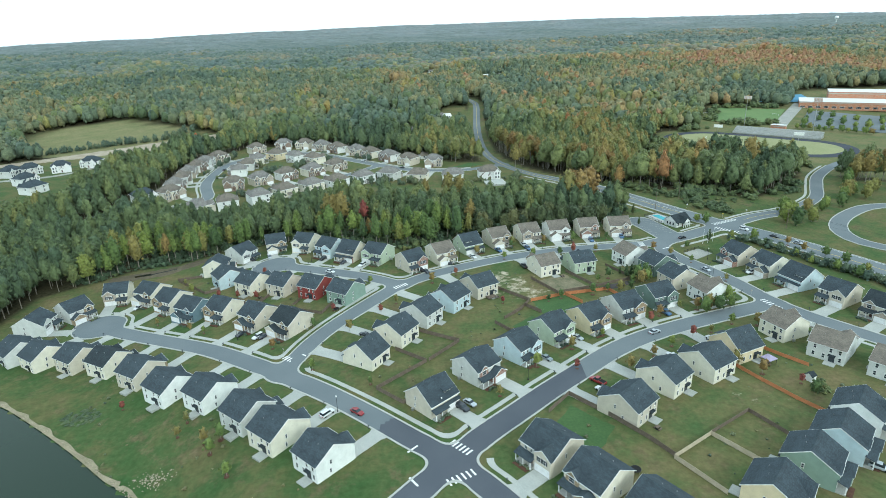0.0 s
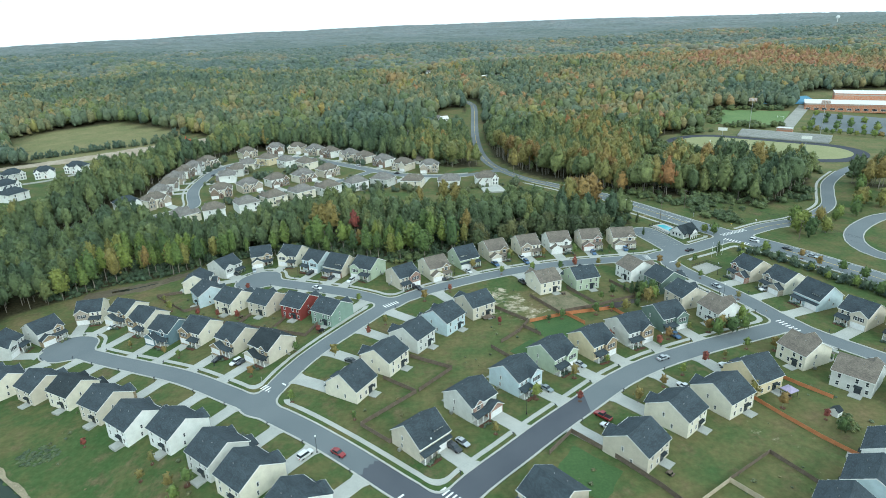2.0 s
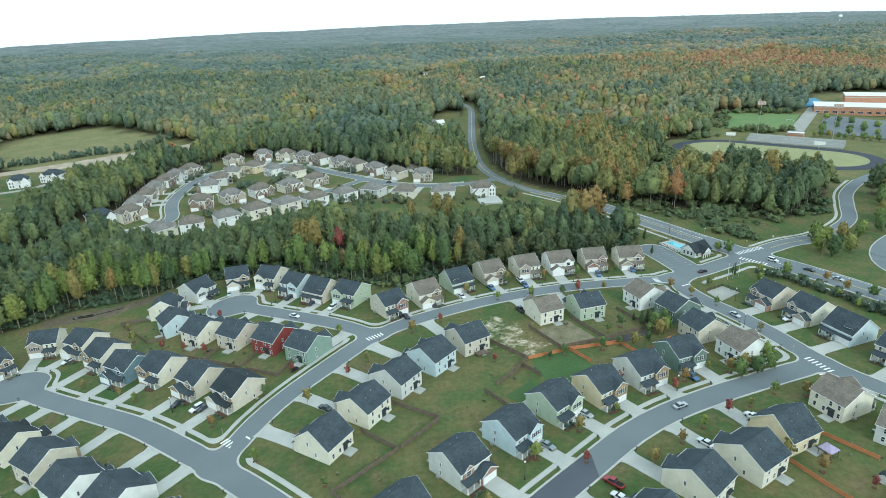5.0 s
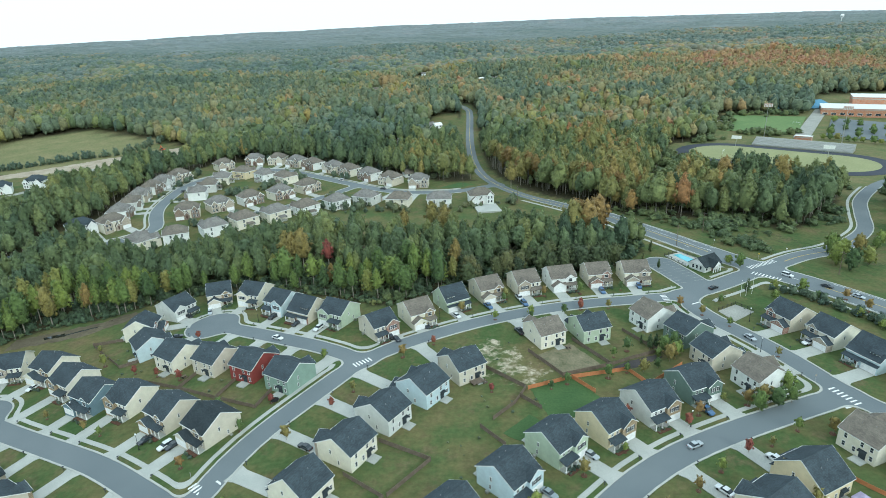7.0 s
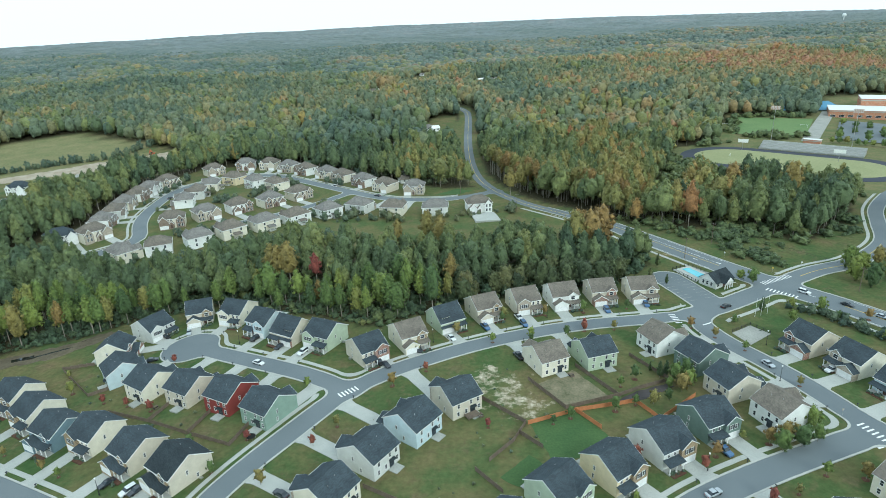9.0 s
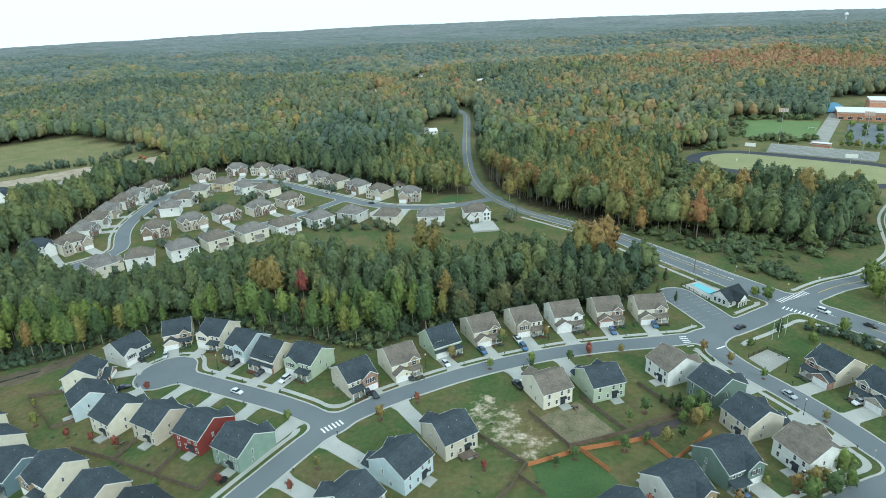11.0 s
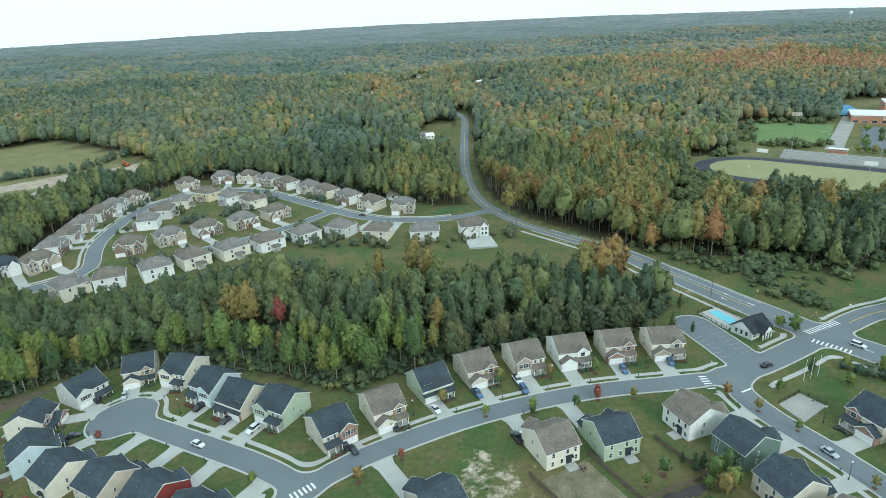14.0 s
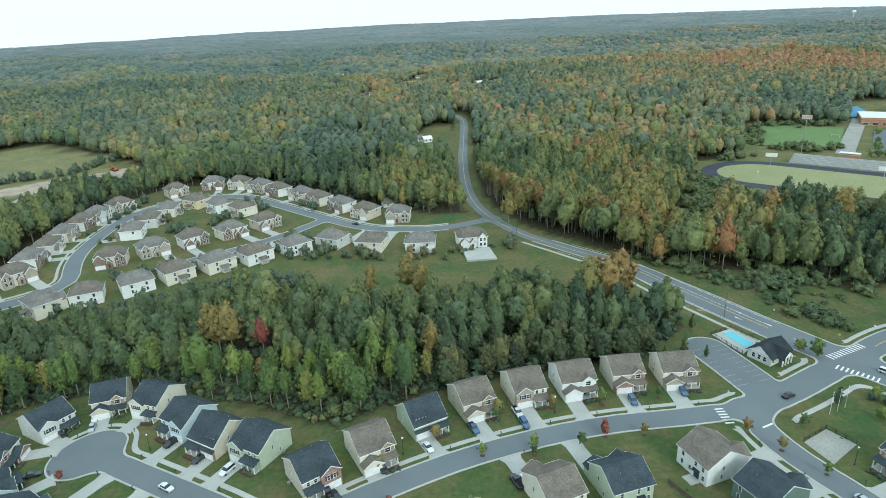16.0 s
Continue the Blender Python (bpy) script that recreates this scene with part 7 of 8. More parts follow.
def car(shape, colour, x, y, turn):
    global wheel_me
    base = thing("car", x, y, turn, f"{colour} {'pickup truck' if shape == 'truck' else 'family ' + shape} parked {'in the street' if field_at(x, y) < 0 else 'on a driveway'}", "car", "parked cars", ground_at(x, y) + (0.03 if field_at(x, y) < 0 else 0.11))
    meshes, hl, hw, deck = shared(("car", shape, colour), lambda: car_meshes(shape, colour))
    parent = None
    for key, me in meshes.items():
        place(key, me, base, 0, 0, 0, 0)
    if wheel_me is None:
        v, f = tube(0.34, -0.11, 0.11, 12)
        wheel_me = mesh_from("wheel", [(a, c, b_ + 0.34) for a, b_, c in v], [q[::-1] for q in f], RUBBER)
    for sx in (-0.3, 0.3):
        for sy in (-1, 1):
            place("wheel", wheel_me, base, sx * hl * 2, sy * (hw - 0.12), 0, 0 if sy > 0 else 180)
    lamp = shared("lamp", lambda: (mesh_from("headlight", *box_data(-0.06, 0.03, -0.2, 0.2, 0, 0.14), HEADLIGHT), mesh_from("taillight", *box_data(-0.04, 0.03, -0.16, 0.16, 0, 0.18), TAILLIGHT)))
    for sy in (-1, 1):
        place("headlight", lamp[0], base, hl - 0.1, sy * hw * 0.62, deck * 0.58, 0)
        place("taillight", lamp[1], base, -hl - 0.005, sy * hw * 0.62, deck * 0.6, 180)


CARS = [("sedan", "red", -27.5, 151.8, -39), ("suv", "white", -36.4, 151.5, 51), ("sedan", "dark", -70.6, 206.4, -126), ("suv", "white", -72.9, 206.6, -126), ("sedan", "dark", -80.8, 210.6, -124), ("sedan", "white", -141.5, 251.5, -115), ("sedan", "dark", -30.5, 200.0, 147), ("sedan", "grey", 34.0, 178.6, -48), ("sedan", "silver", 6.5, 154.2, -47), ("suv", "dark", 4.2, 151.9, -47),
        ("sedan", "silver", 47.6, 192.0, -50), ("truck", "blue", 85.7, 209.4, -67), ("sedan", "silver", 76.4, 194.3, 24), ("truck", "red", 47.8, 163.6, 132), ("sedan", "white", 47.9, 158.6, 132), ("sedan", "white", 76.6, 177.2, 123), ("suv", "white", 94.4, 187.5, 115), ("suv", "silver", 107.7, 120.6, -42), ("sedan", "silver", 119.2, 250.5, -71)]
CARS_2 = [("sedan", "black", 125.0, 293.7, 26), ("suv", "white", 162.0, 303.5, -57), ("suv", "blue", 94.4, 298.1, -90), ("suv", "blue", 77.6, 294.4, -86), ("sedan", "black", -101.7, 298.0, -32), ("suv", "white", -94.3, 304.6, -72), ("sedan", "silver", -92.5, 299.2, -72), ("suv", "black", -61.2, 286.0, -120), ("sedan", "dark", -49.5, 277.2, -120), ("suv", "white", -39.6, 271.2, -119), ("sedan", "white", -54.6, 266.9, -30),
          ("suv", "black", -10.9, 261.6, -53), ("sedan", "dark", -8.4, 259.8, -53), ("suv", "dark", 2.6, 269.4, -63), ("sedan", "white", 14.8, 276.9, -62), ("truck", "blue", 28.0, 284.5, -67), ("truck", "white", 41.7, 291.2, -74), ("suv", "blue", 43.1, 285.6, -74), ("truck", "dark", 37.8, 262.0, 112), ("sedan", "white", 40.3, 262.7, 112), ("suv", "white", 137.0, 245.3, -161), ("sedan", "dark", 171.6, 290.6, -58), ("sedan", "silver", 177.5, 279.6, -60), ("sedan", "dark", -98.9, 279.0, 20)]
CARS_3 = [("suv", "white", -177.5, 505.0, 80), ("sedan", "dark", -182.0, 500.0, 80), ("sedan", "red", -113.0, 428.0, 45), ("suv", "white", -66.0, 516.0, 140), ("sedan", "dark", -31.0, 484.0, 150), ("sedan", "silver", -142.0, 569.0, 0)]
for c in CARS + CARS_2 + CARS_3:
    car(*c)


# ---- poles, lamps and signs ----
def street_lamp(x, y, turn):
    base = thing("street_lamp", x, y, turn, "slim dark street lamp beside the kerb", "street lamp", "street lamps")
    solid("pole", *tube(0.09, -0.3, 5.2, 8, 0, 0, 0.05), METAL, base)
    solid("base_plate", *tube(0.18, -0.05, 0.5, 8), METAL, base)
    solid("lantern", *join(tube(0.12, 5.2, 5.6, 8, 0, 0, 0.24), tube(0.26, 5.6, 5.75, 8, 0, 0, 0.06)), TRIM, base)


for k, (px, py) in enumerate([(125.3, 263.4), (-33.5, 152.8), (26.0, 166.6), (-113.6, 229.6), (78.5, 202.5), (101.0, 212.6), (-40.0, 231.5), (-2.0, 150.0), (53.0, 291.0), (8.0, 275.0), (-67.0, 284.5), (-81.0, 207.0), (118.0, 241.0)]):
    street_lamp(px, py, k * 37)


def utility_pole(x, y, turn, tall=11.0):
    base = thing("utility_pole", x, y, turn, "weathered wooden utility pole with a crossarm", "utility pole", "utility poles")
    solid("pole", *tube(0.17, -0.5, tall, 8, 0, 0, 0.11), WOOD_OLD, base)
    solid("crossarm", *box_data(-0.06, 0.06, -1.2, 1.2, tall - 0.9, tall - 0.74), WOOD_OLD, base)
    ins = shared("ins", lambda: mesh_from("insulator", *tube(0.05, 0, 0.22, 6), STEEL))
    for q in (-1.1, -0.4, 0.4, 1.1):
        place("insulator", ins, base, 0, q, tall - 0.74, 0)


POLES = [(129.2, 346.5, 28), (150.8, 366.2, 28), (26.9, 483.1, 8), (184.3, 302.8, 30), (60.0, 436.0, 40), (214.0, 246.0, 30), (104.0, 392.0, 38), (36.0, 520.0, 6), (30.0, 600.0, 2)]
for p_ in POLES:
    utility_pole(*p_)
WIRE = plain("cable", (0.03, 0.03, 0.035), 0.6)


def wires(p, q, label):
    """Three sagging cables from crossarm to crossarm."""
    base = thing("power_line", p[0], p[1], 0, label, "cable", "power lines", ground_at(p[0], p[1]))
    span = math.hypot(q[0] - p[0], q[1] - p[1])
    ux, uy = (q[0] - p[0]) / span, (q[1] - p[1]) / span
    dz = ground_at(q[0], q[1]) - ground_at(p[0], p[1])
    for off, top in ((-1.1, 10.5), (0.4, 10.5), (1.1, 10.5), (0.0, 8.2)):
        pts = []
        for k in range(13):
            t = k / 12
            pts.append((ux * span * t - uy * off, uy * span * t + ux * off, top + dz * t - 4 * 0.018 * span * t * (1 - t)))
        vv, ff = [], []
        for k, c in enumerate(pts):
            vv += [(c[0] - uy * 0.022 * a_, c[1] + ux * 0.022 * a_, c[2] + 0.022 * b_) for a_, b_ in ((1, 0), (-0.5, 0.87), (-0.5, -0.87))]
            if k:
                m_ = 3 * k
                ff += [(m_ - 3 + i, m_ - 3 + (i + 1) % 3, m_ + (i + 1) % 3, m_ + i) for i in range(3)]
        solid("cable", vv, ff, WIRE, base)


LINE = [(26.9, 483.1), (60.0, 436.0), (104.0, 392.0), (150.8, 366.2), (184.3, 302.8), (214.0, 246.0)]
for p_, q_ in zip(LINE, LINE[1:]):
    wires(p_, q_, "sagging power cables between wooden poles")
for k, (px, py) in enumerate([(131.9, 284.5), (134.8, 285.6), (138.0, 287.1)]):
    base = thing("flagpole", px, py, 0, "tall white flagpole with a globe finial", "flagpole", "flagpoles at the entry")
    solid("pole", *tube(0.07, -0.3, 7.5, 8, 0, 0, 0.04), TRIM, base)
    solid("finial", *tube(0.12, 7.5, 7.68, 8, 0, 0, 0.03), TRIM, base)
for px, py, ang, col in ((160.0, 325.0, 60, PAINT_YELLOW), (148.0, 346.0, 30, TRIM), (176.0, 330.0, 60, TRIM), (-59.0, 190.6, 40, BRICK), (125.5, 222.0, 100, BRICK)):
    base = thing("road_sign", px, py, ang, "small road sign on a thin steel post", "road sign", "road signs")
    solid("post", *tube(0.04, -0.3, 2.5, 6), STEEL, base)
    solid("plate", *tube(0.42, 0.0, 0.03, 8), col, base).matrix_basis = pose(0.05, 0, 2.5, 0, 90, 0)
# mailboxes at the kerb beside the drives
mail_me = mesh_from("mailbox", *join(box_data(-0.06, 0.06, -0.06, 0.06, -0.2, 1.05), box_data(-0.28, 0.28, -0.11, 0.11, 1.03, 1.2), ([(-0.28, -0.11, 1.2), (0.28, -0.11, 1.2), (0.28, 0.11, 1.2), (-0.28, 0.11, 1.2), (-0.28, -0.05, 1.28), (0.28, -0.05, 1.28), (0.28, 0.05, 1.28), (-0.28, 0.05, 1.28)], BOX_FACES)), SHUTTER)
for hx_, hy_, ang, xf_, run_, gm_ in DRIVES:
    if hy_ < 320 and run_ > 12:
        a = radians(ang)
        lx, ly = run_ - 0.9, gm_ - math.copysign(3.9, gm_)
        px, py = hx_ + lx * math.cos(a) - ly * math.sin(a), hy_ + lx * math.sin(a) + ly * math.cos(a)
        ob = new("mailbox", mail_me)
        ob.matrix_basis = pose(px, py, ground_at(px, py), 0, 0, ang)
        tagged(ob, "black mailbox on a post by the kerb", "mailbox", "mailboxes")


# ---- garden odds and ends ----
def shed(x, y, turn, col, wide=2.4):
    base = thing("garden_shed", x, y, turn, "small white garden shed with dark gable roof", "shed", "sheds")
    solid("wall", *join(box_data(-wide / 2, wide / 2, -wide / 2, wide / 2, -0.2, 1.9)), SIDING[col], base)
    solid("gable_wall", [(-wide / 2, -wide / 2, 1.9), (-wide / 2, wide / 2, 1.9), (-wide / 2, 0, 2.7), (wide / 2, -wide / 2, 1.9), (wide / 2, wide / 2, 1.9), (wide / 2, 0, 2.7)], [(0, 1, 2), (3, 5, 4), (0, 2, 5, 3), (1, 4, 5, 2), (0, 3, 4, 1)], SIDING[col], base)
    for s in (-1, 1):
        c = [(-wide / 2 - 0.15, s * (wide / 2 + 0.2), 1.75), (wide / 2 + 0.15, s * (wide / 2 + 0.2), 1.75), (wide / 2 + 0.15, 0, 2.8), (-wide / 2 - 0.15, 0, 2.8)]
        solid("roof", *slab_poly(c if s < 0 else c[::-1], 0.1), ROOF["black"], base)
    solid("door", *box_data(wide / 2, wide / 2 + 0.05, -0.5, 0.5, 0, 1.75), TRIM, base)


shed(113.8, 160.9, 30, "white")
shed(-56.5, 216.0, 55, "grey", 2.8)
shed(1.0, 287.5, 30, "white", 2.2)


def trampoline(x, y):
    base = thing("trampoline", x, y, 0, "round black trampoline on steel legs", "trampoline")
    solid("mat", *tube(1.25, 0.78, 0.83, 16), RUBBER, base)
    solid("rim", *[tube(1.4, 0.72, 0.78, 16)][0], METAL, base)
    leg = mesh_from("leg", *tube(0.04, -0.1, 0.74, 6), STEEL)
    for k in range(6):
        place("leg", leg, base, 1.3 * math.cos(k * 1.047), 1.3 * math.sin(k * 1.047), 0, 0)


trampoline(-45.0, 224.0)
trampoline(47.1, 122.9)


def grill_table(x, y, turn):
    base = thing("patio_table", x, y, turn, "dark patio table with two benches", "table", "patio tables")
    solid("tabletop", *box_data(-0.8, 0.8, -0.45, 0.45, 0.7, 0.76), WOOD_OLD, base)
    leg = shared("pleg", lambda: mesh_from("leg", *box_data(-0.05, 0.05, -0.4, 0.4, -0.1, 0.7), METAL))
    for q in (-0.6, 0.6):
        place("leg", leg, base, q, 0, 0, 0)
    bench = shared("pbench", lambda: mesh_from("bench", *box_data(-0.75, 0.75, -0.14, 0.14, 0.05, 0.45), WOOD_OLD))
    for q in (-0.8, 0.8):
        place("bench", bench, base, 0, q, 0, 0)


for px, py, ang in ((22.0, 229.5, 30), (53.5, 249.0, 20), (58.5, 139.5, 40), (105.5, 170.5, 20), (-83.0, 246.0, 60)):
    grill_table(px, py, ang)


def canopy_tent(x, y, turn):
    """A square garden pavilion: four steel legs, a tented cloth roof with a small upper tier and a valance."""
    base = thing("garden_pavilion", x, y, turn, "lavender cloth garden pavilion on thin steel legs", "pavilion")
    leg = mesh_from("leg", *box_data(-0.05, 0.05, -0.05, 0.05, -0.1, 2.3), METAL)
    for sx in (-1.6, 1.6):
        for sy in (-1.6, 1.6):
            place("leg", leg, base, sx, sy, 0, 0)
    cloth = plain("lavender_cloth", (0.38, 0.33, 0.46), 0.85, 0.1)
    low, top = [(-1.8, -1.8, 2.3), (1.8, -1.8, 2.3), (1.8, 1.8, 2.3), (-1.8, 1.8, 2.3)], [(-0.5, -0.5, 3.0), (0.5, -0.5, 3.0), (0.5, 0.5, 3.0), (-0.5, 0.5, 3.0)]
    solid("canopy", low + top, BOX_FACES, cloth, base)
    solid("vent_tier", [(a * 1.4, b_ * 1.4, 3.02) for a, b_, _ in top] + [(a * 0.1, b_ * 0.1, 3.4) for a, b_, _ in top], BOX_FACES, cloth, base)
    edge = mesh_from("valance", *box_data(-1.8, 1.8, -0.02, 0.02, 2.08, 2.3), cloth)
    for k in range(4):
        place("valance", edge, base, 1.8 * math.sin(k * math.pi / 2), -1.8 * math.cos(k * math.pi / 2), 0, k * 90)


canopy_tent(106.0, 171.0, 25)
shed_deck = thing("wooden_deck", 18.6, 231.2, 32, "raised grey wooden deck behind a house", "deck")
solid("deck_floor", *box_data(-2.2, 2.2, -3.4, 3.4, 0.5, 0.62), WOOD_OLD, shed_deck)
deck_post = mesh_from("post", *box_data(-0.07, 0.07, -0.07, 0.07, -0.2, 1.5), WOOD_OLD)
for px in (-2.1, 2.1):
    for py in (-3.3, 0.0, 3.3):
        place("post", deck_post, shed_deck, px, py, 0, 0)
deck_rail = mesh_from("rail", *join(box_data(-0.04, 0.04, -3.3, 3.3, 1.42, 1.5), box_data(-0.03, 0.03, -3.3, 3.3, 0.95, 1.0)), WOOD_OLD)
place("rail", deck_rail, shed_deck, -2.1, 0, 0, 0)
# kitchen garden beside the white shed
vx, vy = scatter(109, 119, 151, 162, 1.1, 91)
keep = inside(vx, vy, [(110.5, 155.0), (113.0, 152.0), (117.5, 154.5), (118.0, 160.5), (115.5, 162.0)]) & (np.hypot(vx - 113.8, vy - 160.9) > 2.4)
woodland("kitchen_garden", vx[keep], vy[keep], np.full(keep.sum(), 0.7), np.full(keep.sum(), 1.3), np.random.RandomState(92).uniform(0.25, 0.5, keep.sum()), T_SHRUB, "leafy bright green kitchen garden plot", 0.05, LEAF_GROVE)
# reeds and weeds on the slope above the pond
vx, vy = scatter(-128, -114, 161, 173, 1.3, 93)
keep = np.hypot((vx + 121) / 6.5, (vy - 167) / 4.0) < 1
woodland("slope_weeds", vx[keep], vy[keep], np.random.RandomState(94).uniform(0.12, 0.35, keep.sum()), np.full(keep.sum(), 1.7), np.random.RandomState(95).uniform(0.0, 0.3, keep.sum()), T_SHRUB, "dark weed patch on the grassy pond slope", 0.1, LEAF_GROVE)


# ---- school grounds ----
TRACK = mottled("running_track", (0.035, 0.04, 0.055), (0.055, 0.06, 0.078), 0.05, 2)
FIELD = mottled("straw_turf", (0.22, 0.235, 0.11), (0.30, 0.30, 0.15), 0.04, 0.7)
PITCH = mottled("pitch_turf", (0.10, 0.17, 0.06), (0.16, 0.22, 0.085), 0.04, 0.7)
TA = -42
patch("running_track", turned(283, 535, TA, oval(80, 41.5)), TRACK, 0.1, "black running track", "running track")
patch("football_field", turned(283, 535, TA, oval(69, 30.5)), FIELD, 0.16, "straw-green football field inside the track", "sports field")
patch("soccer_field", [(328.6, 711.7), (395.9, 691.8), (352.2, 628.5), (291.6, 645.6)], PITCH, 0.3, "green soccer field with worn middle", "sports field")
patch("school_car_park", [(368.8, 612.5), (416.8, 682.2), (500.8, 612.9), (428.0, 545.8)], ASPHALT, 0.3, "grey asphalt school car park", "car park")
patch("school_drive", [(338.0, 612.0), (424.0, 724.0), (436.0, 720.0), (350.0, 606.0)], CONCRETE_OLD, 0.5, "pale concrete service drive", "road")
patch("sports_court", [(380.2, 760.7), (459.5, 772.5), (449.3, 722.9), (378.2, 738.1)], plain("court_blue", (0.10, 0.27, 0.42), 0.7), 0.6, "blue hard-surfaced sports courts", "sports court")


def stand(x, y, ang, length, rows, label):
    base = thing("grandstand", x, y, ang, label, "grandstand", "grandstands")
    for k in range(rows):
        solid("step", *box_data(-length / 2, length / 2, k * 1.1, k * 1.1 + 1.1, 0, 0.8 + 0.42 * k), CONCRETE if k % 2 else STEEL, base)


stand(316.5, 563.5, TA, 76, 12, "long grey stepped grandstand beside the track")
SCHOOL_BRICK = masonry("orange_brick", (0.42, 0.17, 0.09), (0.50, 0.22, 0.12), (0.45, 0.38, 0.3), 0.6, 0.25)
ROOF_WHITE = plain("white_membrane", (0.72, 0.72, 0.70), 0.7)


def school_block(name, x, y, ang, length, depth, tall, label, bays):
    base = thing(name, x, y, ang, label, "building", "school buildings")
    hl, hd = length / 2, depth / 2
    solid("wall", *box_data(-hl, hl, -hd, hd, -1, tall), SCHOOL_BRICK, base)
    solid("roof", *box_data(-hl - 0.3, hl + 0.3, -hd - 0.3, hd + 0.3, tall, tall + 0.35), ROOF_WHITE, base)
    solid("cornice", *join(box_data(-hl - 0.15, hl + 0.15, -hd - 0.15, hd + 0.15, tall * 0.84, tall * 0.9)), CONCRETE, base)
    for k in range(bays):
        window(base, -hl + (k + 0.5) * length / bays, -hd, 1.0, -90, length / bays * 0.6, 2.0)


school_block("school_building", 472, 690, -29, 108, 40, 7.5, "low orange-brick school with white flat roof", 14)
school_block("school_building", 508, 712, -29, 90, 34, 13, "tall orange-brick school block with white flat roof", 10)
school_block("school_building", 530, 626, -29, 44, 40, 12, "orange-brick school wing with white flat roof", 6)
school_block("press_box", 329, 581, TA, 13, 5, 7.5, "brick press box above the grandstand", 4)


LAMP_PANEL = plain("faded_orange_paint", (0.52, 0.33, 0.25), 0.6)


def floodlight(x, y, turn, tall):
    base = thing("floodlight_mast", x, y, turn, "tall steel floodlight mast with a lamp panel", "floodlight", "floodlights")
    solid("mast", *tube(0.3, -0.5, tall, 10, 0, 0, 0.16), STEEL, base)
    solid("lamp_panel", *box_data(-0.2, 0.3, -3.6, 3.6, tall - 1.0, tall + 2.2), LAMP_PANEL, base, "faded orange lamp panel")
    lamp_me = shared("flood", lambda: mesh_from("lamp", *tube(0.42, 0, 0.35, 8), HEADLIGHT))
    for r in range(3):
        for k in range(6):
            o_ = place("lamp", lamp_me, base, 0.3, -3.0 + k * 1.2, tall - 0.4 + r * 1.0, 0)
            o_.matrix_basis = pose(0.3, -3.0 + k * 1.2, tall - 0.4 + r * 1.0, 0, 90, 0)


for px, py in ((311.3, 612.6), (360.4, 576.4)):
    floodlight(px, py, -125, 30)
for px, py, nm in ((272.3, 585.3, "scoreboard"), (319.3, 529.4, "scoreboard")):
    base = thing(nm, px, py, -125, "pale board on a steel post beside the field", "scoreboard", "scoreboards")
    solid("post", *tube(0.2, -0.3, 6.5, 8), STEEL, base)
    solid("board", *box_data(-0.2, 0.25, -4.0, 4.0, 6.5, 9.3), TRIM, base)
for px, py, ang in ((300.0, 678.0, 30), (368.0, 660.0, 210), (250.0, 560.0, -33)):
    base = thing("goal", px, py, ang, "white tubular sports goal", "goal", "goals")
    solid("frame", *join(box_data(-0.08, 0.08, -3.7, -3.5, 0, 2.4), box_data(-0.08, 0.08, 3.5, 3.7, 0, 2.4), box_data(-0.08, 0.08, -3.7, 3.7, 2.3, 2.48)), TRIM, base)
lot = [(372 + 9 * k * 0.57 + 11 * r * 0.75, 612 + 9 * k * 0.82 - 11 * r * 0.66) for k in range(8) for r in range(8) if (k * 3 + r * 5) % 7 in (0, 2, 3)]
lot += [(357 + 4.6 * k, 598 - 4.4 * k + (k % 3) * 1.5) for k in range(11)]
plant([tree_proto(91, 7, 6, 0.2, "round", LEAF_TREE, "round green car-park tree", "tree", "car-park trees", 8, 6, (0.06, 0.12))], lot, rng_t, 0.7, 1.1)


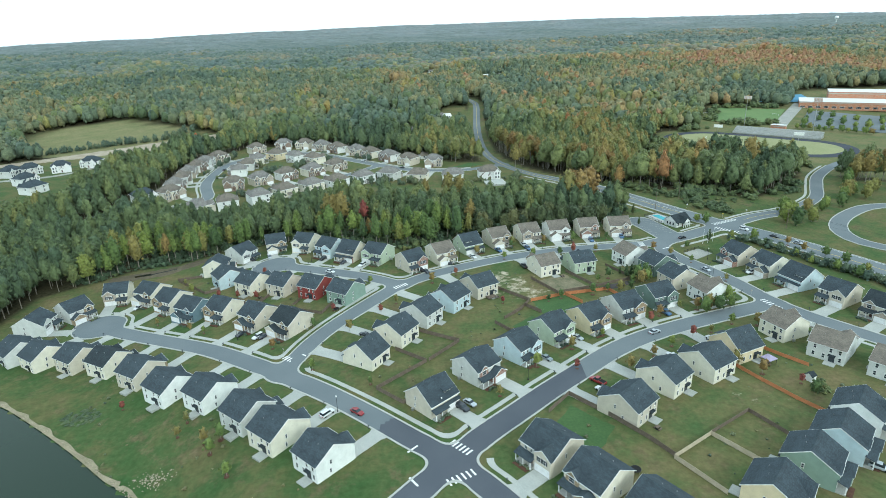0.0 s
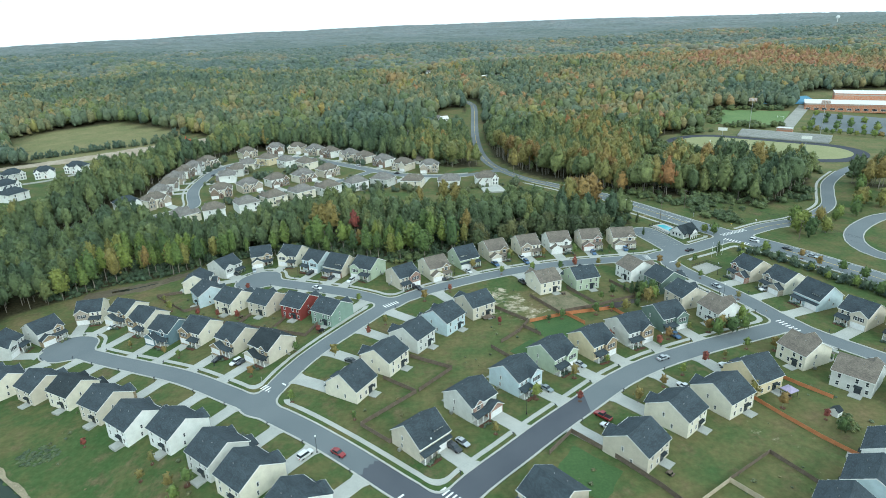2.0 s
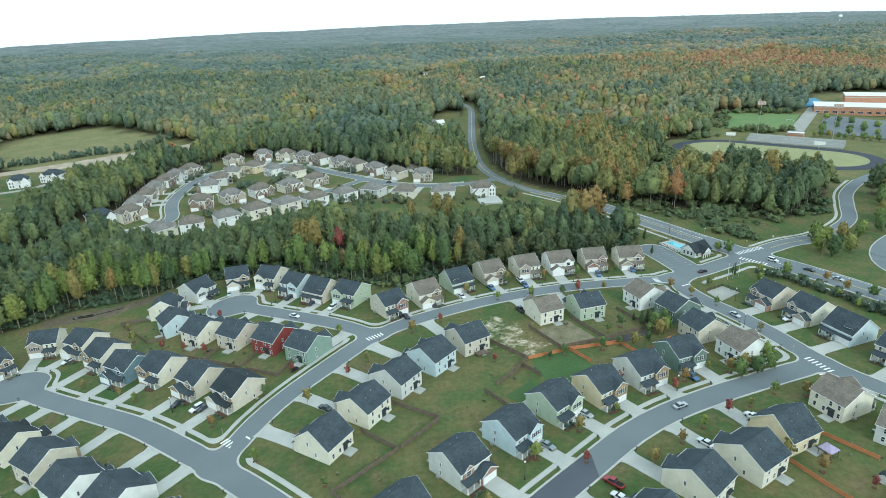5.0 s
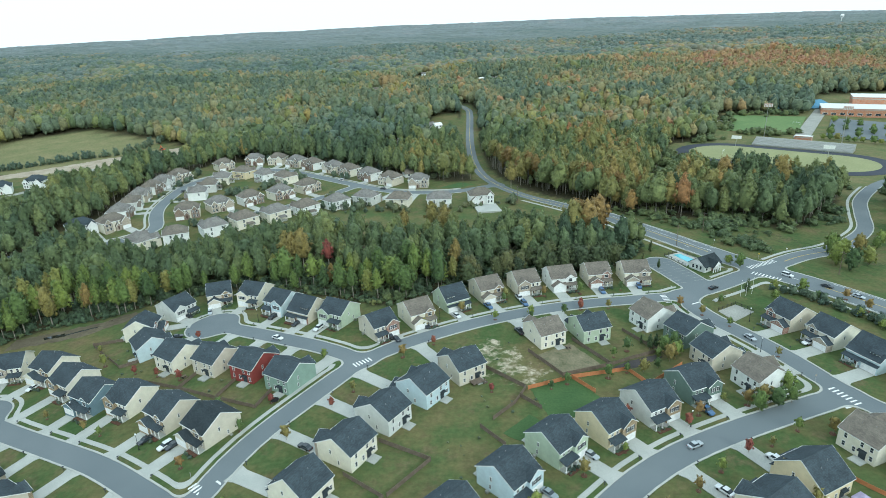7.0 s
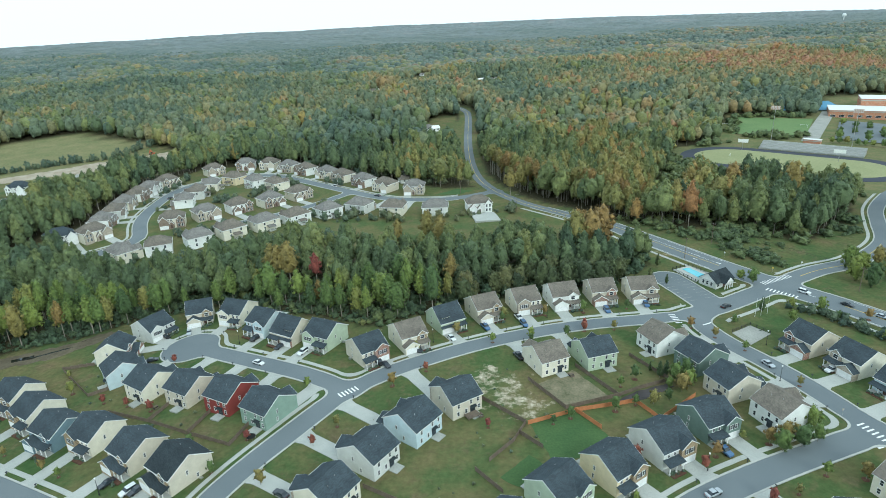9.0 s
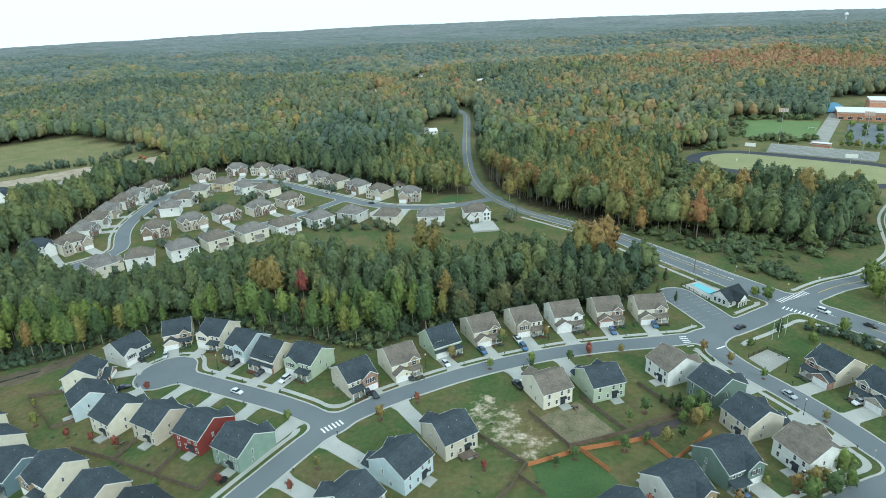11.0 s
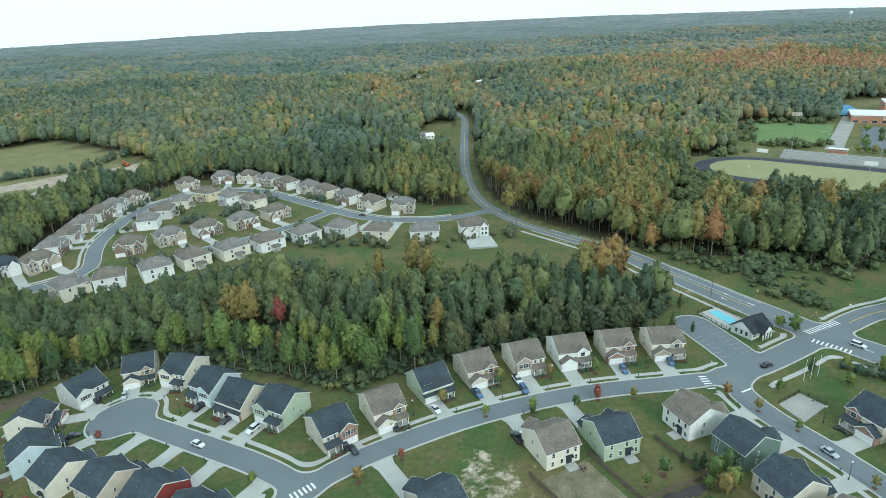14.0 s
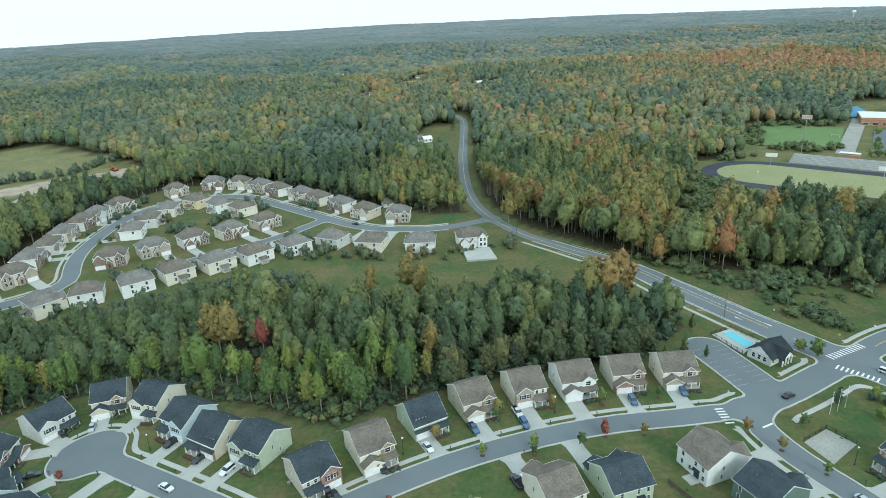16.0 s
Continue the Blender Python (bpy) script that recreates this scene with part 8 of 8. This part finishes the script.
# ---- farmhouses and roofs far off in the woods ----
def cottage(x, y, turn, long, col, roof_col):
    base = thing("cottage", x, y, turn, f"far {col} single-storey building with {roof_col} gable roof", "house", "far buildings")
    solid("wall", *box_data(-long / 2, long / 2, -4, 4, -2, 3.2), SIDING[col], base)
    for s in (-1, 1):
        c = [(-long / 2 - 0.5, s * 4.6, 3.0), (long / 2 + 0.5, s * 4.6, 3.0), (long / 2 + 0.5, 0, 5.6), (-long / 2 - 0.5, 0, 5.6)]
        solid("roof", *slab_poly(c if s < 0 else c[::-1], 0.3), ROOF[roof_col] if roof_col in ROOF else ROOF_WHITE, base)
    for k in (-0.25, 0.25):
        window(base, k * long, -4, 1.0, -90, 1.6, 1.5)


FAR_ROOFS = [(91, 1142, 13, "white", "pale"), (105, 1136, 12, "white", "grey"), (119, 1142, 13, "tan", "grey"), (-27, 1209, 14, "white", "pale"), (-51, 1205, 12, "grey", "grey"), (-71, 1035, 12, "white", "pale"), (-85, 1029, 10, "tan", "brown"), (-11, 1317, 14, "white", "grey"), (11, 1317, 12, "tan", "grey"), (-226, 1508, 18, "white", "pale"), (-185, 1553, 16, "white", "pale"), (-144, 1178, 12, "white", "pale"), (108, 1400, 12, "white", "pale"), (-298, 1178, 20, "white", "pale"), (-306, 1307, 16, "tan", "pale"), (-323, 1179, 14, "white", "grey")]
FAR_ROOFS_2 = [(10, 708, 8, "white", "pale"), (-2, 712, 16, "grey", "grey"), (-22, 648, 14, "grey", "grey"), (-18, 596, 16, "tan", "brown"), (-3, 579, 20, "grey", "pale"), (-12, 523, 12, "grey", "brown"), (-12, 537, 12, "tan", "grey")]
for px, py, ln, col, rc in FAR_ROOFS + FAR_ROOFS_2:
    cottage(px, py, 20 + px * 0.05, ln, col, rc)
tower = thing("water_tower", 1640, 2600, 0, "pale water tower above the far woods", "water tower")
solid("stem", *tube(1.6, -4, 30, 12), TRIM, tower)
solid("tank", *join(tube(3, 28, 31, 16, 0, 0, 7.5), tube(7.5, 31, 36, 16), tube(7.5, 36, 40, 16, 0, 0, 3)), TRIM, tower)
